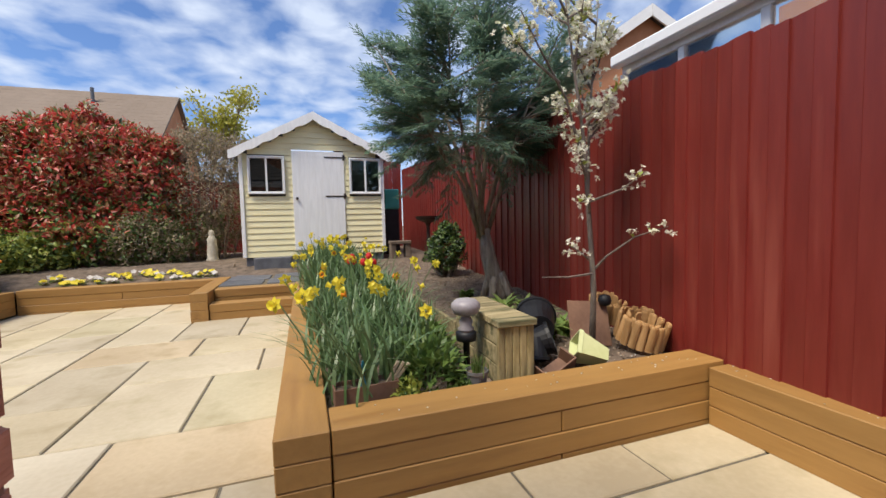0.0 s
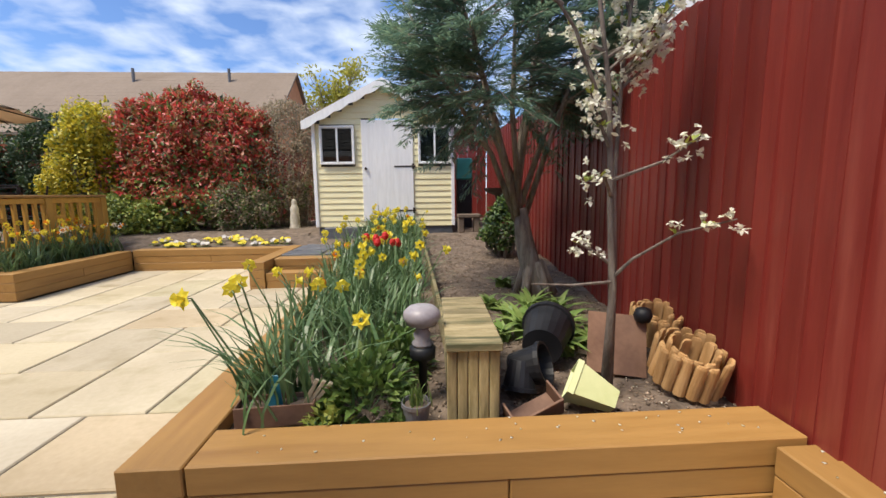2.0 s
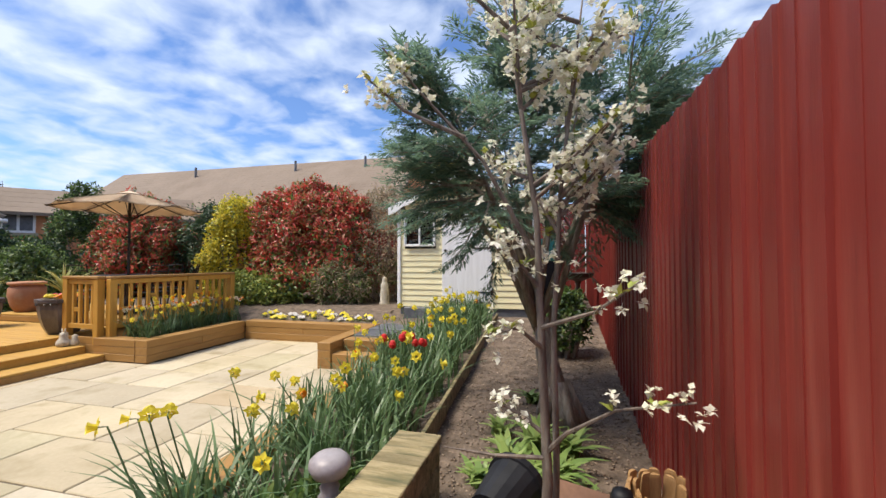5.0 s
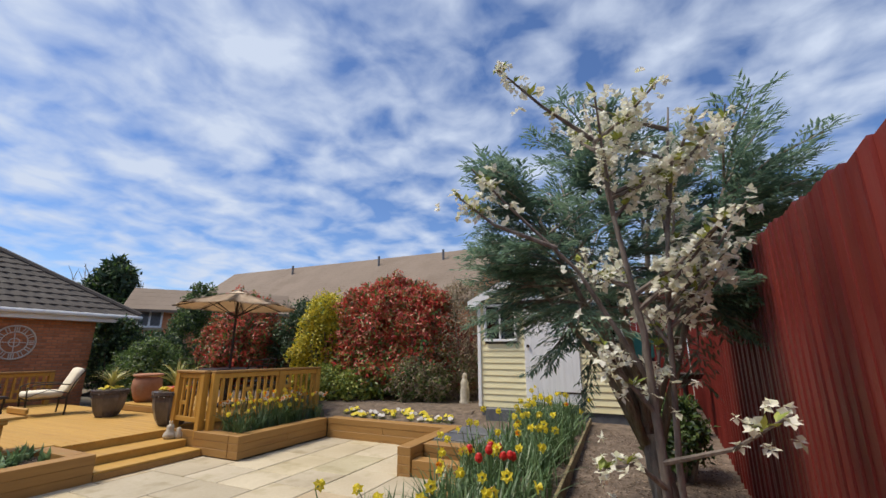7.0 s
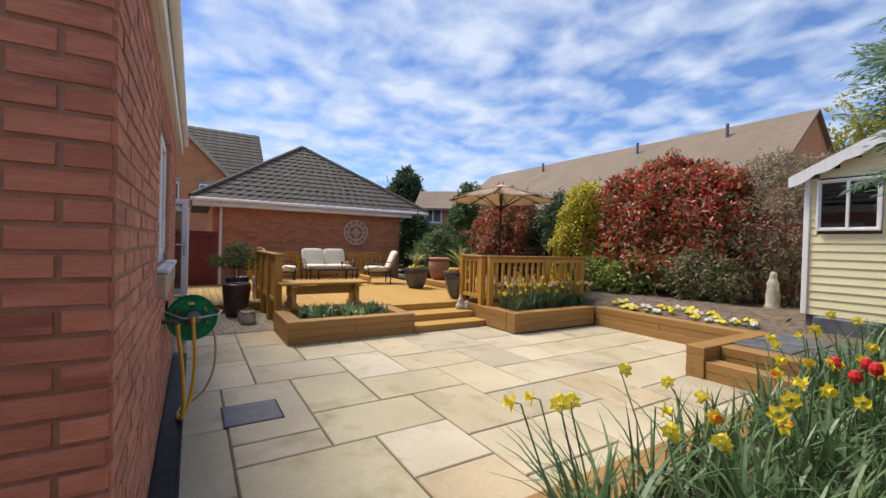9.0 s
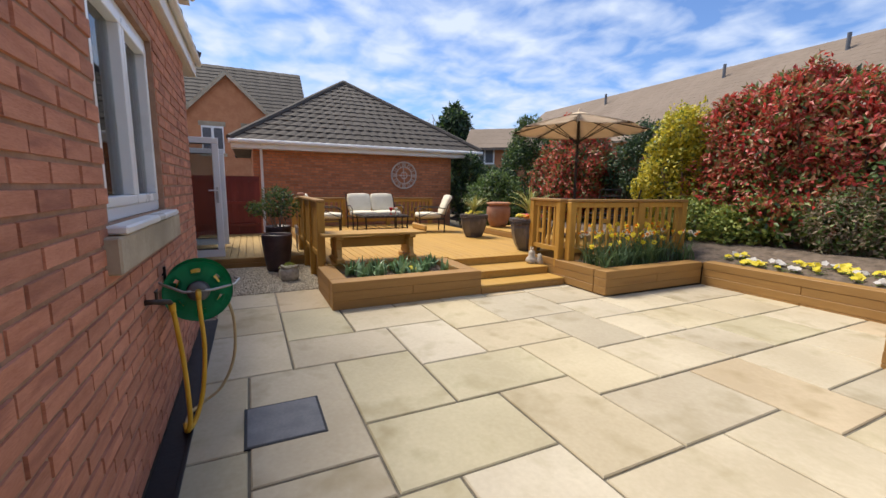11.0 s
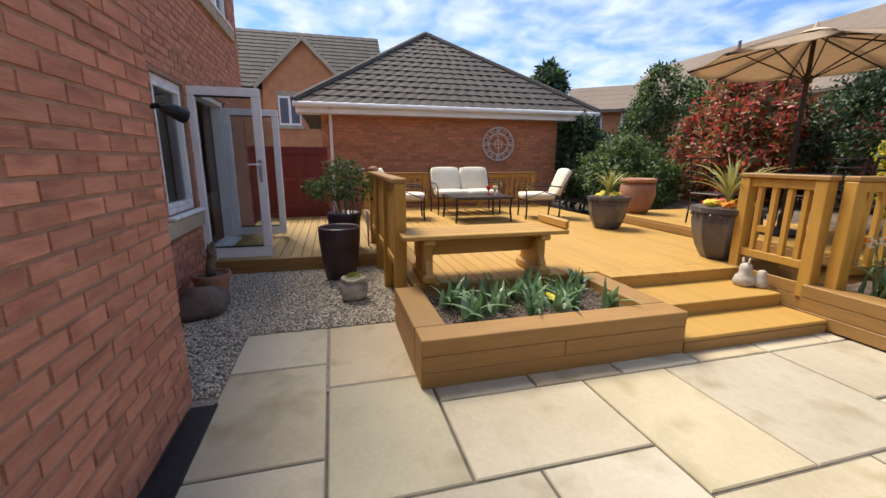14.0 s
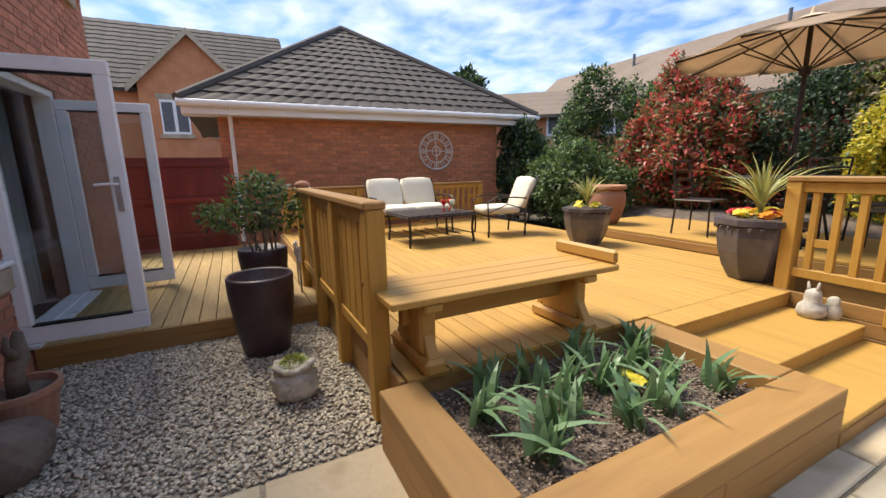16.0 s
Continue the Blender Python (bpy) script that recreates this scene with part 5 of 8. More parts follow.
for z in (0.0, 0.105, 0.21):
    part("board", cbox(-10.8, -5.27, 2.385, 2.412, z, z + 0.102, 0.003), M["sleeper"], t)
for z in (0.0, 0.085):
    part("board", cbox(-7.196, -7.17, 0.42, 2.38, z, z + 0.082, 0.003), M["sleeper_y"], t)
part("board", cbox(-8.3, -4.4, 6.47, 6.495, 0.325, 0.42, 0.003), M["sleeper"], t)
for z in (0.0, 0.11, 0.22):
    part("board", cbox(-5.24, -4.46, 5.60, 5.625, z, z + 0.106, 0.003), M["sleeper"], t)

# ---------- bench ----------
t = thing("garden_bench", "honey-stained timber bench with raised end board", "bench", pose(-5.46, 3.08, DZ))
for i in range(4):
    part("seat_plank", cbox(-0.25 + i * 0.125, -0.128 + i * 0.125, -0.74, 0.74, 0.375, 0.41, 0.005), M["bench"], t)
part("end_board", cbox(-0.30, 0.24, 0.71, 0.745, 0.411, 0.50, 0.02), M["bench"], t, "rounded raised end board")
part("apron", cbox(-0.02, 0.02, -0.6, 0.6, 0.20, 0.34, 0.006), M["bench"], t)
for y in (-0.52, 0.52):
    b = cbox(-0.16, 0.16, y - 0.045, y + 0.045, 0.08, 0.34, 0.015)
    part("trestle", b, M["bench"], t)
    part("cross_bearer", cbox(-0.24, 0.24, y - 0.05, y + 0.05, 0.325, 0.374, 0.012), M["bench"], t)
    part("foot", cbox(-0.25, 0.25, y - 0.06, y + 0.06, 0.0, 0.085, 0.02), M["bench"], t)
    for s in (-1, 1):
        part("brace", cbox(-0.02, 0.02, -0.03, 0.03, 0, 0.26, 0.006, pose(s * 0.21, y, 0.07, 0, -s * 32, 0)), M["bench"], t)


# ---------- patio furniture ----------
def bar(bm, *pts, r=0.012):
    tube(bm, pts, r, 8)


def cushion(x0, x1, y0, y1, z0, z1, m=None):
    bm = bmesh.new()
    box(bm, x0, x1, y0, y1, z0, z1)
    bmesh.ops.subdivide_edges(bm, edges=bm.edges[:], cuts=3, use_grid_fill=True)
    c = Vector(((x0 + x1) / 2, (y0 + y1) / 2, (z0 + z1) / 2))
    h = Vector(((x1 - x0) / 2, (y1 - y0) / 2, (z1 - z0) / 2))
    for v in bm.verts:
        d = v.co - c
        u = [abs(d[i]) / h[i] for i in range(3)]
        k = sorted(u)
        pull = 0.0
        if k[2] > 0.99 and k[1] > 0.99:
            pull = 0.03 if k[0] < 0.99 else 0.05
        v.co = v.co - d.normalized() * pull
        if u[h[:].index(min(h))] > 0.9:
            v.co = v.co + Vector([0.015 if min(h) == h[i] else 0 for i in range(3)]) * (1 if d[h[:].index(min(h))] > 0 else -1) * (1 - k[1]) if k[1] < 1 else v.co
    if m is not None:
        bm.transform(m)
    return bm


def seat(name, label, m, w, seats, grp=""):
    """A cast-iron garden seat facing -y, with thick cream cushions."""
    t = thing(name, label, "garden seat", m, grp)
    for s in (-1, 1):
        x = s * w / 2
        for y in (-0.30, 0.28):
            b = bmesh.new()
            bar(b, (x, y, 0), (x * 0.99, y + 0.01, 0.16), (x, y, 0.34), r=0.016)
            part("leg", b, M["iron"], t)
        b = bmesh.new()
        bar(b, (x, -0.30, 0.34), (x + s * 0.02, -0.32, 0.52), (x + s * 0.03, -0.20, 0.58), (x + s * 0.02, 0.10, 0.58), (x, 0.30, 0.56))
        bar(b, (x, -0.30, 0.36), (x, 0.0, 0.48), (x, 0.28, 0.40), r=0.008)
        part("armrest", b, M["iron"], t)
        b = bmesh.new()
        bar(b, (x, 0.26, 0.30), (x, 0.36, 0.60), (x, 0.50, 0.84))
        part("back_post", b, M["iron"], t)
    b = bmesh.new()
    for y in (-0.30, 0.28):
        bar(b, (-w / 2, y, 0.31), (w / 2, y, 0.31))
    for s in (-1, 1):
        bar(b, (s * w / 2, -0.3, 0.31), (s * w / 2, 0.28, 0.31))
    bar(b, (-w / 2, 0.5, 0.84), (w / 2, 0.5, 0.84))
    part("seat_frame", b, M["iron"], t)
    for k in range(seats):
        x0 = -w / 2 + 0.02 + k * (w - 0.04) / seats
        x1 = x0 + (w - 0.04) / seats - 0.01
        part("seat_cushion", cushion(x0, x1, -0.34, 0.24, 0.33, 0.45), M["cushion"], t, "thick cream cushion", True)
        part("back_cushion", cushion(x0, x1, 0, 0.11, 0, 0.50, pose(0, 0.22, 0.42, -22, 0, 0)), M["cushion"], t, "thick cream cushion", True)
    return t


seat("garden_sofa", "cast-iron two-seat garden sofa with cream cushions", pose(-9.75, 4.33, DZ, 0, 0, 90), 1.24, 2)
seat("garden_chair", "cast-iron garden chair with cream cushions", pose(-8.75, 5.40, DZ, 0, 0, -12), 0.6, 1)
seat("garden_chair", "cast-iron garden chair with cream cushions beside the railing", pose(-9.15, 3.05, DZ, 0, 0, 172), 0.6, 1)
t = thing("coffee_table", "dark cast-iron coffee table with slatted top", "table", pose(-8.78, 4.22, DZ))
for i in range(9):
    tb = bmesh.new()
    box(tb, -0.42, 0.42, -0.5 + i * 0.115, -0.41 + i * 0.115, 0.40, 0.418, 0.003)
    part("slat", tb, M["iron"], t)
part("top_frame", cbox(-0.44, 0.44, -0.52, 0.53, 0.375, 0.398, 0.004), M["iron"], t)
for x in (-0.4, 0.4):
    for y in (-0.48, 0.48):
        b = bmesh.new(); bar(b, (x, y, 0), (x, y, 0.05), (x * 0.97, y * 0.97, 0.2), (x, y, 0.38), r=0.018)
        part("leg", b, M["iron"], t)
b = bmesh.new()
for i in range(6):
    bar(b, (-0.4, -0.45 + i * 0.18, 0.13), (0.4, -0.45 + i * 0.18, 0.13), r=0.007)
part("shelf", b, M["iron"], t)
for dx, dy, c in ((0.05, 0.2, "petal_red"), (0.12, 0.30, "petal_white"), (0.0, 0.33, "petal_red")):
    bm = bmesh.new(); lathe(bm, [(0.025, 0), (0.03, 0.01), (0.008, 0.03), (0.008, 0.08), (0.035, 0.10), (0.04, 0.15), (0.036, 0.16)], 12)
    ob = tagged(put("candle_glass", bm, M[c], None, True), "small coloured glass on the coffee table", "glass")
    ob.location = (-8.78 + dx, 4.22 + dy, DZ + 0.418)

# ---------- pots ----------


def prism_pot(name, label, m, r0, r1, h, material, sides=8, rim=0.03, band=True):
    t = thing(name, label, "plant pot", m)
    bm = bmesh.new()
    lathe(bm, [(r0 * 0.92, 0), (r0, 0.02), (r0 + (r1 - r0) * 0.45, h * 0.22), (r0 + (r1 - r0) * 0.82, h * 0.48), (r1, h * 0.72), (r1 * 0.985, h * 0.88), (r1 - 0.015, h * 0.90)], sides)
    part("body", bm, material, t)
    bm = bmesh.new()
    lathe(bm, [(r1 - 0.005, h * 0.89), (r1 + rim, h * 0.91), (r1 + rim, h), (r1 - 0.02, h)], sides)
    part("rim", bm, material, t)
    bm = bmesh.new(); lathe(bm, [(r1 - 0.03, h - 0.03), (r1 - 0.03, h + 0.004)], sides)
    part("soil", bm, M["soil"], t)
    if band:
        for i in range(sides * 3):
            bm = bmesh.new()
            a = 2 * math.pi * i / (sides * 3)
            box(bm, -0.012, 0.012, -0.008, 0.008, 0, 0.03, 0.004, pose((r1 + 0.006) * math.cos(a), (r1 + 0.006) * math.sin(a), h * 0.83, 0, 0, math.degrees(a) + 90))
            part("bead", bm, material, t)
    return t


prism_pot("plant_pot", "large dark glazed octagonal pot with yellow cordyline and pansies", pose(-5.42, 5.80, DZ), 0.20, 0.315, 0.54, M["pot"], 8)
prism_pot("plant_pot", "dark glazed octagonal pot with yellow cordyline", pose(-7.42, 5.85, DZ), 0.19, 0.285, 0.48, M["pot"], 8)
t = thing("terracotta_pot", "rounded weathered terracotta pot on the deck", "plant pot", pose(-8.0, 6.85, UZ) @ Matrix.Scale(0.92, 4))
bm = bmesh.new(); lathe(bm, [(0.19, 0), (0.26, 0.14), (0.31, 0.34), (0.30, 0.50), (0.25, 0.57)], 28)
part("body", bm, M["terracotta"], t, "", True)
bm = bmesh.new(); lathe(bm, [(0.25, 0.565), (0.31, 0.58), (0.31, 0.63), (0.26, 0.64), (0.24, 0.60)], 28)
part("rim", bm, M["terracotta"], t, "", True)
t = thing("tall_pot", "tall plum-brown tapered pot standing empty on gravel", "plant pot", pose(-6.76, 1.87, 0))
bm = bmesh.new(); lathe(bm, [(0.150, 0), (0.165, 0.02), (0.200, 0.22), (0.228, 0.46), (0.232, 0.58), (0.222, 0.60), (0.206, 0.585), (0.195, 0.42)], 32)
part("body", bm, M["tallpot"], t, "", True)
bm = bmesh.new(); lathe(bm, [(0.185, 0.40), (0.195, 0.43)], 32)
part("inner_pot", bm, M["black"], t)
t = thing("shrub_pot", "plum-brown tapered pot holding a small evergreen shrub", "plant pot", pose(-7.62, 1.95, LZ))
bm = bmesh.new(); lathe(bm, [(0.16, 0), (0.17, 0.02), (0.215, 0.40), (0.215, 0.47), (0.20, 0.48), (0.19, 0.45)], 28)
part("body", bm, M["tallpot"], t, "", True)
bm = bmesh.new(); lathe(bm, [(0.19, 0.42), (0.185, 0.44)], 28)
part("soil", bm, M["soil"], t)

# ---------- parasol ----------
t = thing("parasol", "tan cloth garden parasol, open, on a dark pole", "parasol", pose(-5.80, 7.12, UZ))
PT, PR, RIM = 2.74 - UZ, 1.22, 2.44 - UZ
bm = bmesh.new(); tube(bm, [(0, 0, 0.05), (0, 0, PT)], 0.024, 10)
part("pole", bm, M["iron"], t)
bm = bmesh.new(); lathe(bm, [(0.26, 0), (0.26, 0.04), (0.12, 0.07), (0.04, 0.10), (0.04, 0.25)], 24)
part("base", bm, M["iron"], t)
for k in range(8):
    a0, a1 = 2 * math.pi * k / 8, 2 * math.pi * (k + 1) / 8
    bm = bmesh.new()
    n = 8
    rows = []
    for i in range(n + 1):
        u = 0.04 + 0.96 * i / n
        zz = PT - (PT - RIM) * u ** 1.25
        row = []
        for j in range(5):
            f = j / 4
            p = Vector((math.cos(a0), math.sin(a0))).lerp(Vector((math.cos(a1), math.sin(a1))), f) * PR * u
            row.append(bm.verts.new((p.x, p.y, zz - 0.03 * u * math.sin(math.pi * f))))
        rows.append(row)
    for p, q in zip(rows, rows[1:]):
        for j in range(4):
            bm.faces.new((p[j], q[j], q[j + 1], p[j + 1]))
    bmesh.ops.solidify(bm, geom=bm.faces[:], thickness=0.004)
    part("canopy_panel", bm, M["canopy"], t, "", True)
    b = bmesh.new()
    tube(b, [(0, 0, PT - 0.03), (0.5 * PR * math.cos(a0), 0.5 * PR * math.sin(a0), PT - 0.05 - (PT - RIM) * 0.42), (0.98 * PR * math.cos(a0), 0.98 * PR * math.sin(a0), RIM - 0.015)], 0.010, 6)
    rib = part("rib", b, M["iron"], t)
    b = bmesh.new()
    tube(b, [(0.03 * math.cos(a0), 0.03 * math.sin(a0), PT - 0.5), (0.5 * PR * math.cos(a0), 0.5 * PR * math.sin(a0), PT - 0.06 - (PT - RIM) * 0.42)], 0.008, 6)
    part("strut", b, M["iron"], rib)
bm = bmesh.new(); lathe(bm, [(0.20, PT - 0.02), (0.10, PT + 0.02), (0.03, PT + 0.04), (0.015, PT + 0.09), (0.004, PT + 0.11)], 16)
part("crown", bm, M["canopy"], t)
bm = bmesh.new(); lathe(bm, [(0.05, PT - 0.54), (0.05, PT - 0.46)], 12)
part("hub", bm, M["iron"], t)
t = thing("dining_table", "round dark metal garden table under the parasol", "table", pose(-5.80, 7.12, UZ))
bm = bmesh.new()
lathe(bm, [(0.55, 0.70), (0.56, 0.715), (0.55, 0.73)], 32)
part("tabletop", bm, M["iron"], t)
for k in range(4):
    a = math.pi / 4 + k * math.pi / 2
    b = bmesh.new(); bar(b, (0.42 * math.cos(a), 0.42 * math.sin(a), 0), (0.34 * math.cos(a), 0.34 * math.sin(a), 0.35), (0.40 * math.cos(a), 0.40 * math.sin(a), 0.70), r=0.015)
    part("leg", b, M["iron"], t)
first = None
for k, (cx, cy, rz) in enumerate(((-5.0, 6.95, 80), (-6.65, 7.0, -85), (-5.9, 7.95, 175), (-5.2, 7.75, 130))):
    m = pose(cx, cy, UZ, 0, 0, rz)
    if first is not None:
        copy_thing(first, m)
        continue
    first = c = thing("dining_chair", "dark metal garden dining chair", "chair", m, "chairs round the parasol table")
    part("seat", cbox(-0.22, 0.22, -0.22, 0.22, 0.42, 0.44, 0.008), M["iron"], c)
    for x in (-0.2, 0.2):
        for y in (-0.2, 0.2):
            b = bmesh.new(); bar(b, (x * 1.1, y * 1.1, 0), (x, y, 0.42))
            part("leg", b, M["iron"], c)
        b = bmesh.new(); bar(b, (x, -0.2, 0.42), (x, -0.24, 0.70), (x, -0.28, 0.92))
        part("back_post", b, M["iron"], c)
    for z in (0.56, 0.68, 0.80, 0.91):
        b = bmesh.new(); bar(b, (-0.2, -0.235 - (z - 0.6) * 0.12, z), (0.2, -0.235 - (z - 0.6) * 0.12, z), r=0.01)
        part("back_slat", b, M["iron"], c)

# ---------- garage clock ----------
t = thing("wall_clock", "large round white skeleton clock on the garage wall", "clock", pose(GX + 0.03, 5.87, 1.72))
for r, w in ((0.40, 0.022), (0.25, 0.014), (0.10, 0.012)):
    bm = bmesh.new(); tube(bm, [(0, r * math.cos(a * math.pi / 24), r * math.sin(a * math.pi / 24)) for a in range(49)], w, 8)
    part("ring", bm, M["clock"], t, "", True)
for k in range(12):
    a = k * math.pi / 6
    mm = Matrix.Rotation(a, 4, "X")
    bm = bmesh.new()
    for off in ((-0.03, 0.03) if k % 3 else (-0.04, 0.0, 0.04)):
        box(bm, -0.008, 0.008, off - 0.010, off + 0.010, 0.26, 0.385, 0, mm)
    part("numeral", bm, M["clock"], t)
for a, l in ((0.1, 0.22), (1.55, 0.3), (3.2, 0.22), (4.7, 0.22)):
    bm = bmesh.new(); box(bm, -0.006, 0.006, -0.01, 0.01, 0.0, l, 0, Matrix.Rotation(a, 4, "X"))
    part("spoke", bm, M["clock"], t)


# ---------- foliage helpers ----------
def leaf_mesh(name, pts, dirs, ups, length, width, material, parent=None, fold=0.25, rng=None):
    """Many small bent leaves, each a kite of four triangles, in one mesh."""
    n = len(pts)
    d = dirs / np.maximum(np.linalg.norm(dirs, axis=1, keepdims=True), 1e-9)
    s = np.cross(d, ups)
    s /= np.maximum(np.linalg.norm(s, axis=1, keepdims=True), 1e-9)
    u = np.cross(s, d)
    L = (length * np.random.uniform(0.65, 1.25, n))[:, None]
    W = (width * np.random.uniform(0.7, 1.2, n))[:, None]
    a = pts
    b = pts + d * L * 0.45 + s * W * 0.5 + u * W * fold
    c = pts + d * L * 0.45 - s * W * 0.5 + u * W * fold
    m = pts + d * L * 0.45
    e = pts + d * L - u * L * 0.12
    verts = np.stack([a, b, m, c, e], 1).reshape(-1, 3)
    k = np.arange(n)[:, None] * 5
    f = np.concatenate([k + np.array([[0, 1, 2]]), k + np.array([[0, 2, 3]]), k + np.array([[1, 4, 2]]), k + np.array([[2, 4, 3]])], 0)
    me = bpy.data.meshes.new(name)
    me.vertices.add(len(verts)); me.vertices.foreach_set("co", verts.astype(np.float32).ravel())
    me.loops.add(f.size); me.loops.foreach_set("vertex_index", f.astype(np.int32).ravel())
    me.polygons.add(len(f))
    me.polygons.foreach_set("loop_start", np.arange(0, f.size, 3, dtype=np.int32))
    me.update(calc_edges=True); me.validate()
    me.materials.append(material)
    ob = new(name, me)
    if parent is not None:
        ob.parent = parent
    return ob


def blob_points(blobs, n, shell=0.45, lump=0.25, zmin=0.0):
    """Points near the skin of a heap of ellipsoids, with a lumpy outline; also the way outward."""
    w = np.array([b[3] * b[4] + b[4] * b[5] + b[3] * b[5] for b in blobs])
    pick = np.random.choice(len(blobs), n * 2, p=w / w.sum())
    B = np.array(blobs)[pick]
    v = np.random.normal(size=(n * 2, 3)); v /= np.linalg.norm(v, axis=1, keepdims=True)
    r = 1 - shell * np.random.random(n * 2) ** 1.6
    bump = np.array([1 + lump * noise.noise(Vector(q * 2.6) + Vector((i, 0, 0))) for q, i in zip(v, pick * 7.3)])
    p = B[:, :3] + v * B[:, 3:6] * (r * bump)[:, None]
    keep = p[:, 2] > zmin
    for b in blobs:
        d = (p - np.array(b[:3])) / np.array(b[3:6])
        keep &= (np.linalg.norm(d, axis=1) > 0.62)
    p, v = p[keep][:n], v[keep][:n]
    return p, v


def shrub(name, label, category, blobs, layers, base=None, stems=5, stem_r=0.03, stuff=False, bark="bark"):
    """A bush: several stems and leaves in layers of (count, length, width, material, zlow, zhigh)."""
    t = thing(name, label, category)
    floor_z = min(b[2] - b[5] for b in blobs)
    rr = random.Random(int(abs(blobs[0][0]) * 100))
    extra = []
    for b in blobs:
        for _ in range(7):
            a, e = rr.uniform(0, 2 * math.pi), rr.uniform(-0.3, 1.3)
            s = rr.uniform(0.22, 0.40) * (b[3] + b[4] + b[5]) / 3
            extra.append((b[0] + b[3] * 0.88 * math.cos(a) * math.cos(e), b[1] + b[4] * 0.88 * math.sin(a) * math.cos(e), max(b[2] + b[5] * 0.88 * math.sin(e), floor_z + s), s, s, s * rr.uniform(0.8, 1.3)))
    blobs = list(blobs) + extra
    zmin = min(b[2] - b[5] for b in blobs)
    c = np.mean([b[:3] for b in blobs], axis=0)
    bx, by, bz = base if base else (c[0], c[1], zmin)
    bm = bmesh.new()
    for k in range(stems):
        b = blobs[k % len(blobs)]
        e = (b[0] + random.uniform(-0.5, 0.5) * b[3], b[1] + random.uniform(-0.5, 0.5) * b[4], b[2] + 0.4 * b[5])
        s = (bx + (e[0] - bx) * 0.4 + random.uniform(-0.1, 0.1), by + (e[1] - by) * 0.4 + random.uniform(-0.1, 0.1), bz - 0.05)
        mid = [(s[i] + e[i]) / 2 + random.uniform(-0.08, 0.08) for i in range(3)]
        tube(bm, [s, mid, e], [stem_r, stem_r * 0.7, stem_r * 0.3], 6)
    part("stems", bm, M[bark], t)["kind"] = "stuff"
    for count, length, width, mt, lo, hi, *rest in layers:
        p, v = blob_points(blobs, count, rest[0] if rest else 0.45, 0.5, zmin + 0.02)
        k = (p[:, 2] > lo + np.random.normal(0, 0.08, len(p))) & (p[:, 2] < hi + np.random.normal(0, 0.08, len(p)))
        p, v = p[k], v[k]
        d = v * 0.45 + np.random.normal(0, 0.65, v.shape) + np.array([0, 0, 0.15])
        up = np.random.normal(0, 0.4, v.shape) + np.array([0, 0, 0.6]) + v * 0.9
        leaf_mesh("foliage", p, d, up, length, width, M[mt], t)
    return t


# ---------- hedge along the back ----------
shrub("photinia_bush", "large rounded photinia bush with glossy red and green leaves", "bush",
      [(-3.35, 9.75, 1.95, 1.15, 0.95, 1.15), (-4.15, 9.6, 1.85, 0.8, 0.8, 1.05), (-2.6, 9.6, 1.7, 0.75, 0.75, 1.0), (-3.3, 9.5, 1.1, 1.35, 0.9, 0.8), (-3.9, 9.75, 2.55, 0.65, 0.6, 0.55), (-2.95, 9.75, 2.6, 0.6, 0.6, 0.5), (-2.35, 9.65, 2.25, 0.5, 0.5, 0.6), (-4.45, 9.6, 2.4, 0.45, 0.5, 0.6), (-3.45, 9.7, 2.95, 0.5, 0.5, 0.35), (-4.3, 9.3, 1.2, 0.6, 0.5, 0.7)],
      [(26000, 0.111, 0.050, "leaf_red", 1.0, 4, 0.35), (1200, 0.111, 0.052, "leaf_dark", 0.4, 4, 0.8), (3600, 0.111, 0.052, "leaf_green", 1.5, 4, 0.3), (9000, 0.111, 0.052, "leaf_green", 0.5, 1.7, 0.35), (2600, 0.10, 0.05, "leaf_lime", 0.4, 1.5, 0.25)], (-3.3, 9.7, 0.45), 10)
shrub("golden_bush", "golden-yellow evergreen bush in the hedge", "bush",
      [(-5.25, 9.2, 1.6, 0.55, 0.55, 1.15), (-5.1, 9.25, 2.3, 0.42, 0.45, 0.65), (-5.55, 9.3, 1.3, 0.5, 0.5, 0.9)],
      [(9880, 0.078, 0.049, "leaf_yellow", 0.4, 4, 0.3), (1300, 0.078, 0.049, "leaf_green", 0.4, 4, 0.7)], (-5.25, 9.3, 0.45))
shrub("brown_bush", "straggly brown twiggy bush, mostly bare", "bush",
      [(-1.65, 9.9, 1.85, 0.75, 0.7, 1.15), (-1.25, 10.2, 1.7, 0.55, 0.6, 1.15), (-1.9, 9.8, 1.2, 0.6, 0.6, 0.75), (-1.75, 10.1, 2.65, 0.62, 0.5, 0.5), (-1.1, 10.1, 2.45, 0.5, 0.5, 0.5)],
      [(15000, 0.078, 0.026, "leaf_brown", 0.4, 4, 0.55), (2850, 0.078, 0.029, "leaf_green", 0.4, 1.5, 0.4)], (-1.6, 9.9, 0.5), 26, 0.018)
shrub("low_bush", "low yellow-green evergreen bush at the hedge foot", "bush",
      [(-4.35, 8.75, 0.75, 0.5, 0.4, 0.42), (-3.8, 8.8, 0.7, 0.5, 0.4, 0.38), (-4.75, 8.9, 0.8, 0.35, 0.35, 0.4)],
      [(4940, 0.078, 0.043, "leaf_lime", 0.3, 3, 0.3), (1800, 0.078, 0.043, "leaf_green", 0.3, 3, 0.5)], (-4.3, 8.8, 0.4))
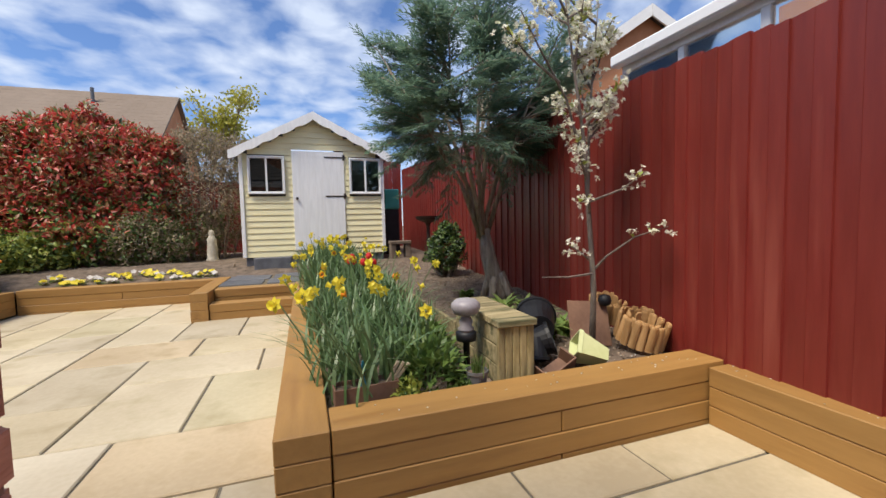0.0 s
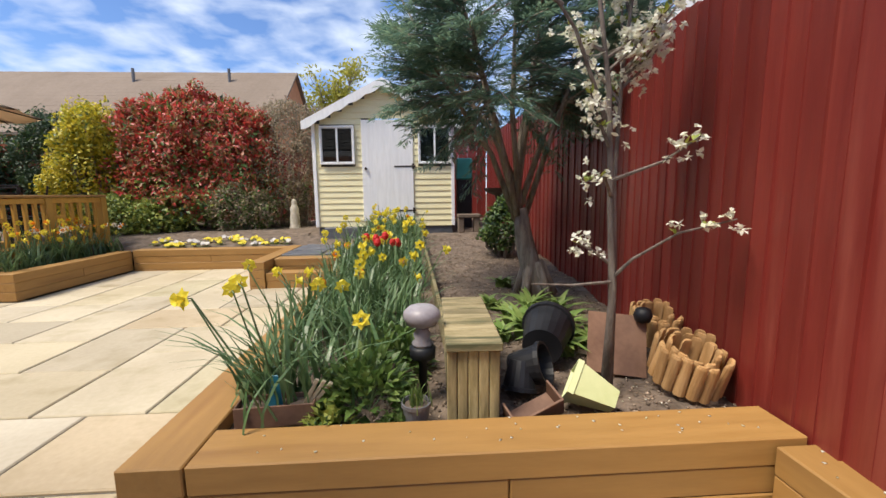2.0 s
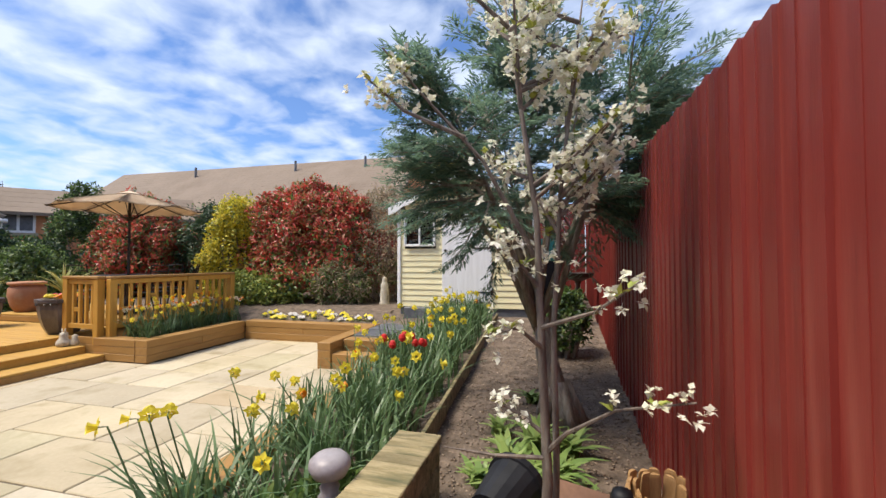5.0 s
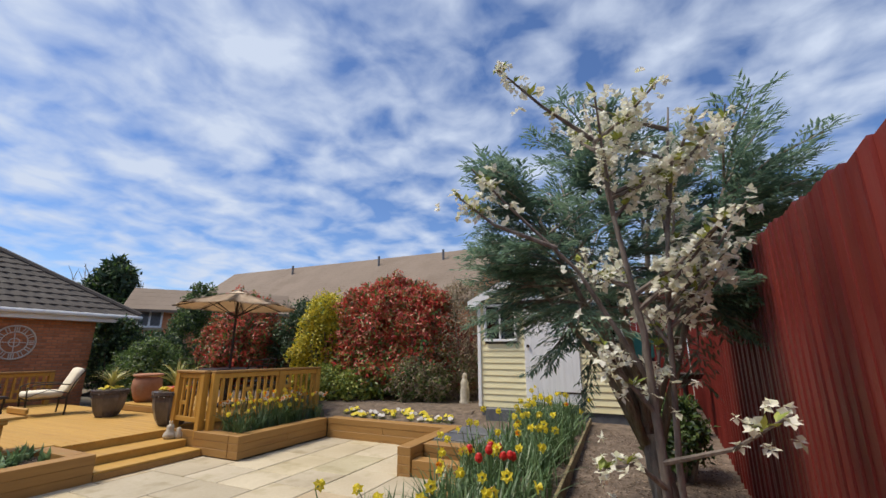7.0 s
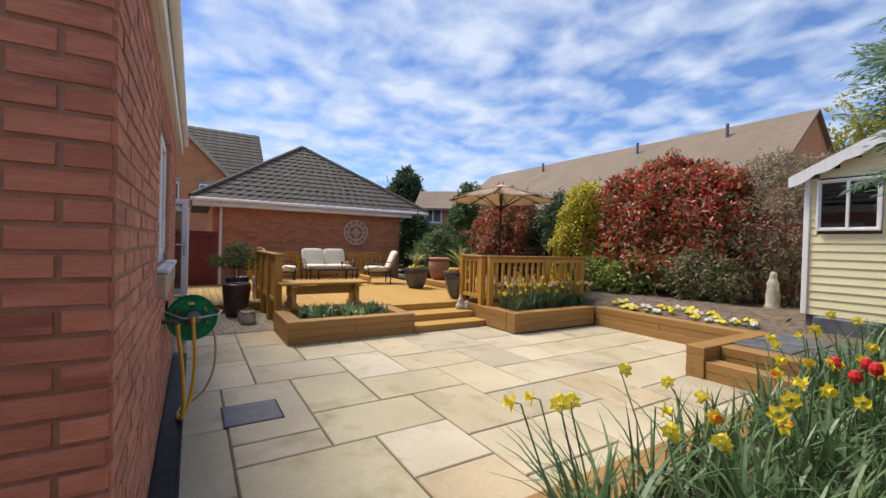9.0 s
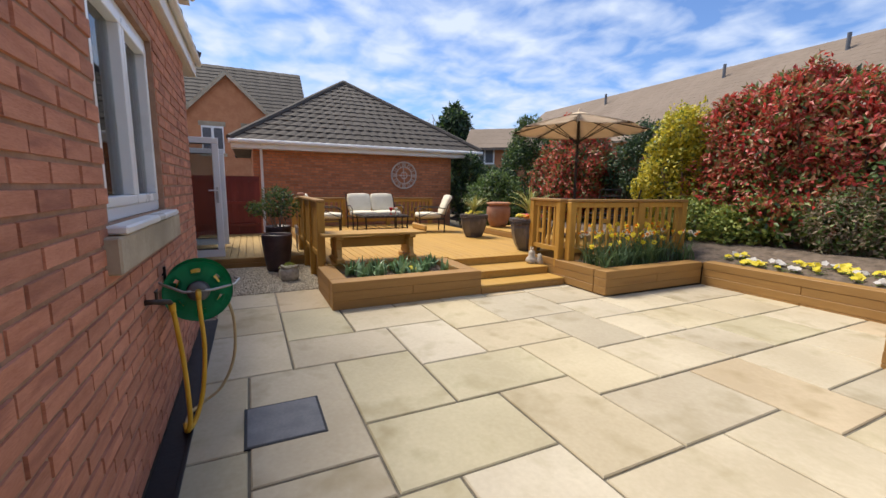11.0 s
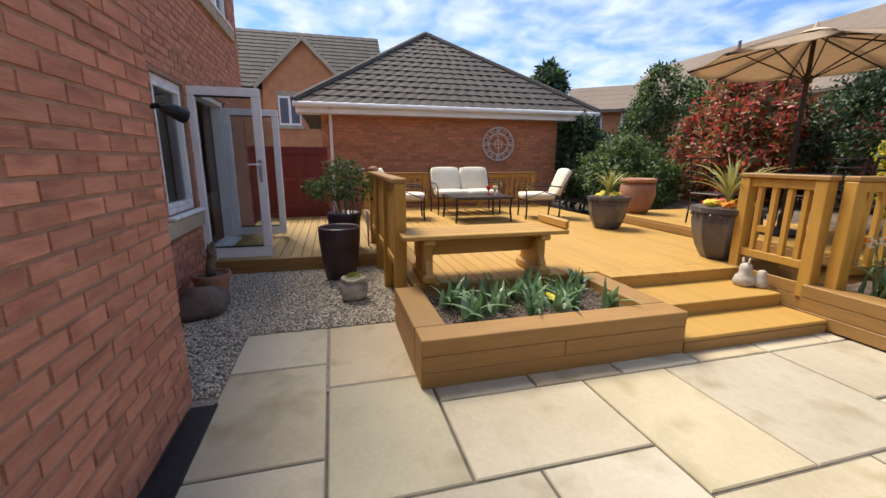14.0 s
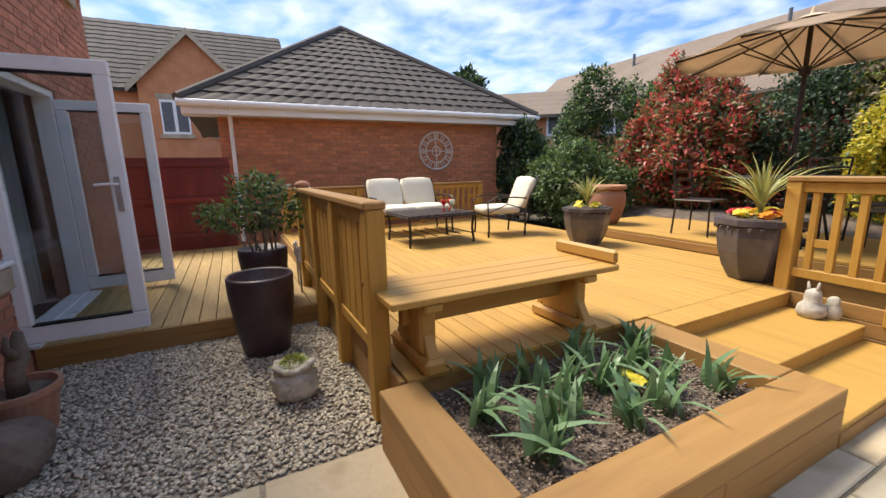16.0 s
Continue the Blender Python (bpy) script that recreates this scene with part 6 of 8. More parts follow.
shrub("grey_bush", "small grey-green bush at the hedge foot", "bush",
      [(-2.45, 8.95, 0.85, 0.5, 0.4, 0.5), (-2.08, 9.05, 0.8, 0.36, 0.35, 0.42)],
      [(4560, 0.065, 0.029, "leaf_brown", 0.3, 3, 0.5), (3040, 0.065, 0.032, "leaf_green", 0.3, 3, 0.5)], (-2.3, 9.0, 0.45))
shrub("dark_hedge", "tall dark green conifer hedge behind the parasol", "hedge",
      [(-6.5, 10.2, 1.6, 0.9, 0.7, 1.25), (-5.9, 10.2, 1.5, 0.7, 0.7, 1.2), (-7.2, 10.4, 1.6, 0.7, 0.7, 1.3)],
      [(17100, 0.091, 0.043, "leaf_dark", 0.3, 4, 0.5), (1710, 0.078, 0.043, "leaf_green", 1.2, 4, 0.2)], (-6.5, 10.2, 0.4))
shrub("photinia_bush", "tall photinia bush with dark red leaves behind the deck", "bush",
      [(-8.6, 9.7, 1.7, 0.95, 0.8, 1.4), (-9.0, 9.5, 1.1, 0.9, 0.8, 0.9), (-8.2, 9.6, 1.3, 0.8, 0.8, 1.1)],
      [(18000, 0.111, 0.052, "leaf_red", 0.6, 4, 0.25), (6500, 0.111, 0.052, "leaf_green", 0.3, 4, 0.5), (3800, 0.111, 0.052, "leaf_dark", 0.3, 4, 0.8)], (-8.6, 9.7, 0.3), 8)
shrub("laurel_bush", "rounded mid-green evergreen bush beside the garage", "bush",
      [(-9.6, 7.9, 0.95, 0.9, 0.7, 0.75), (-10.3, 8.0, 0.9, 0.7, 0.6, 0.75), (-9.1, 8.1, 0.8, 0.5, 0.5, 0.6)],
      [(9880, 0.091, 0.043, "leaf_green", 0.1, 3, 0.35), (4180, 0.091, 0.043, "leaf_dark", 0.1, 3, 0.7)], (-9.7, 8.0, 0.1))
shrub("ivy_bush", "ivy and dark climber round the garage corner", "climber",
      [(-11.6, 8.0, 1.3, 0.45, 0.5, 1.1), (-12.2, 8.4, 1.2, 0.6, 0.6, 1.2), (-11.0, 8.9, 1.0, 0.7, 0.6, 0.9)],
      [(7980, 0.091, 0.065, "leaf_dark", 0.1, 4, 0.4), (2850, 0.091, 0.065, "leaf_green", 0.1, 4, 0.4)], (-11.7, 8.1, 0.1))
shrub("climber_bush", "tall grey-green climber on the far fence", "climber",
      [(-11.9, 10.2, 2.0, 0.55, 0.5, 1.4), (-11.6, 10.3, 3.1, 0.42, 0.4, 0.65), (-12.4, 10.5, 1.5, 0.7, 0.5, 1.2), (-11.0, 10.7, 1.9, 0.6, 0.5, 1.5), (-10.1, 10.8, 1.8, 0.6, 0.5, 1.5)],
      [(7980, 0.098, 0.058, "leaf_green", 0.1, 4, 0.4), (5700, 0.098, 0.058, "leaf_dark", 0.1, 4, 0.6)], (-11.6, 10.5, 0.3))
shrub("mixed_bush", "green and reddish bush in the hedge behind the parasol", "bush",
      [(-5.9, 9.9, 1.5, 0.4, 0.45, 1.2), (-6.0, 10.0, 2.35, 0.35, 0.4, 0.5)],
      [(3610, 0.091, 0.043, "leaf_brown", 0.3, 4, 0.4), (2850, 0.091, 0.043, "leaf_lime", 0.3, 4, 0.4)], (-5.9, 9.9, 0.4))
shrub("evergreen_bush", "small dark green evergreen bush by the fence", "bush",
      [(2.12, 5.75, 0.70, 0.24, 0.26, 0.26), (2.2, 5.85, 0.84, 0.19, 0.2, 0.24)],
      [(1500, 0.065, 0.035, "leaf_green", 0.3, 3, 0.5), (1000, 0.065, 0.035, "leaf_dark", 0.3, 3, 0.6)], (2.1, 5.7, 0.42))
# shrub in the small pot by the doors
shrub("potted_shrub", "small leggy evergreen shrub growing in the pot", "shrub",
      [(-7.60, 1.97, 1.05, 0.26, 0.26, 0.26), (-7.42, 1.80, 0.95, 0.18, 0.18, 0.14), (-7.80, 1.62, 0.92, 0.20, 0.16, 0.12), (-7.62, 2.12, 0.98, 0.2, 0.2, 0.2)],
      [(900, 0.075, 0.026, "leaf_green", 0.5, 3, 0.9), (450, 0.075, 0.03, "leaf_dark", 0.5, 3, 0.9)], (-7.62, 1.95, 0.62), 9, 0.012)


# ---------- conifer by the fence ----------
def conifer():
    t = thing("conifer_tree", "multi-stemmed conifer with feathery blue-green foliage", "tree")
    rg = random.Random(11)
    bm = bmesh.new()
    tube(bm, [(2.06, 3.93, 0.33), (2.02, 3.92, 0.48), (1.97, 3.93, 0.62), (1.93, 3.95, 0.80), (1.90, 3.97, 1.05)], [0.12, 0.088, 0.08, 0.072, 0.05], 12)
    for a in range(5):
        q = a * 1.3
        tube(bm, [(2.0 + 0.04 * math.cos(q), 3.93 + 0.04 * math.sin(q), 0.62), (2.02 + 0.16 * math.cos(q), 3.93 + 0.16 * math.sin(q), 0.36)], [0.05, 0.03], 6)
    part("trunk", bm, M["bark"], t, "grey gnarled trunk", True)
    ends = []
    limbs = ((1.10, 3.8, 2.25), (1.45, 4.25, 2.7), (1.75, 3.7, 2.9), (2.1, 4.1, 2.85), (2.45, 3.8, 2.5), (1.35, 3.5, 2.45), (2.2, 4.6, 2.5), (1.6, 4.6, 2.3), (2.6, 4.2, 2.65), (1.05, 4.1, 2.5))
    for k, e in enumerate(limbs):
        s = (1.90 + rg.uniform(-0.05, 0.05), 3.97 + rg.uniform(-0.05, 0.05), 0.9 + 0.02 * k)
        m1 = (s[0] + (e[0] - s[0]) * 0.35 + rg.uniform(-0.05, 0.05), s[1] + (e[1] - s[1]) * 0.3, s[2] + (e[2] - s[2]) * 0.42)
        m2 = (s[0] + (e[0] - s[0]) * 0.7, s[1] + (e[1] - s[1]) * 0.7 + rg.uniform(-0.05, 0.05), s[2] + (e[2] - s[2]) * 0.75)
        b = bmesh.new()
        tube(b, [s, m1, m2, e], [0.028, 0.020, 0.013, 0.005], 8)
        part("limb", b, M["bark"], t, "", True)
        for f in np.linspace(0.35, 1.0, 9):
            p = Vector(m1).lerp(Vector(m2), (f - 0.35) / 0.35) if f < 0.7 else Vector(m2).lerp(Vector(e), (f - 0.7) / 0.3)
            for _ in range(5):
                ends.append((p, Vector(e) - Vector(s)))
    # twigs that end in flat sprays
    b = bmesh.new()
    P, D, U = [], [], []
    centre = Vector((1.75, 4.0, 2.0))
    for p, way in ends:
        out = (p - centre); out.z *= 0.5
        d = (out.normalized() * 0.9 + Vector((rg.gauss(0, 0.5), rg.gauss(0, 0.5), rg.gauss(0.15, 0.35)))).normalized()
        L = rg.uniform(0.30, 0.62)
        if (p + d * L).x > 3.1 or (p + d * L).x < 0.85 or p.z < 1.80 or (p + d * L).z > 3.12 or rg.random() < 0.1:
            continue
        tip = p + d * L
        sag = Vector((0, 0, -0.10 * L))
        tube(b, [p, p + d * L * 0.55 + Vector((0, 0, 0.02)), tip + sag], [0.009, 0.006, 0.003], 5)
        side = d.cross(Vector((0, 0, 1))).normalized()
        for i in range(9):
            f = 0.2 + 0.8 * i / 8
            q = p + d * L * f + sag * f * f
            for sg in (-1, 1):
                w = (d * 0.75 + side * sg * rg.uniform(0.5, 1.0) + Vector((0, 0, rg.uniform(-0.3, 0.25)))).normalized()
                l2 = rg.uniform(0.10, 0.22) * (1.15 - 0.5 * f)
                for j in range(7):
                    g = 0.1 + 0.9 * j / 6
                    for s2 in (-1, 1):
                        P.append(q + w * l2 * g + Vector((rg.gauss(0, .006), rg.gauss(0, .006), rg.gauss(0, .006))))
                        x2 = w.cross(Vector((0, 0, 1))).normalized()
                        D.append(w * 0.9 + x2 * s2 * 0.6 + Vector((0, 0, rg.uniform(-0.25, 0.2))))
                        U.append(Vector((rg.gauss(0, 0.3), rg.gauss(0, 0.3), 1)))
    part("twigs", b, M["bark"], t)["kind"] = "stuff"
    leaf_mesh("foliage", np.array(P), np.array(D), np.array(U), 0.064, 0.0125, M["leaf_conifer"], t, 0.1)["kind"] = "stuff"
    return t


conifer()


# ---------- flowering plum ----------
def plum():
    t = thing("blossom_tree", "slender young plum tree with white blossom and fresh leaves", "tree")
    rg = random.Random(5)
    stems = [[(1.90, 2.43, 0.26), (1.93, 2.45, 0.7), (1.915, 2.47, 1.1), (1.90, 2.50, 1.6), (1.84, 2.52, 2.05), (1.78, 2.52, 2.48)],
             [(1.945, 2.47, 0.26), (1.96, 2.50, 0.75), (1.955, 2.53, 1.2), (1.985, 2.56, 1.7), (2.03, 2.57, 2.1), (2.07, 2.58, 2.42)]]
    for st in stems:
        b = bmesh.new()
        tube(b, st, [0.021, 0.0175, 0.0145, 0.011, 0.008, 0.003] if st is stems[0] else [0.015, 0.012, 0.010, 0.008, 0.006, 0.003], 9)
        part("stem", b, M["bark_b"], t, "", True)
    twigs = [[(1.925, 2.455, 0.80), (1.99, 2.41, 0.89), (2.13, 2.33, 1.005), (2.33, 2.28, 1.06)],
             [(1.92, 2.45, 0.785), (1.75, 2.45, 0.775), (1.57, 2.45, 0.785)], [(1.92, 2.46, 0.86), (1.84, 2.46, 0.92), (1.76, 2.45, 0.96)],
             [(1.915, 2.47, 1.22), (2.08, 2.38, 1.29), (2.20, 2.32, 1.39)], [(1.915, 2.47, 1.15), (1.84, 2.38, 1.23), (1.74, 2.34, 1.21)],
             [(1.90, 2.50, 1.45), (1.72, 2.42, 1.80), (1.50, 2.36, 2.05), (1.38, 2.33, 2.2)], [(1.66, 2.40, 1.88), (1.45, 2.36, 1.98), (1.30, 2.36, 2.12)]]
    for k in range(26):
        st = stems[k % 2]
        f = rg.uniform(0.5, 0.95) * (len(st) - 1)
        i = int(f)
        p = Vector(st[i]).lerp(Vector(st[i + 1]), f - i)
        a = rg.uniform(0, 2 * math.pi)
        L = rg.uniform(0.2, 0.52)
        d = Vector((math.cos(a), math.sin(a) * 0.45 + 0.1, rg.uniform(0.5, 1.2))).normalized()
        twigs.append([p, p + d * L * 0.5 + Vector((0, 0, -0.02)), p + d * L])
    PP, DD, LP, LD = [], [], [], []
    for k, tw in enumerate(twigs):
        b = bmesh.new()
        tube(b, tw, [0.010, 0.007, 0.005, 0.003][:len(tw)] if len(tw) > 3 else [0.009, 0.006, 0.003], 6)
        part("branch", b, M["bark_b"], t)
        n = 0 if k == 1 else 10 if k < 5 else 20
        for j in range(n):
            f = (0.25 if k > 6 else 0.6) + (0.75 if k > 6 else 0.4) * rg.random()
            g = f * (len(tw) - 1)
            i = min(int(g), len(tw) - 2)
            p = Vector(tw[i]).lerp(Vector(tw[i + 1]), g - i)
            if rg.random() < 0.72:
                for _ in range(rg.randint(1, 3)):
                    c = p + Vector((rg.gauss(0, 0.028), rg.gauss(0, 0.028), rg.gauss(0, 0.028)))
                    ax = Vector((rg.gauss(0, 1), rg.gauss(0, 1), rg.gauss(0.3, 1))).normalized()
                    s = ax.orthogonal().normalized()
                    for q in range(5):
                        w = Matrix.Rotation(q * 2 * math.pi / 5, 3, ax) @ s
                        PP.append(c); DD.append(w + ax * 0.35)
            else:
                for _ in range(3):
                    LP.append(p); LD.append(Vector((rg.gauss(0, 1), rg.gauss(0, 1), 0.8)))
    z = np.tile(np.array([0, 0, 1.0]), (len(PP), 1)) + np.random.normal(0, 0.3, (len(PP), 3))
    leaf_mesh("blossom", np.array(PP), np.array(DD), z, 0.024, 0.022, M["petal_white"], t, 0.1)["label"] = "clusters of white blossom"
    z = np.tile(np.array([0, 0, 1.0]), (len(LP), 1)) + np.random.normal(0, 0.3, (len(LP), 3))
    leaf_mesh("leaves", np.array(LP), np.array(LD), z, 0.045, 0.018, M["leaf_lime"], t, 0.2)["label"] = "fresh light green leaves"


plum()


# ---------- bulbs and small plants ----------
def blade(verts, faces, base, way, h, w, bend, seg=5, tilt=0.0):
    """One strap leaf, curving over."""
    i0 = len(verts)
    side = Vector((-way.y, way.x, 0)).normalized()
    side = (side * math.cos(tilt) + Vector((0, 0, math.sin(tilt)))).normalized() if tilt else side
    for k in range(seg + 1):
        f = k / seg
        p = base + Vector((way.x, way.y, 0)) * (bend * h * f ** 2.0) + Vector((0, 0, h * (f - 0.35 * bend * f ** 3)))
        ww = w * (1 - f ** 3) * (0.75 + 0.25 * math.sin(f * math.pi))
        verts += [tuple(p - side * ww / 2), tuple(p + side * ww / 2)]
    for k in range(seg):
        a = i0 + 2 * k
        faces.append((a, a + 1, a + 3, a + 2))


def daffodil_flower(rg, mat_name, trumpet, head, way, stem_from):
    """Stem, six petals and a frilled trumpet in two meshes."""
    bm = bmesh.new()
    up = way.normalized()
    s = up.orthogonal().normalized()
    for q in range(6):
        a = Matrix.Rotation(q * math.pi / 3, 3, up) @ s
        b = up.cross(a)
        r = 0.043
        v = [bm.verts.new(head + p) for p in (a * 0.006, a * r * 0.55 + b * r * 0.36 + up * 0.004, a * r, a * r * 0.55 - b * r * 0.36 + up * 0.004)]
        bm.faces.new(v)
    return bm


def daffodil(rg, name, label, m, n_blades, n_flowers, h, petals="petal", cup="petal_orange", group=""):
    t = thing(name, label, "daffodils", m, group)
    v, f = [], []
    for _ in range(n_blades):
        a = rg.uniform(0, 2 * math.pi)
        blade(v, f, Vector((rg.gauss(0, 0.075), rg.gauss(0, 0.075), -0.02)), Vector((math.cos(a), math.sin(a), 0)), h * rg.uniform(0.6, 1.15), rg.uniform(0.013, 0.024), rg.uniform(0.05, 1.0))
    from_lists("leaves", v, f, M["blade"], t)
    for _ in range(n_flowers):
        a = rg.uniform(0, 2 * math.pi)
        base = Vector((rg.gauss(0, 0.04), rg.gauss(0, 0.04), 0))
        top = base + Vector((rg.gauss(0, 0.11), rg.gauss(0, 0.11), h * rg.uniform(0.85, 1.2)))
        way = Vector((math.cos(a), math.sin(a) - 0.5, rg.uniform(-0.1, 0.4))).normalized()
        head = top + way * 0.03
        b = bmesh.new()
        tube(b, [base, base.lerp(top, 0.5) + Vector((0.01, 0, 0)), top, head], [0.005, 0.004, 0.0035, 0.003], 5)
        st = part("stalk", b, M["blade"], t)
        fl = part("flower", daffodil_flower(rg, petals, cup, head, way, top), M[petals], st)
        b = bmesh.new()
        u = way.orthogonal().normalized()
        rings = []
        for rr, dd in ((0.011, 0.0), (0.015, 0.018), (0.021, 0.033)):
            rings.append([b.verts.new(head + way * dd + (Matrix.Rotation(k * math.pi / 4, 3, way) @ u) * rr * (1 + (0.12 if k % 2 and dd > 0.02 else 0))) for k in range(8)])
        for p, q in zip(rings, rings[1:]):
            for k in range(8):
                b.faces.new((p[k], p[(k + 1) % 8], q[(k + 1) % 8], q[k]))
        part("trumpet", b, M[cup], st)
    return t


rg = random.Random(21)
protos = []
for k in range(8):
    nf = (2, 1, 2, 1, 1, 2, 1, 0)[k]
    protos.append(daffodil(rg, "daffodil_clump", "clump of yellow daffodils with grey-green strap leaves" if nf else "clump of strap-leaved bulbs without flowers",
                           pose(0.5, 2.9, 0.29), rg.randint(30, 40), nf, rg.uniform(0.40, 0.52), "petal", "petal_orange" if k == 4 else "petal", "daffodils in the long bed"))
spots = []
y = 2.62
while y < 7.95:
    for x in ((0.46, 0.70, 0.95) if y > 3.0 else (0.46, 0.74)):
        spots.append((x + rg.uniform(-0.1, 0.1), y + rg.uniform(-0.1, 0.1)))
    y += 0.235
for i, (x, y) in enumerate(spots):
    m = pose(x, y, soil_height(x, y) - 0.01, 0, 0, rg.uniform(0, 360))
    k = rg.randrange(8)
    if i < 8:
        protos[i].matrix_basis = m
    else:
        copy_thing(protos[k], m)
white_protos = [daffodil(rg, "daffodil_clump", "clump of pale yellow and white daffodils in the planter", pose(-4.0, 6.0, 0.27), 26, 4, 0.40 + 0.05 * k, "petal_white" if k == 1 else "petal", "petal_orange" if k else "petal", "daffodils in the deck planter") for k in range(3)]
for i in range(20):
    m = pose(-3.94 + rg.uniform(-0.22, 0.20), 5.86 + i * 0.092 + rg.uniform(-0.08, 0.08), 0.26, 0, 0, rg.uniform(0, 360))
    if i < 3:
        white_protos[i].matrix_basis = m
    else:
        copy_thing(white_protos[i % 3], m)


def tulip(rg, name, label, m, leaves, flowers, group):
    t = thing(name, label, "tulips", m, group)
    v, f = [], []
    for _ in range(leaves):
        a = rg.uniform(0, 2 * math.pi)
        blade(v, f, Vector((rg.gauss(0, 0.03), rg.gauss(0, 0.03), -0.02)), Vector((math.cos(a), math.sin(a), 0)), rg.uniform(0.15, 0.30), rg.uniform(0.034, 0.056), rg.uniform(0.05, 0.6) if rg.random() < 0.8 else 1.1)
    from_lists("leaves", v, f, M["blade_broad"], t)
    for _ in range(flowers):
        x, y, h = rg.gauss(0, 0.05), rg.gauss(0, 0.05), rg.uniform(0.36, 0.48)
        b = bmesh.new(); tube(b, [(x, y, 0), (x + 0.01, y, h)], 0.005, 6)
        st = part("stalk", b, M["blade"], t)
        b = bmesh.new(); lathe(b, [(0.006, h), (0.026, h + 0.014), (0.030, h + 0.035), (0.020, h + 0.06), (0.012, h + 0.066)], 9, (x + 0.01, y))
        part("flower", b, M["petal_red"], st)
    return t


for x, y in ((0.78, 4.1), (0.92, 4.35), (0.7, 4.5)):
    tulip(rg, "tulip_clump", "clump of red tulips among the daffodils", pose(x, y, soil_height(x, y)), 5, 3, "red tulips")
for x, y in ((-4.62, 2.72), (-4.9, 2.62), (-4.75, 2.98), (-5.05, 3.02), (-4.6, 3.2), (-4.85, 3.3), (-5.1, 3.4), (-4.7, 3.55), (-4.95, 3.68), (-5.12, 2.78), (-4.58, 3.8), (-5.08, 3.85), (-4.88, 3.5), (-4.7, 2.85), (-4.98, 3.2), (-4.62, 3.4)):
    tulip(rg, "tulip_clump", "clump of broad-leaved tulips not yet in flower", pose(x, y, 0.22, 0, 0, rg.uniform(0, 360)), 13, 0, "tulips in the small bed")


def pansy(name, label, m, flowers, cols, group, spread=0.07):
    t = thing(name, label, "pansies", m, group)
    n = 40
    p = np.random.normal(0, spread * 0.6, (n, 3)); p[:, 2] = np.abs(p[:, 2]) * 0.4
    d = np.random.normal(0, 1, (n, 3)); d[:, 2] = np.abs(d[:, 2]) * 0.5
    leaf_mesh("leaves", p, d, np.tile([0, 0, 1.0], (n, 1)) + np.random.normal(0, 0.2, (n, 3)), 0.035, 0.016, M["leaf_green"], t)
    for _ in range(flowers):
        bm = bmesh.new()
        c = Vector((random.gauss(0, spread * 0.6), random.gauss(0, spread * 0.6), random.uniform(0.04, 0.075)))
        up = Vector((random.gauss(0, 0.4) + 0.2, random.gauss(-0.5, 0.4), 0.9)).normalized()
        s = up.orthogonal().normalized()
        ring = [bm.verts.new(c + (Matrix.Rotation(k * math.pi / 5, 3, up) @ s) * (0.042 if k % 2 == 0 else 0.031) + up * (0.004 if k % 2 else 0)) for k in range(10)]
        mid = bm.verts.new(c)
        for k in range(10):
            bm.faces.new((mid, ring[k], ring[(k + 1) % 10]))
        part("flower", bm, M[cols], t)
    return t


for i in range(26):
    x = -3.35 + i * 0.088 + random.uniform(-0.02, 0.02)
    y = 7.78 + random.uniform(-0.03, 0.26)
    pansy("pansy_plant", "bedding pansy with yellow, white and purple flowers", pose(x, y, 0.315 + 0.285 * max(0, y - 7.7)), 3 + i % 4, "petal_mixed" if i % 3 == 1 else "petal", "pansies in the border")
for k in range(7):
    a = k * 0.9
    pansy("pansy_plant", "bright orange, red or yellow bedding pansy in the dark pot", pose(-5.42 + 0.16 * math.cos(a), 5.80 + 0.16 * math.sin(a), DZ + 0.525), 9, ("petal_orange", "petal_red", "petal")[k % 3], "pansies in the pot")
for k in range(4):
    a = k * 1.6
    pansy("pansy_plant", "yellow bedding pansy in the dark pot", pose(-7.42 + 0.14 * math.cos(a), 5.85 + 0.14 * math.sin(a), DZ + 0.465), 4, "petal", "pansies in the pot")
for x, y, h in ((-5.42, 5.80, DZ + 0.53), (-7.42, 5.85, DZ + 0.47)):
    t = thing("cordyline", "yellow-green spiky cordyline growing in the dark pot", "plant", pose(x, y, h))
    for k in range(54):
        v, f = [], []
        a = rg.uniform(0, 2 * math.pi)
        blade(v, f, Vector((0, 0, 0)), Vector((math.cos(a), math.sin(a), 0)), rg.uniform(0.42, 0.66) * (1 if x > -6 else 0.78), 0.026, rg.uniform(0.05, 1.1), 5, rg.uniform(-0.6, 0.6))
        from_lists("blade", v, f, M["blade_y"], t)
pansy("pansy_plant", "single yellow bedding pansy among the tulips", pose(-4.78, 3.42, 0.24), 2, "petal", "pansies in the border", 0.03)
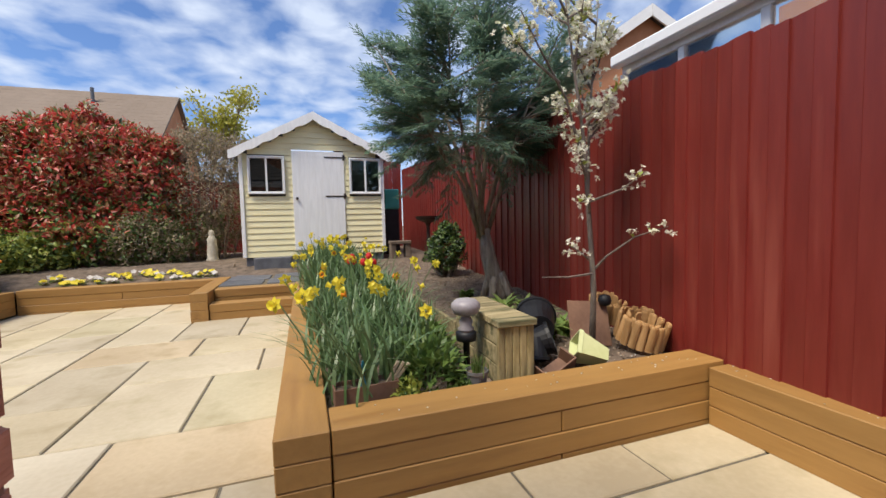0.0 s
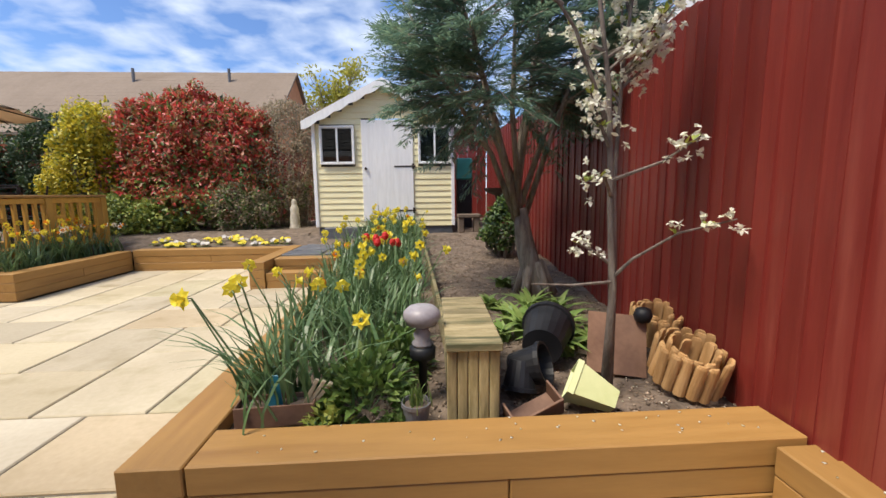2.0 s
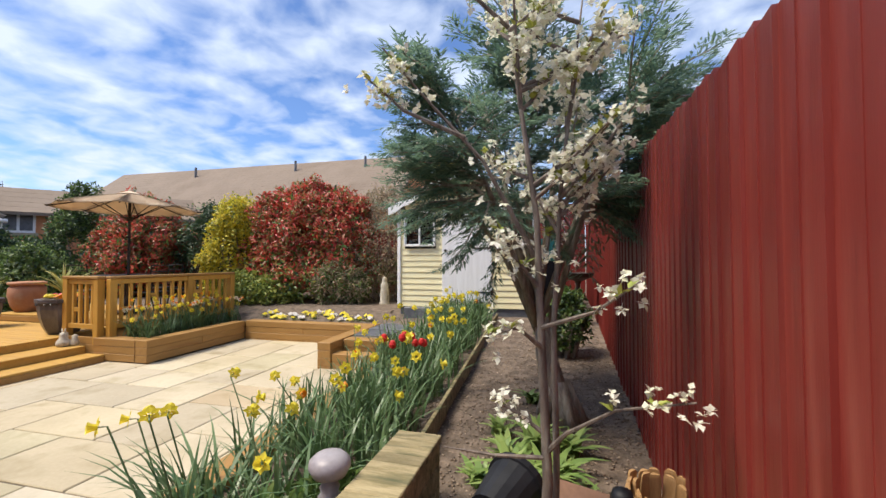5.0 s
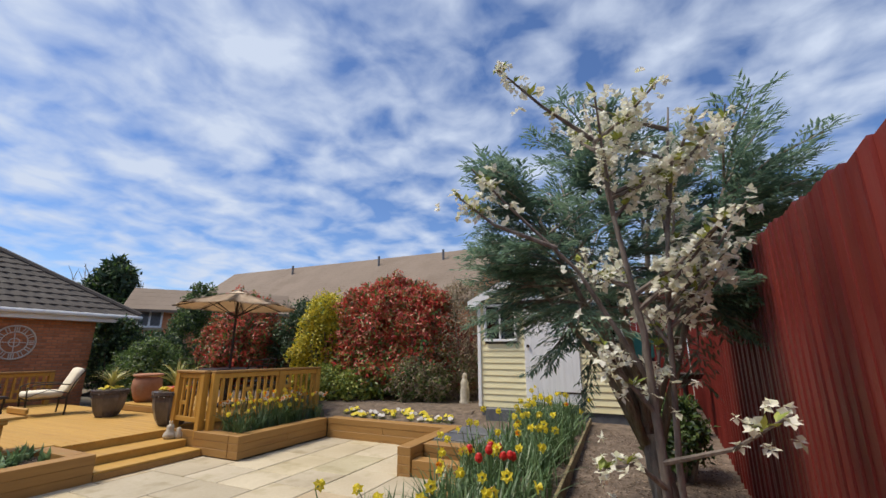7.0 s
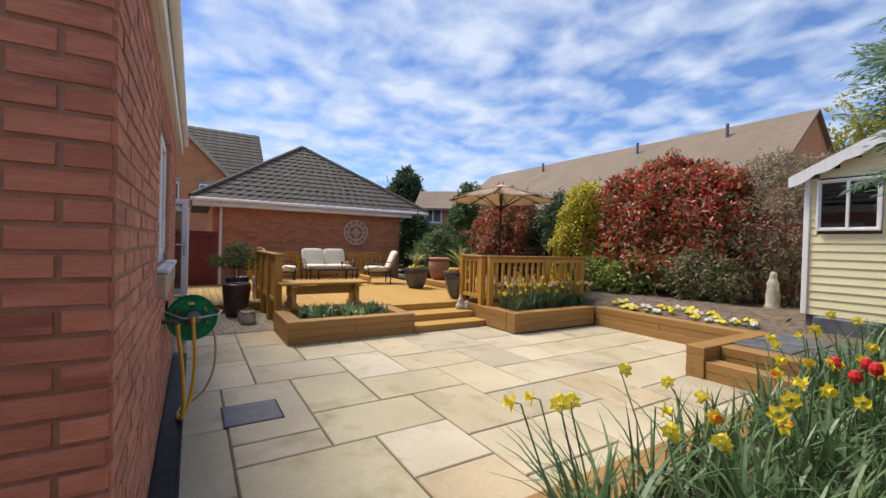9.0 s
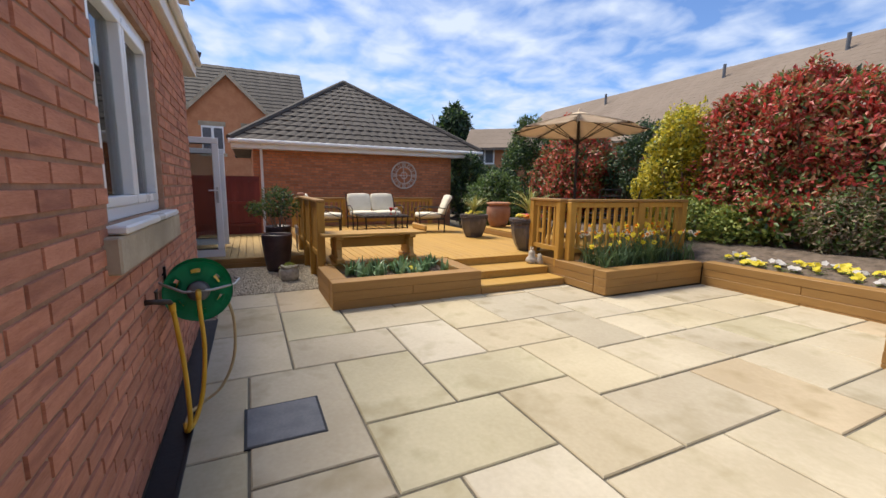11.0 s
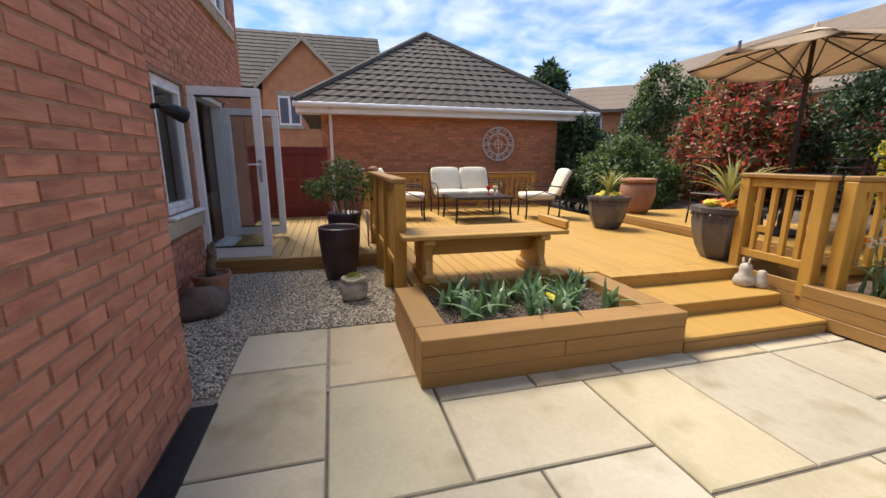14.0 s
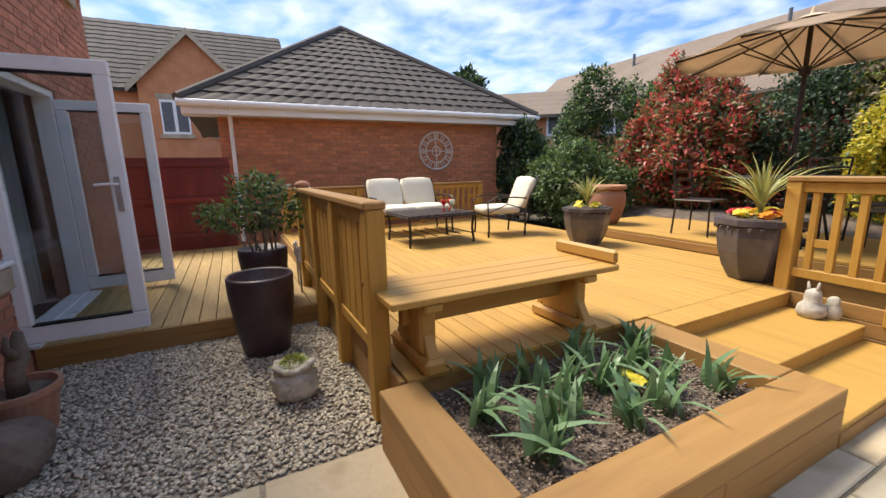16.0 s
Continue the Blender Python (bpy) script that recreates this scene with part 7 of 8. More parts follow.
# leafy ground cover at the front of the bed and by the plum
for name, label, x, y, r, n, L, W, mt in (("leafy_plant", "clump of soft green nettle-like leaves", 0.86, 2.42, 0.20, 520, 0.06, 0.035, "leaf_green"), ("leafy_plant", "clump of soft green nettle-like leaves", 0.95, 2.75, 0.18, 420, 0.06, 0.035, "leaf_green"),
                                          ("leafy_plant", "small bright green seedling clump", 0.72, 2.27, 0.10, 120, 0.04, 0.022, "leaf_lime"), ("leafy_plant", "small bright green seedling clump", 1.0, 2.25, 0.07, 90, 0.04, 0.022, "leaf_green")):
    p = np.random.normal(0, 1, (n, 3)); p /= np.linalg.norm(p, axis=1, keepdims=True)
    p *= np.random.uniform(0.5, 1, (n, 1)) * r; p[:, 2] = np.abs(p[:, 2]) * 1.25
    t = thing(name, label, "plant", pose(x, y, soil_height(x, y)))
    d = p + np.random.normal(0, 0.05, p.shape)
    leaf_mesh("leaves", p, d, np.tile([0, 0, 1.0], (n, 1)) + np.random.normal(0, 0.25, (n, 3)), L, W, M[mt], t)
    b = bmesh.new()
    for k in range(7):
        tube(b, [(0, 0, -0.02), tuple(p[k] * 0.9)], 0.004, 5)
    part("stems", b, M["blade"], t)["kind"] = "stuff"
for x, y, s in ((1.72, 3.05, 1.0), (1.92, 3.25, 0.9), (1.62, 3.4, 0.8), (1.8, 2.88, 0.9), (1.55, 3.75, 0.7), (1.75, 4.3, 0.7), (1.84, 3.1, 1.25), (1.66, 3.2, 1.1), (2.0, 2.95, 1.0), (1.98, 3.5, 0.9), (1.78, 3.55, 1.0), (1.5, 3.15, 0.7)):
    v, f = [], []
    for k in range(26):
        a = rg.uniform(0, 2 * math.pi)
        blade(v, f, Vector((rg.gauss(0, 0.02), rg.gauss(0, 0.02), 0)), Vector((math.cos(a), math.sin(a), 0)), s * rg.uniform(0.12, 0.24), 0.055, rg.uniform(0.5, 1.4))
    ob = from_lists("leafy_plant", v, f, M["leaf_fresh"])
    ob.location = (x + 0.09, y, soil_height(x + 0.09, y))
    tagged(ob, "rosette of fresh light green leaves in the soil", "plant", "leaf rosettes")

# ---------- things in the raised bed ----------
t = thing("timber_planter", "weathered narrow timber box with a plank top", "planter", pose(1.31, 2.62, 0.26, 0, 0, -2))
for k in range(9):
    part("top_plank", cbox(-0.11, 0.112, -0.37 + k * 0.079, -0.294 + k * 0.079, 0.31, 0.345, 0.004), M["mossboard"], t)
for k in range(5):
    part("front_slat", cbox(-0.105 + k * 0.042, -0.065 + k * 0.042, -0.35, -0.325, -0.02, 0.309, 0.004), M["mossboard_v"], t)
for x in (-0.1, 0.08):
    for z in (0.0, 0.105, 0.21):
        part("side_board", cbox(x, x + 0.02, -0.324, 0.34, z, z + 0.1, 0.004), M["mossboard"], t)
part("back_board", cbox(-0.1, 0.1, 0.32, 0.34, -0.02, 0.309), M["mossboard"], t)
t = thing("bed_divider", "thin mossy timber board dividing the bed", "edging board")
part("board", cbox(0, 0.028, 0, 5.0, 0.0, 0.14, 0.004, pose(1.22, 3.0, 0.30, 1.2, 0, 1.2)), M["mossboard"], t)
t = thing("solar_lamp", "grey-lilac plastic garden lamp with a round head", "garden lamp", pose(1.10, 2.48, 0.265) @ Matrix.Scale(0.93, 4))
bm = bmesh.new(); lathe(bm, [(0.03, 0.36), (0.07, 0.375), (0.088, 0.41), (0.085, 0.435), (0.06, 0.458), (0.02, 0.466)], 24)
part("shade", bm, M["lamp_grey"], t, "", True)
bm = bmesh.new(); lathe(bm, [(0.045, 0.27), (0.05, 0.285), (0.035, 0.30), (0.042, 0.325), (0.03, 0.35), (0.03, 0.362)], 20)
part("neck", bm, M["lamp_grey"], t, "", True)
bm = bmesh.new(); lathe(bm, [(0.02, 0.0), (0.02, 0.2), (0.06, 0.215), (0.062, 0.262), (0.04, 0.272)], 20)
part("body", bm, M["black"], t, "black lamp body", True)


def flower_pot(name, label, m, r0, r1, h, material, sides=20, fill=None):
    t = thing(name, label, "plant pot", m)
    bm = bmesh.new()
    lathe(bm, [(r0, 0), (r1 * 0.97, h * 0.86), (r1 * 1.06, h * 0.87), (r1 * 1.06, h), (r1 * 0.95, h), (r0 * 0.9, 0.02)], sides)
    part("body", bm, material, t)
    if fill:
        bm = bmesh.new(); lathe(bm, [(r1 * 0.9, h * 0.8), (r1 * 0.9, h * 0.86)], sides)
        part("soil", bm, M["soil"], t)
    return t


flower_pot("small_pot", "small grey-brown pot of grass-like shoots", pose(1.07, 2.27, 0.26), 0.042, 0.056, 0.11, M["plastic_grey"], 20, True)
v, f = [], []
for k in range(60):
    a = rg.uniform(0, 2 * math.pi)
    blade(v, f, Vector((rg.gauss(0, 0.02), rg.gauss(0, 0.02), 0)), Vector((math.cos(a), math.sin(a), 0)), rg.uniform(0.07, 0.13), 0.005, rg.uniform(0.05, 0.5), 3)
ob = from_lists("pot_shoots", v, f, M["leaf_green"]); ob.location = (1.07, 2.27, 0.35)
tagged(ob, "tuft of thin green shoots in the small pot", "plant")
t = thing("plant_trough", "brown plastic trough with a blue plant label", "trough", pose(0.52, 2.33, 0.285, 0, 0, 4))
b = cbox(-0.15, 0.15, -0.055, -0.048, 0, 0.085, 0.002)
box(b, -0.15, 0.15, 0.048, 0.055, 0, 0.085, 0.002); box(b, -0.15, -0.143, -0.048, 0.048, 0, 0.085, 0.002); box(b, 0.143, 0.15, -0.048, 0.048, 0, 0.085, 0.002); box(b, -0.143, 0.143, -0.048, 0.048, 0, 0.01)
part("body", b, M["rust"], t)
part("soil", cbox(-0.14, 0.14, -0.046, 0.046, 0.012, 0.065), M["soil"], t)
blue = mat("blue_plastic", (0.02, 0.16, 0.26), (0.03, 0.22, 0.34), 5, 0.4, 0.05)
for x, a in ((-0.02, 8), (0.01, -6)):
    part("plant_label", cbox(-0.014, 0.014, -0.002, 0.002, 0, 0.13, 0.001, pose(x, -0.01, 0.06, 0, a, 0)), blue, t, "blue plastic plant label")
for k in range(3):
    part("cane", cbox(-0.008, 0.008, -0.006, 0.006, 0, 0.13, 0.002, pose(0.10 + k * 0.014, 0.0, 0.05, 6, 28 + k * 7, 0)), M["stone"], t)
m = pose(0.50, 2.36, 0.32)
copy_thing(protos[0], m)
copy_thing(protos[6], pose(0.56, 2.42, 0.29, 0, 0, 140))
# dumped pots
flower_pot("black_pot", "large black plastic pot lying on its side", pose(1.70, 2.70, 0.40, 78, 20, 150), 0.10, 0.135, 0.24, M["black"])
flower_pot("black_pot", "black plastic pot tipped over", pose(1.52, 2.55, 0.36, 70, 0, 60), 0.07, 0.095, 0.16, M["black"])
flower_pot("black_pot", "black plastic pot upturned", pose(1.545, 2.50, 0.42, 160, 10, 0), 0.055, 0.075, 0.13, M["black"])
flower_pot("lime_pot", "pale lime-green square pot lying on its side", pose(1.875, 2.28, 0.325, 0, -70, -25), 0.052, 0.10, 0.19, M["lime"], 4)
t = thing("broken_box", "broken dark brown plastic trough lying in the soil", "trough", pose(1.55, 2.30, 0.27, 22, -18, 14))
b = cbox(-0.11, 0.11, -0.05, -0.04, 0, 0.09, 0.002); box(b, -0.11, -0.10, -0.04, 0.06, 0, 0.09, 0.002); box(b, 0.10, 0.11, -0.04, 0.06, 0, 0.09, 0.002); box(b, -0.10, 0.10, -0.04, 0.06, 0, 0.01)
part("body", b, M["rust"], t)
t = thing("rusty_sheet", "brown sheet leaning behind the plum tree", "metal sheet", pose(2.04, 2.62, 0.28, -24, 4, -14))
b = cbox(-0.13, 0.15, -0.004, 0.004, 0.0, 0.30, 0.001)
part("sheet", b, M["rust"], t)
tagged(put("black_ball", lathe(bmesh.new(), [(0.01, 0.0), (0.035, 0.01), (0.045, 0.04), (0.035, 0.072), (0.01, 0.082)], 16), M["black"], None, True), "small black plastic ball between the log rolls", "ball").location = (2.20, 2.67, 0.52)


def log_roll(name, label, m, turns, r0, r1, h):
    """Half-round timber edging rolled into a spiral."""
    t = thing(name, label, "log roll", m)
    a, k = 0.0, 0
    while a < turns * 2 * math.pi:
        r = r1 - (r1 - r0) * a / (turns * 2 * math.pi)
        hh = h * rg.uniform(0.93, 1.05)
        b = bmesh.new()
        n, w = 7, 0.024
        lo = [b.verts.new((w * math.cos(math.pi * i / (n - 1)), w * 0.8 * math.sin(math.pi * i / (n - 1)), 0)) for i in range(n)]
        hi = [b.verts.new((w * math.cos(math.pi * i / (n - 1)), w * 0.8 * math.sin(math.pi * i / (n - 1)), hh - 0.012)) for i in range(n)]
        tp = [b.verts.new((w * 0.72 * math.cos(math.pi * i / (n - 1)), w * 0.55 * math.sin(math.pi * i / (n - 1)) + 0.002, hh)) for i in range(n)]
        for u, q in ((lo, hi), (hi, tp)):
            for i in range(n):
                j = (i + 1) % n
                b.faces.new((u[i], u[j], q[j], q[i]))
        b.faces.new(tp); b.faces.new(list(reversed(lo)))
        bmesh.ops.recalc_face_normals(b, faces=b.faces)
        ob = part("log", b, M["roll"], t)
        ob.matrix_basis = pose(r * math.cos(a), r * math.sin(a), rg.uniform(-0.006, 0.006), rg.uniform(-4, 4), rg.uniform(-3, 3), math.degrees(a) - 90)
        a += 0.050 / r
        k += 1
    return t


log_roll("log_roll", "roll of half-log timber lawn edging, orange-brown", pose(2.29, 2.45, 0.325, 15, 4, 0), 2.3, 0.062, 0.165, 0.175)
log_roll("log_roll", "roll of half-log timber lawn edging by the fence", pose(2.37, 2.84, 0.385, 12, 0, 0), 1.9, 0.07, 0.135, 0.16)

# ---------- ornaments ----------


def lumpy(bm, amount, scale, seed=0):
    for v in bm.verts:
        v.co += v.co.normalized() * amount * noise.noise(v.co * scale + Vector((seed, 0, 0)))
    return bm


bm = bmesh.new()
lathe(bm, [(0.10, 0), (0.105, 0.05), (0.085, 0.08), (0.09, 0.2), (0.075, 0.32), (0.08, 0.38), (0.055, 0.42), (0.045, 0.45), (0.05, 0.49), (0.035, 0.53), (0.01, 0.54)], 18)
ob = tagged(put("garden_statue", lumpy(bm, 0.012, 14), M["statue"], None, True), "weathered pale stone garden statue beside the shed", "statue")
ob.location, ob.scale = (-1.38, 9.12, 0.48), (1.05, 1.05, 1.15)
bm = bmesh.new()
lathe(bm, [(0.09, 0), (0.11, 0.04), (0.10, 0.09), (0.06, 0.12), (0.065, 0.16), (0.055, 0.20), (0.02, 0.22)], 14)
lathe(bm, [(0.06, 0), (0.07, 0.04), (0.06, 0.09), (0.04, 0.11), (0.045, 0.15), (0.02, 0.17)], 12, (0.11, 0.10))
for x, y in ((0.02, 0), (-0.03, 0.0)):
    tube(bm, [(x, y, 0.19), (x * 1.6, y, 0.27)], [0.018, 0.008], 8)
ob = tagged(put("stone_ornament", lumpy(bm, 0.012, 18), M["statue"], None, True), "small pale stone animal ornament on the steps", "ornament")
ob.location, ob.scale = (-4.85, 5.44, 0.21), (0.82, 0.82, 0.95)
bm = bmesh.new()
lathe(bm, [(0.10, 0), (0.15, 0.03), (0.18, 0.10), (0.172, 0.15), (0.185, 0.19), (0.15, 0.225), (0.125, 0.235), (0.155, 0.26), (0.158, 0.29), (0.11, 0.30), (0.09, 0.27)], 30)
ob = tagged(put("stone_pot", lumpy(bm, 0.045, 11), M["statue"], None, True), "weathered rough stone pot standing on gravel", "plant pot")
ob.location, ob.scale = (-5.95, 1.97, 0.0), (0.74, 0.74, 0.76)
n = 220
p = np.random.normal(0, 0.042, (n, 3)); p[:, 2] = 0.045 - np.hypot(p[:, 0], p[:, 1]) * 0.5
ob = leaf_mesh("succulent", p, p * np.array([3, 3, 1]) + np.random.normal(0, 0.03, (n, 3)) + np.array([0, 0, 0.08]), np.tile([0, 0, 1.0], (n, 1)) + np.random.normal(0, 0.3, (n, 3)), 0.035, 0.012, M["leaf_lime"])
ob.location = (-5.95, 1.97, 0.205)
tagged(ob, "low mound of pale yellow-green succulent in the stone pot", "plant")
bm = bmesh.new()
bmesh.ops.create_icosphere(bm, subdivisions=3, radius=1)
for v in bm.verts:
    v.co = Vector((v.co.x * 0.22, v.co.y * 0.20, v.co.z * 0.145)) * (1 + 0.28 * noise.noise(v.co * 1.3 + Vector((3, 0, 0))))
ob = tagged(put("boulder", bm, M["boulder"]), "large smooth brown boulder against the house wall", "boulder")
ob.location = (-5.86, 0.685, 0.11)
flower_pot("terracotta_bowl", "wide terracotta bowl behind the boulder", pose(-6.27, 0.66, 0.0), 0.12, 0.165, 0.27, M["terracotta"], 28, True)
bm = bmesh.new()
tube(bm, [(0, 0, 0), (0.02, 0.01, 0.12), (-0.03, 0.02, 0.22), (0.0, 0.05, 0.33)], [0.05, 0.04, 0.045, 0.02], 9)
tube(bm, [(0.0, 0.0, 0.12), (-0.10, 0.02, 0.17), (-0.16, 0.0, 0.16)], [0.035, 0.025, 0.012], 8)
tube(bm, [(0.0, 0.02, 0.2), (0.08, 0.02, 0.27), (0.10, 0.04, 0.34)], [0.03, 0.02, 0.01], 8)
ob = tagged(put("driftwood", lumpy(bm, 0.02, 12), M["boulder"], None, True), "gnarled piece of dark driftwood in the terracotta bowl", "driftwood")
ob.location = (-6.27, 0.66, 0.23)
# solar stake lamps by the railing
for x, y in ((-7.95, 2.28), (-7.6, 2.26)):
    t = thing("stake_light", "slim white stake light beside the railing", "garden lamp", pose(x, y, LZ))
    bm = bmesh.new(); tube(bm, [(0, 0, 0), (0, 0, 0.30)], 0.010, 8)
    part("stake", bm, M["steel"], t)
    bm = bmesh.new(); lathe(bm, [(0.02, 0.30), (0.026, 0.31), (0.026, 0.44), (0.012, 0.46)], 12)
    part("lamp_head", bm, M["pvc"], t)
tagged(put("rail_ornament", lathe(bmesh.new(), [(0.06, 0), (0.075, 0.02), (0.06, 0.05), (0.02, 0.065)], 14), M["terracotta"], None, True), "small pinkish stone resting on the railing", "ornament").location = (-7.7, 2.36, 1.18)
# bird bath and bits beside the shed
t = thing("bird_bath", "dark iron bird bath on a slim column", "bird bath", pose(2.41, 7.50, 0.45) @ Matrix.Diagonal((1, 1, 1.03, 1)))
bm = bmesh.new(); lathe(bm, [(0.14, 0), (0.13, 0.03), (0.035, 0.08), (0.03, 0.6), (0.05, 0.66)], 18)
part("column", bm, M["iron"], t)
bm = bmesh.new(); lathe(bm, [(0.05, 0.66), (0.20, 0.72), (0.24, 0.78), (0.22, 0.78), (0.17, 0.74)], 24)
part("bowl", bm, M["iron"], t)
t = thing("storage_box", "teal plastic box on a dark stand beside the shed", "storage box", pose(1.98, 8.7, 0.48))
part("stand", cbox(-0.14, 0.14, -0.15, 0.15, 0.0, 0.95, 0.01), M["black"], t)
part("box", cbox(-0.15, 0.15, -0.16, 0.16, 0.951, 1.35, 0.02), mat("teal_plastic", (0.03, 0.22, 0.19), (0.04, 0.28, 0.24), 5, 0.4, 0.05), t)
t = thing("stone_bench", "low rustic stone seat beside the shed", "bench", pose(1.98, 7.95, 0.45))
part("seat", cbox(-0.2, 0.2, -0.12, 0.12, 0.30, 0.36, 0.01), M["boulder"], t)
for x in (-0.14, 0.14):
    part("leg", cbox(x - 0.05, x + 0.05, -0.1, 0.1, 0, 0.3, 0.01), M["boulder"], t)
tagged(put("slate_trough", cbox(-0.55, 0.05, 7.98, 8.14, 0.34, 0.60, 0.01), M["slate"]), "grey trough planter at the foot of the shed", "trough")

# ---------- gravel, chips and petals ----------


def pebbles(name, label, n, area, size, material, flat=0.6):
    """Small stones strewn over an area given by a test."""
    base = np.array([(1, 0, 0), (-1, 0, 0), (0, 1, 0), (0, -1, 0), (0, 0, 1), (0, 0, -1)], float)
    tri = np.array([(0, 2, 4), (2, 1, 4), (1, 3, 4), (3, 0, 4), (2, 0, 5), (1, 2, 5), (3, 1, 5), (0, 3, 5)])
    pts = area(n)
    n = len(pts)
    s = np.random.uniform(0.5, 1.3, (n, 1, 3)) * size
    s[:, :, 2] *= flat
    v = base[None] * s + np.random.normal(0, size * 0.12, (n, 6, 3))
    a = np.random.uniform(0, 2 * np.pi, n)
    c, q = np.cos(a)[:, None], np.sin(a)[:, None]
    x, y = v[:, :, 0] * c - v[:, :, 1] * q, v[:, :, 0] * q + v[:, :, 1] * c
    v = np.stack([x, y, v[:, :, 2]], 2) + pts[:, None, :]
    f = (np.arange(n)[:, None, None] * 6 + tri[None]).reshape(-1, 3)
    me = bpy.data.meshes.new(name)
    v = v.reshape(-1, 3)
    me.vertices.add(len(v)); me.vertices.foreach_set("co", v.astype(np.float32).ravel())
    me.loops.add(f.size); me.loops.foreach_set("vertex_index", f.astype(np.int32).ravel())
    me.polygons.add(len(f)); me.polygons.foreach_set("loop_start", np.arange(0, f.size, 3, dtype=np.int32))
    me.update(calc_edges=True); me.validate()
    me.materials.append(material)
    return tagged(new(name, me), label, "gravel", kind="stuff")


def gravel_area(n):
    p = np.random.uniform((-7.17, 0.42, 0.0), (-4.45, 2.36, 0.008), (n, 3))
    return p[~((p[:, 0] > -5.30) & (p[:, 1] > 1.13))]


pebbles("gravel", "loose beige and grey gravel beside the house", 17000, gravel_area, 0.0155, M["gravel"])


def bed_area(n):
    p = np.random.uniform((0.4, 2.22, 0), (2.6, 7.6, 0), (n, 3))
    p[:, 2] = [soil_height(x, y) + 0.003 for x, y in p[:, :2]]
    return p


chips = mat("wood_chip", (0.13, 0.09, 0.065), (0.32, 0.25, 0.19), 20, 0.9, 0.2, 60, rnd=0.5, island=True)
pebbles("soil_crumbs", "bark chips and crumbs on the bed soil", 9000, bed_area, 0.011, chips, 0.45)


def planter_area(n):
    p = np.random.uniform((-5.2, 2.48, 0.225), (-4.44, 3.95, 0.25), (n, 3))
    return p


pebbles("soil_crumbs", "bark chips and crumbs on the planter soil", 3200, planter_area, 0.010, chips, 0.5)


def petal_area(n):
    p = np.random.uniform((0.5, 2.0, 0.332), (2.4, 2.19, 0.333), (n, 3))
    q = np.random.uniform((2.30, 1.2, 0.312), (2.43, 1.95, 0.313), (n // 4, 3))
    r = np.random.uniform((1.6, 2.25, 0), (2.4, 2.6, 0), (n, 3))
    r[:, 2] = [soil_height(x, y) + 0.012 for x, y in r[:, :2]]
    return np.concatenate([p, q, r])


pebbles("fallen_petals", "fallen white blossom petals on timber and soil", 34, petal_area, 0.006, M["petal_white"], 0.25)["category"] = "petals"


# ---------- distance ----------
def gable_house(name, label, m, w, d, eaves, ridge, wall_mat, roof_mat, windows=(), barge=True):
    """A house with its gable end facing -y of its own frame: w wide, d deep."""
    t = thing(name, label, "house", m)
    bm = bmesh.new()
    f = [bm.verts.new(p) for p in ((-w / 2, 0, 0), (w / 2, 0, 0), (w / 2, 0, eaves), (0, 0, ridge), (-w / 2, 0, eaves))]
    b = [bm.verts.new((v.co.x, d, v.co.z)) for v in f]
    bm.faces.new(f); bm.faces.new(list(reversed(b)))
    for i in (0, 1, 4):
        j = (i + 1) % 5
        bm.faces.new((f[i], b[i], b[j], f[j]))
    bmesh.ops.recalc_face_normals(bm, faces=bm.faces)
    part("wall", bm, wall_mat, t)
    sl = (ridge - eaves) / (w / 2)
    for s in (-1, 1):
        o = 0.35
        p00, p10 = Vector((s * (w / 2 + o), -0.2, eaves - o * sl)), Vector((s * (w / 2 + o), d + 0.2, eaves - o * sl))
        p01, p11 = Vector((0, -0.2, ridge)), Vector((0, d + 0.2, ridge))
        bm = bmesh.new()
        v = [bm.verts.new(p + Vector((0, 0, z))) for z in (0.0, 0.10) for p in (p00, p10, p11, p01)]
        for q in ((0, 1, 2, 3), (4, 7, 6, 5), (0, 4, 5, 1), (1, 5, 6, 2), (2, 6, 7, 3), (3, 7, 4, 0)):
            bm.faces.new([v[i] for i in q])
        bmesh.ops.recalc_face_normals(bm, faces=bm.faces)
        roof = part("roof", bm, roof_mat, t)
        up = Vector((0, 0, 0.10))
        tile_plane("tiles", roof, p00 + up, p10 + up, p01 + up, p11 + up, 0.6, 0.35, roof_mat, 0.012 if roof_mat is M["tile_brown"] else 0.035)
        if barge:
            bm = bmesh.new()
            v = [bm.verts.new((x, y, z)) for y in (-0.27, -0.225) for x, z in ((s * (w / 2 + o), eaves - o * sl - 0.12), (s * (w / 2 + o), eaves - o * sl + 0.14), (s * 0.003, ridge + 0.14), (s * 0.003, ridge - 0.12))]
            for q in ((0, 1, 2, 3), (4, 7, 6, 5), (0, 4, 5, 1), (1, 5, 6, 2), (2, 6, 7, 3), (3, 7, 4, 0)):
                bm.faces.new([v[i] for i in q])
            bmesh.ops.recalc_face_normals(bm, faces=bm.faces)
            part("bargeboard", bm, M["fascia"] if barge is True else barge, t)
    for x, z, ww, hh in windows:
        o = part("window", cbox(x - ww / 2, x + ww / 2, -0.03, 0.02, z, z + hh), M["pvc"], t)
        for s in (-1, 1):
            part("pane", cbox(x + s * ww / 4 - ww * 0.19, x + s * ww / 4 + ww * 0.19, -0.036, -0.031, z + 0.1, z + hh - 0.1), M["slate"], o)
        part("sill", cbox(x - ww / 2 - 0.1, x + ww / 2 + 0.1, -0.1, 0, z - 0.16, z - 0.002), M["stone"], o)
        part("lintel", cbox(x - ww / 2 - 0.1, x + ww / 2 + 0.1, -0.04, 0, z + hh + 0.002, z + hh + 0.22), M["stone"], o)
    return t


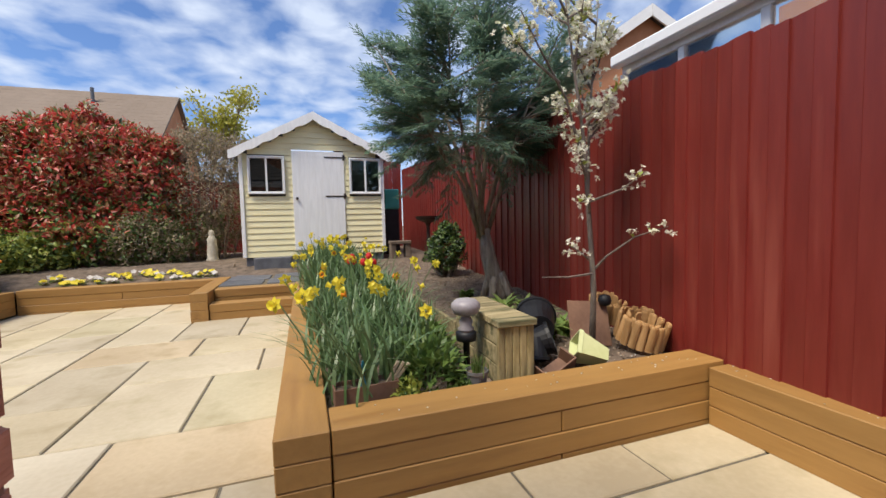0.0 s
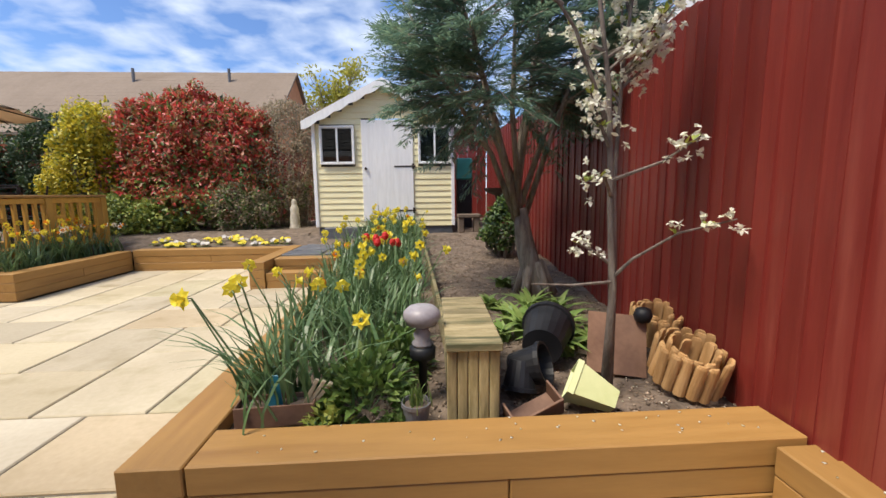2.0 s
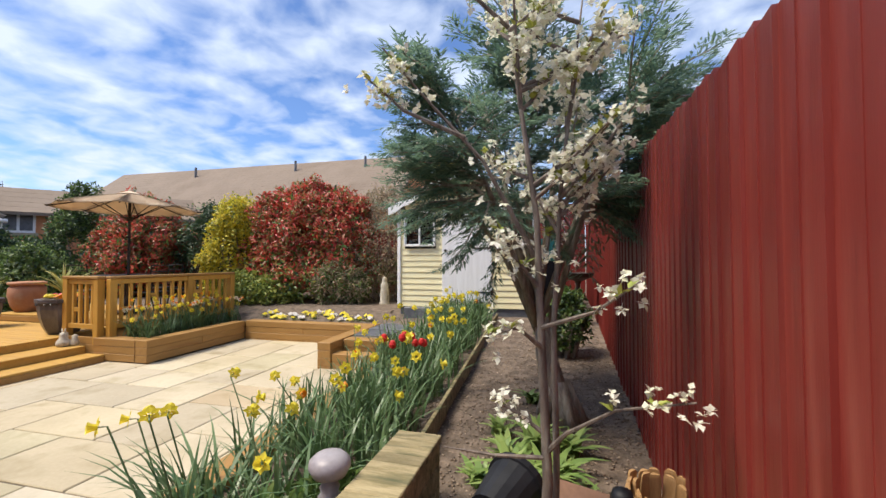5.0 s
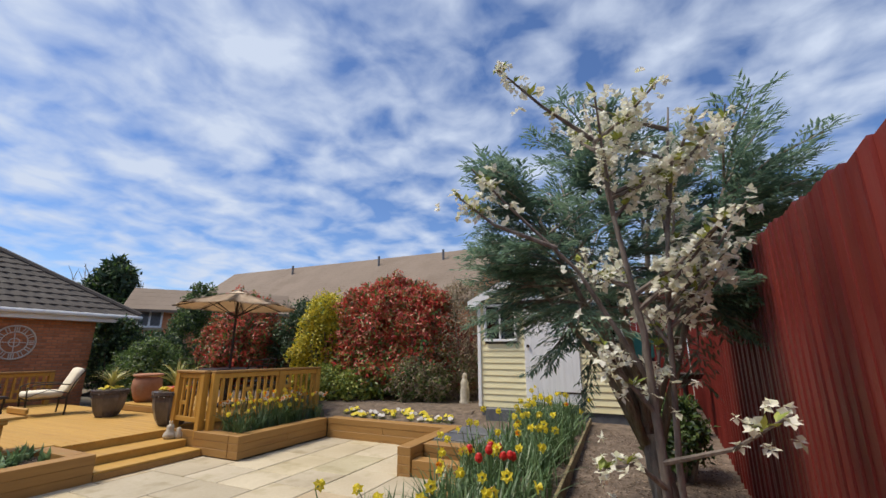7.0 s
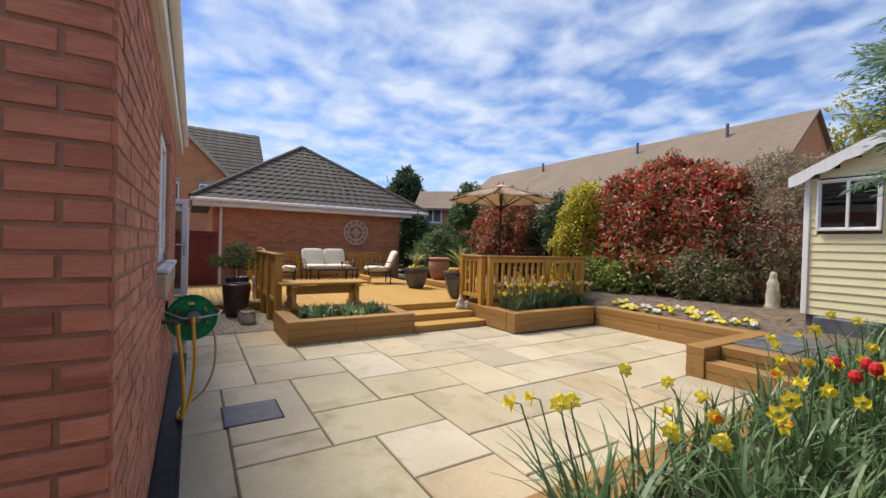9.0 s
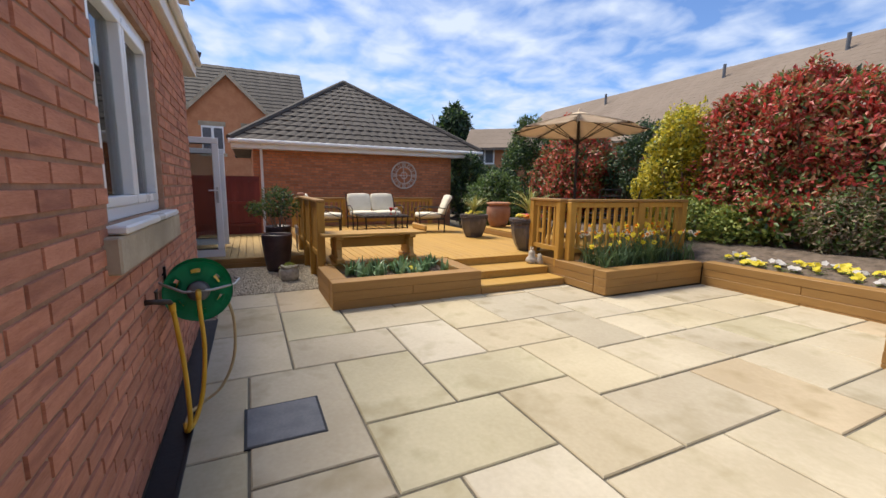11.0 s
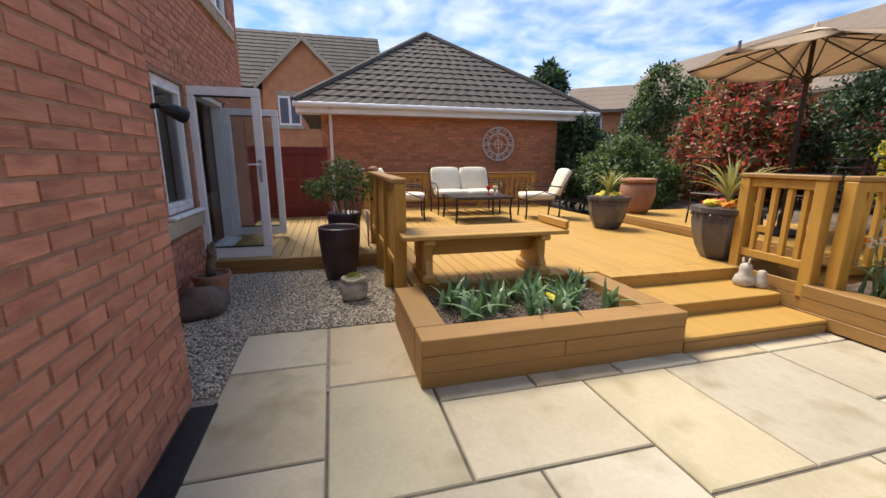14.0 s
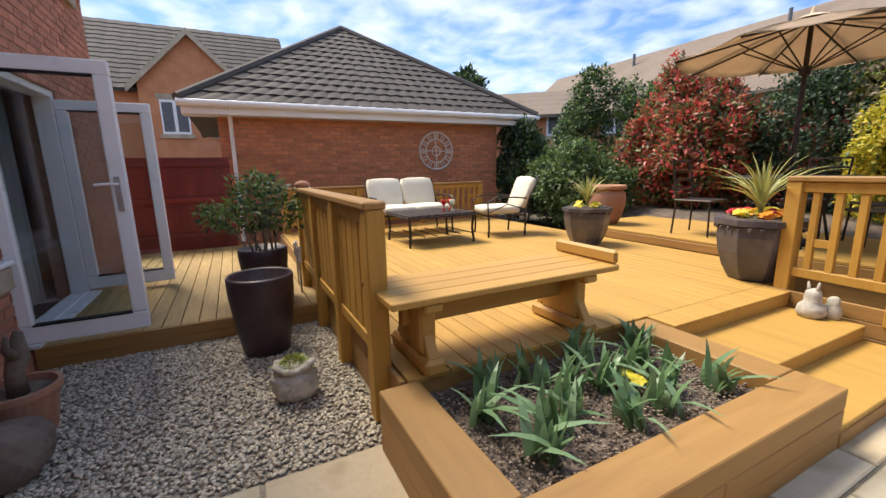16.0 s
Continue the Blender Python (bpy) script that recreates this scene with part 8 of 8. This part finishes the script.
gable_house("brick_house", "orange brick house gable beyond the garage", pose(-24.0, 0.76, 0, 0, 0, 90), 3.8, 3.0, 4.95, 6.9, M["wall_far"], M["tile"], ((-0.75, 2.95, 1.0, 1.35), (1.1, 2.95, 0.9, 1.35)), M["stone"])
gable_house("brick_house", "orange brick house with a long tiled roof behind the garage", pose(-28.2, 4.6, 0, 0, 0, 180), 7.2, 11.0, 4.9, 8.15, M["wall_far"], M["tile"], (), False)
t = gable_house("brick_house", "brick house with white windows beyond the hedge", pose(-17.8, 11.67, 0, 0, 0, -40), 2.4, 6.0, 3.3, 4.1, M["wall_far"], M["tile_brown"], (), False)
for yy in (0.75, 2.3, 4.2):
    o = part("window", cbox(1.17, 1.23, yy - 0.45, yy + 0.45, 2.45, 3.2), M["pvc"], t)
    for s in (-1, 1):
        part("pane", cbox(1.231, 1.236, yy + s * 0.21 - 0.17, yy + s * 0.21 + 0.17, 2.53, 3.12), M["slate"], o)
    part("sill", cbox(1.2, 1.3, yy - 0.52, yy + 0.52, 2.34, 2.448), M["stone"], o)
t = gable_house("bungalow", "long low house with a plain brown tiled roof behind the hedge", pose(-29.5, 25.5, 0, 0, 0, -90), 9.0, 23.7, 4.3, 7.95, M["wall_far"], M["tile_brown"], (), False)
for x in (-22.0, -14.0, -9.0):
    bm = bmesh.new(); tube(bm, [(x, 24.6, 7.2), (x, 24.6, 8.0)], 0.08, 8)
    tagged(put("roof_vent", bm, M["plastic_grey"]), "short vent pipe on the brown tiled roof", "vent pipe")
gable_house("brick_house", "neighbouring brick house gable with white bargeboards", pose(7.9, 8.0, 0, 0, 0, -14), 4.0, 6.0, 4.4, 5.75, M["wall_far"], M["tile"], (), True)
# conservatory over the fence
t = thing("conservatory", "neighbour's white-framed conservatory with glass roof", "conservatory")
part("gutter", cbox(4.05, 4.2, -3.0, 4.75, 3.03, 3.17, 0.02), M["pvc"], t)
part("eaves_beam", cbox(4.2, 4.3, -3.0, 4.7, 2.95, 3.15, 0.01), M["pvc"], t)
part("plinth", cbox(4.2, 4.3, -3.0, 4.7, 0, 0.9), M["wall_far"], t)
for i in range(10):
    y = -3.0 + i * 0.85
    part("mullion", cbox(4.2, 4.28, y, y + 0.08, 0.9, 2.95, 0.005), M["pvc"], t)
    part("rafter", cbox(0, 3.2, -0.03, 0.03, 0, 0.06, 0.005, pose(4.2, y + 0.04, 3.15, 0, -24, 0)), M["pvc"], t)
    if i < 9:
        g = part("pane", cbox(4.23, 4.24, y + 0.08, y + 0.85, 0.9, 2.95), M["glass"], t)
        g.visible_shadow = False
        part("transom", cbox(4.2, 4.28, y + 0.081, y + 0.849, 2.5, 2.56, 0.004), M["pvc"], t)
        g = part("roof_pane", cbox(0, 3.2, -0.39, 0.39, 0.02, 0.03, 0, pose(4.2, y + 0.465, 3.15, 0, -24, 0)), M["glass"], t)
        g.visible_shadow = False
part("back_wall", cbox(7.1, 7.3, -3.0, 4.7, 0, 4.2), M["wall_far"], t)


def bare_tree(name, label, x, y, h, seed, mt="bark", leaves=None, spread=0.5):
    rr = random.Random(seed)
    t = thing(name, label, "tree", pose(x, y, 0))
    bm, twigs = bmesh.new(), bmesh.new()
    tips = []

    def grow(p, d, L, r, level):
        q = p + d * L
        mid = p + d * L * 0.5 + Vector((rr.gauss(0, 0.04), rr.gauss(0, 0.04), 0)) * L
        tube(bm if level < 2 else twigs, [p, mid, q], [r, r * 0.8, r * 0.6], 6 if level < 2 else 4, False)
        tips.append(q)
        if level >= 4:
            return
        for _ in range(3 if level < 3 else 4):
            nd = (d + Vector((rr.gauss(0, spread), rr.gauss(0, spread), rr.gauss(0.1, 0.2)))).normalized()
            grow(q if rr.random() < 0.6 else mid, nd, L * rr.uniform(0.55, 0.8), r * 0.58, level + 1)
    grow(Vector((0, 0, 0)), Vector((0, 0, 1)), h * 0.36, h * 0.022, 0)
    part("trunk", bm, M[mt], t)
    part("twigs", twigs, M[mt], t)["kind"] = "stuff"
    if leaves:
        P = np.array([tuple(q) for q in tips if q.z > h * 0.3])
        P = np.repeat(P, leaves[1], 0); P = P + np.random.normal(0, h * 0.03, P.shape)
        D = np.random.normal(0, 1, P.shape)
        leaf_mesh("crown", P, D, np.random.normal(0, 1, P.shape), leaves[2], leaves[2] * 0.5, M[leaves[0]], t)
    return t


bare_tree("bare_tree", "leafless tree beyond the garage", -28.0, 13.0, 8.0, 1)
bare_tree("bare_tree", "leafless tree beyond the garage", -31.0, 18.5, 8.5, 2)
bare_tree("bare_tree", "pale leafless tree beyond the hedge", -24.5, 15.3, 6.6, 3)
bare_tree("willow_tree", "yellow-green tree coming into leaf beyond the shed", -4.9, 30.0, 10.0, 4, "bark", ("leaf_willow", 26, 0.30), 0.35)
t = shrub("far_conifer", "dark green conifer beyond the garage", "tree", [(-22.3, 12.8, 5.5, 0.5, 0.5, 0.6), (-22.0, 12.8, 4.9, 0.85, 0.8, 0.7), (-22.5, 12.7, 4.2, 1.0, 0.95, 0.9), (-21.8, 12.9, 3.4, 1.1, 1.0, 0.9), (-22.2, 12.8, 2.2, 1.2, 1.2, 1.4)], [(6650, 0.364, 0.145, "leaf_dark", 0, 9, 0.5), (1330, 0.364, 0.145, "leaf_green", 0, 9, 0.2)], (-22.2, 12.8, 0), 3, 0.1)
shrub("far_hedge", "dark evergreen shrubs beyond the garage", "hedge", [(-21.8, 11.6, 1.2, 1.8, 0.8, 1.6), (-24, 14.5, 1.2, 3.5, 1.0, 1.7), (-14.2, 10.6, 0.9, 1.6, 0.6, 1.1)], [(11400, 0.208, 0.116, "leaf_dark", 0, 9, 0.4), (4750, 0.208, 0.116, "leaf_green", 0, 9, 0.3)], (-18, 13.5, 0), 6, 0.05)
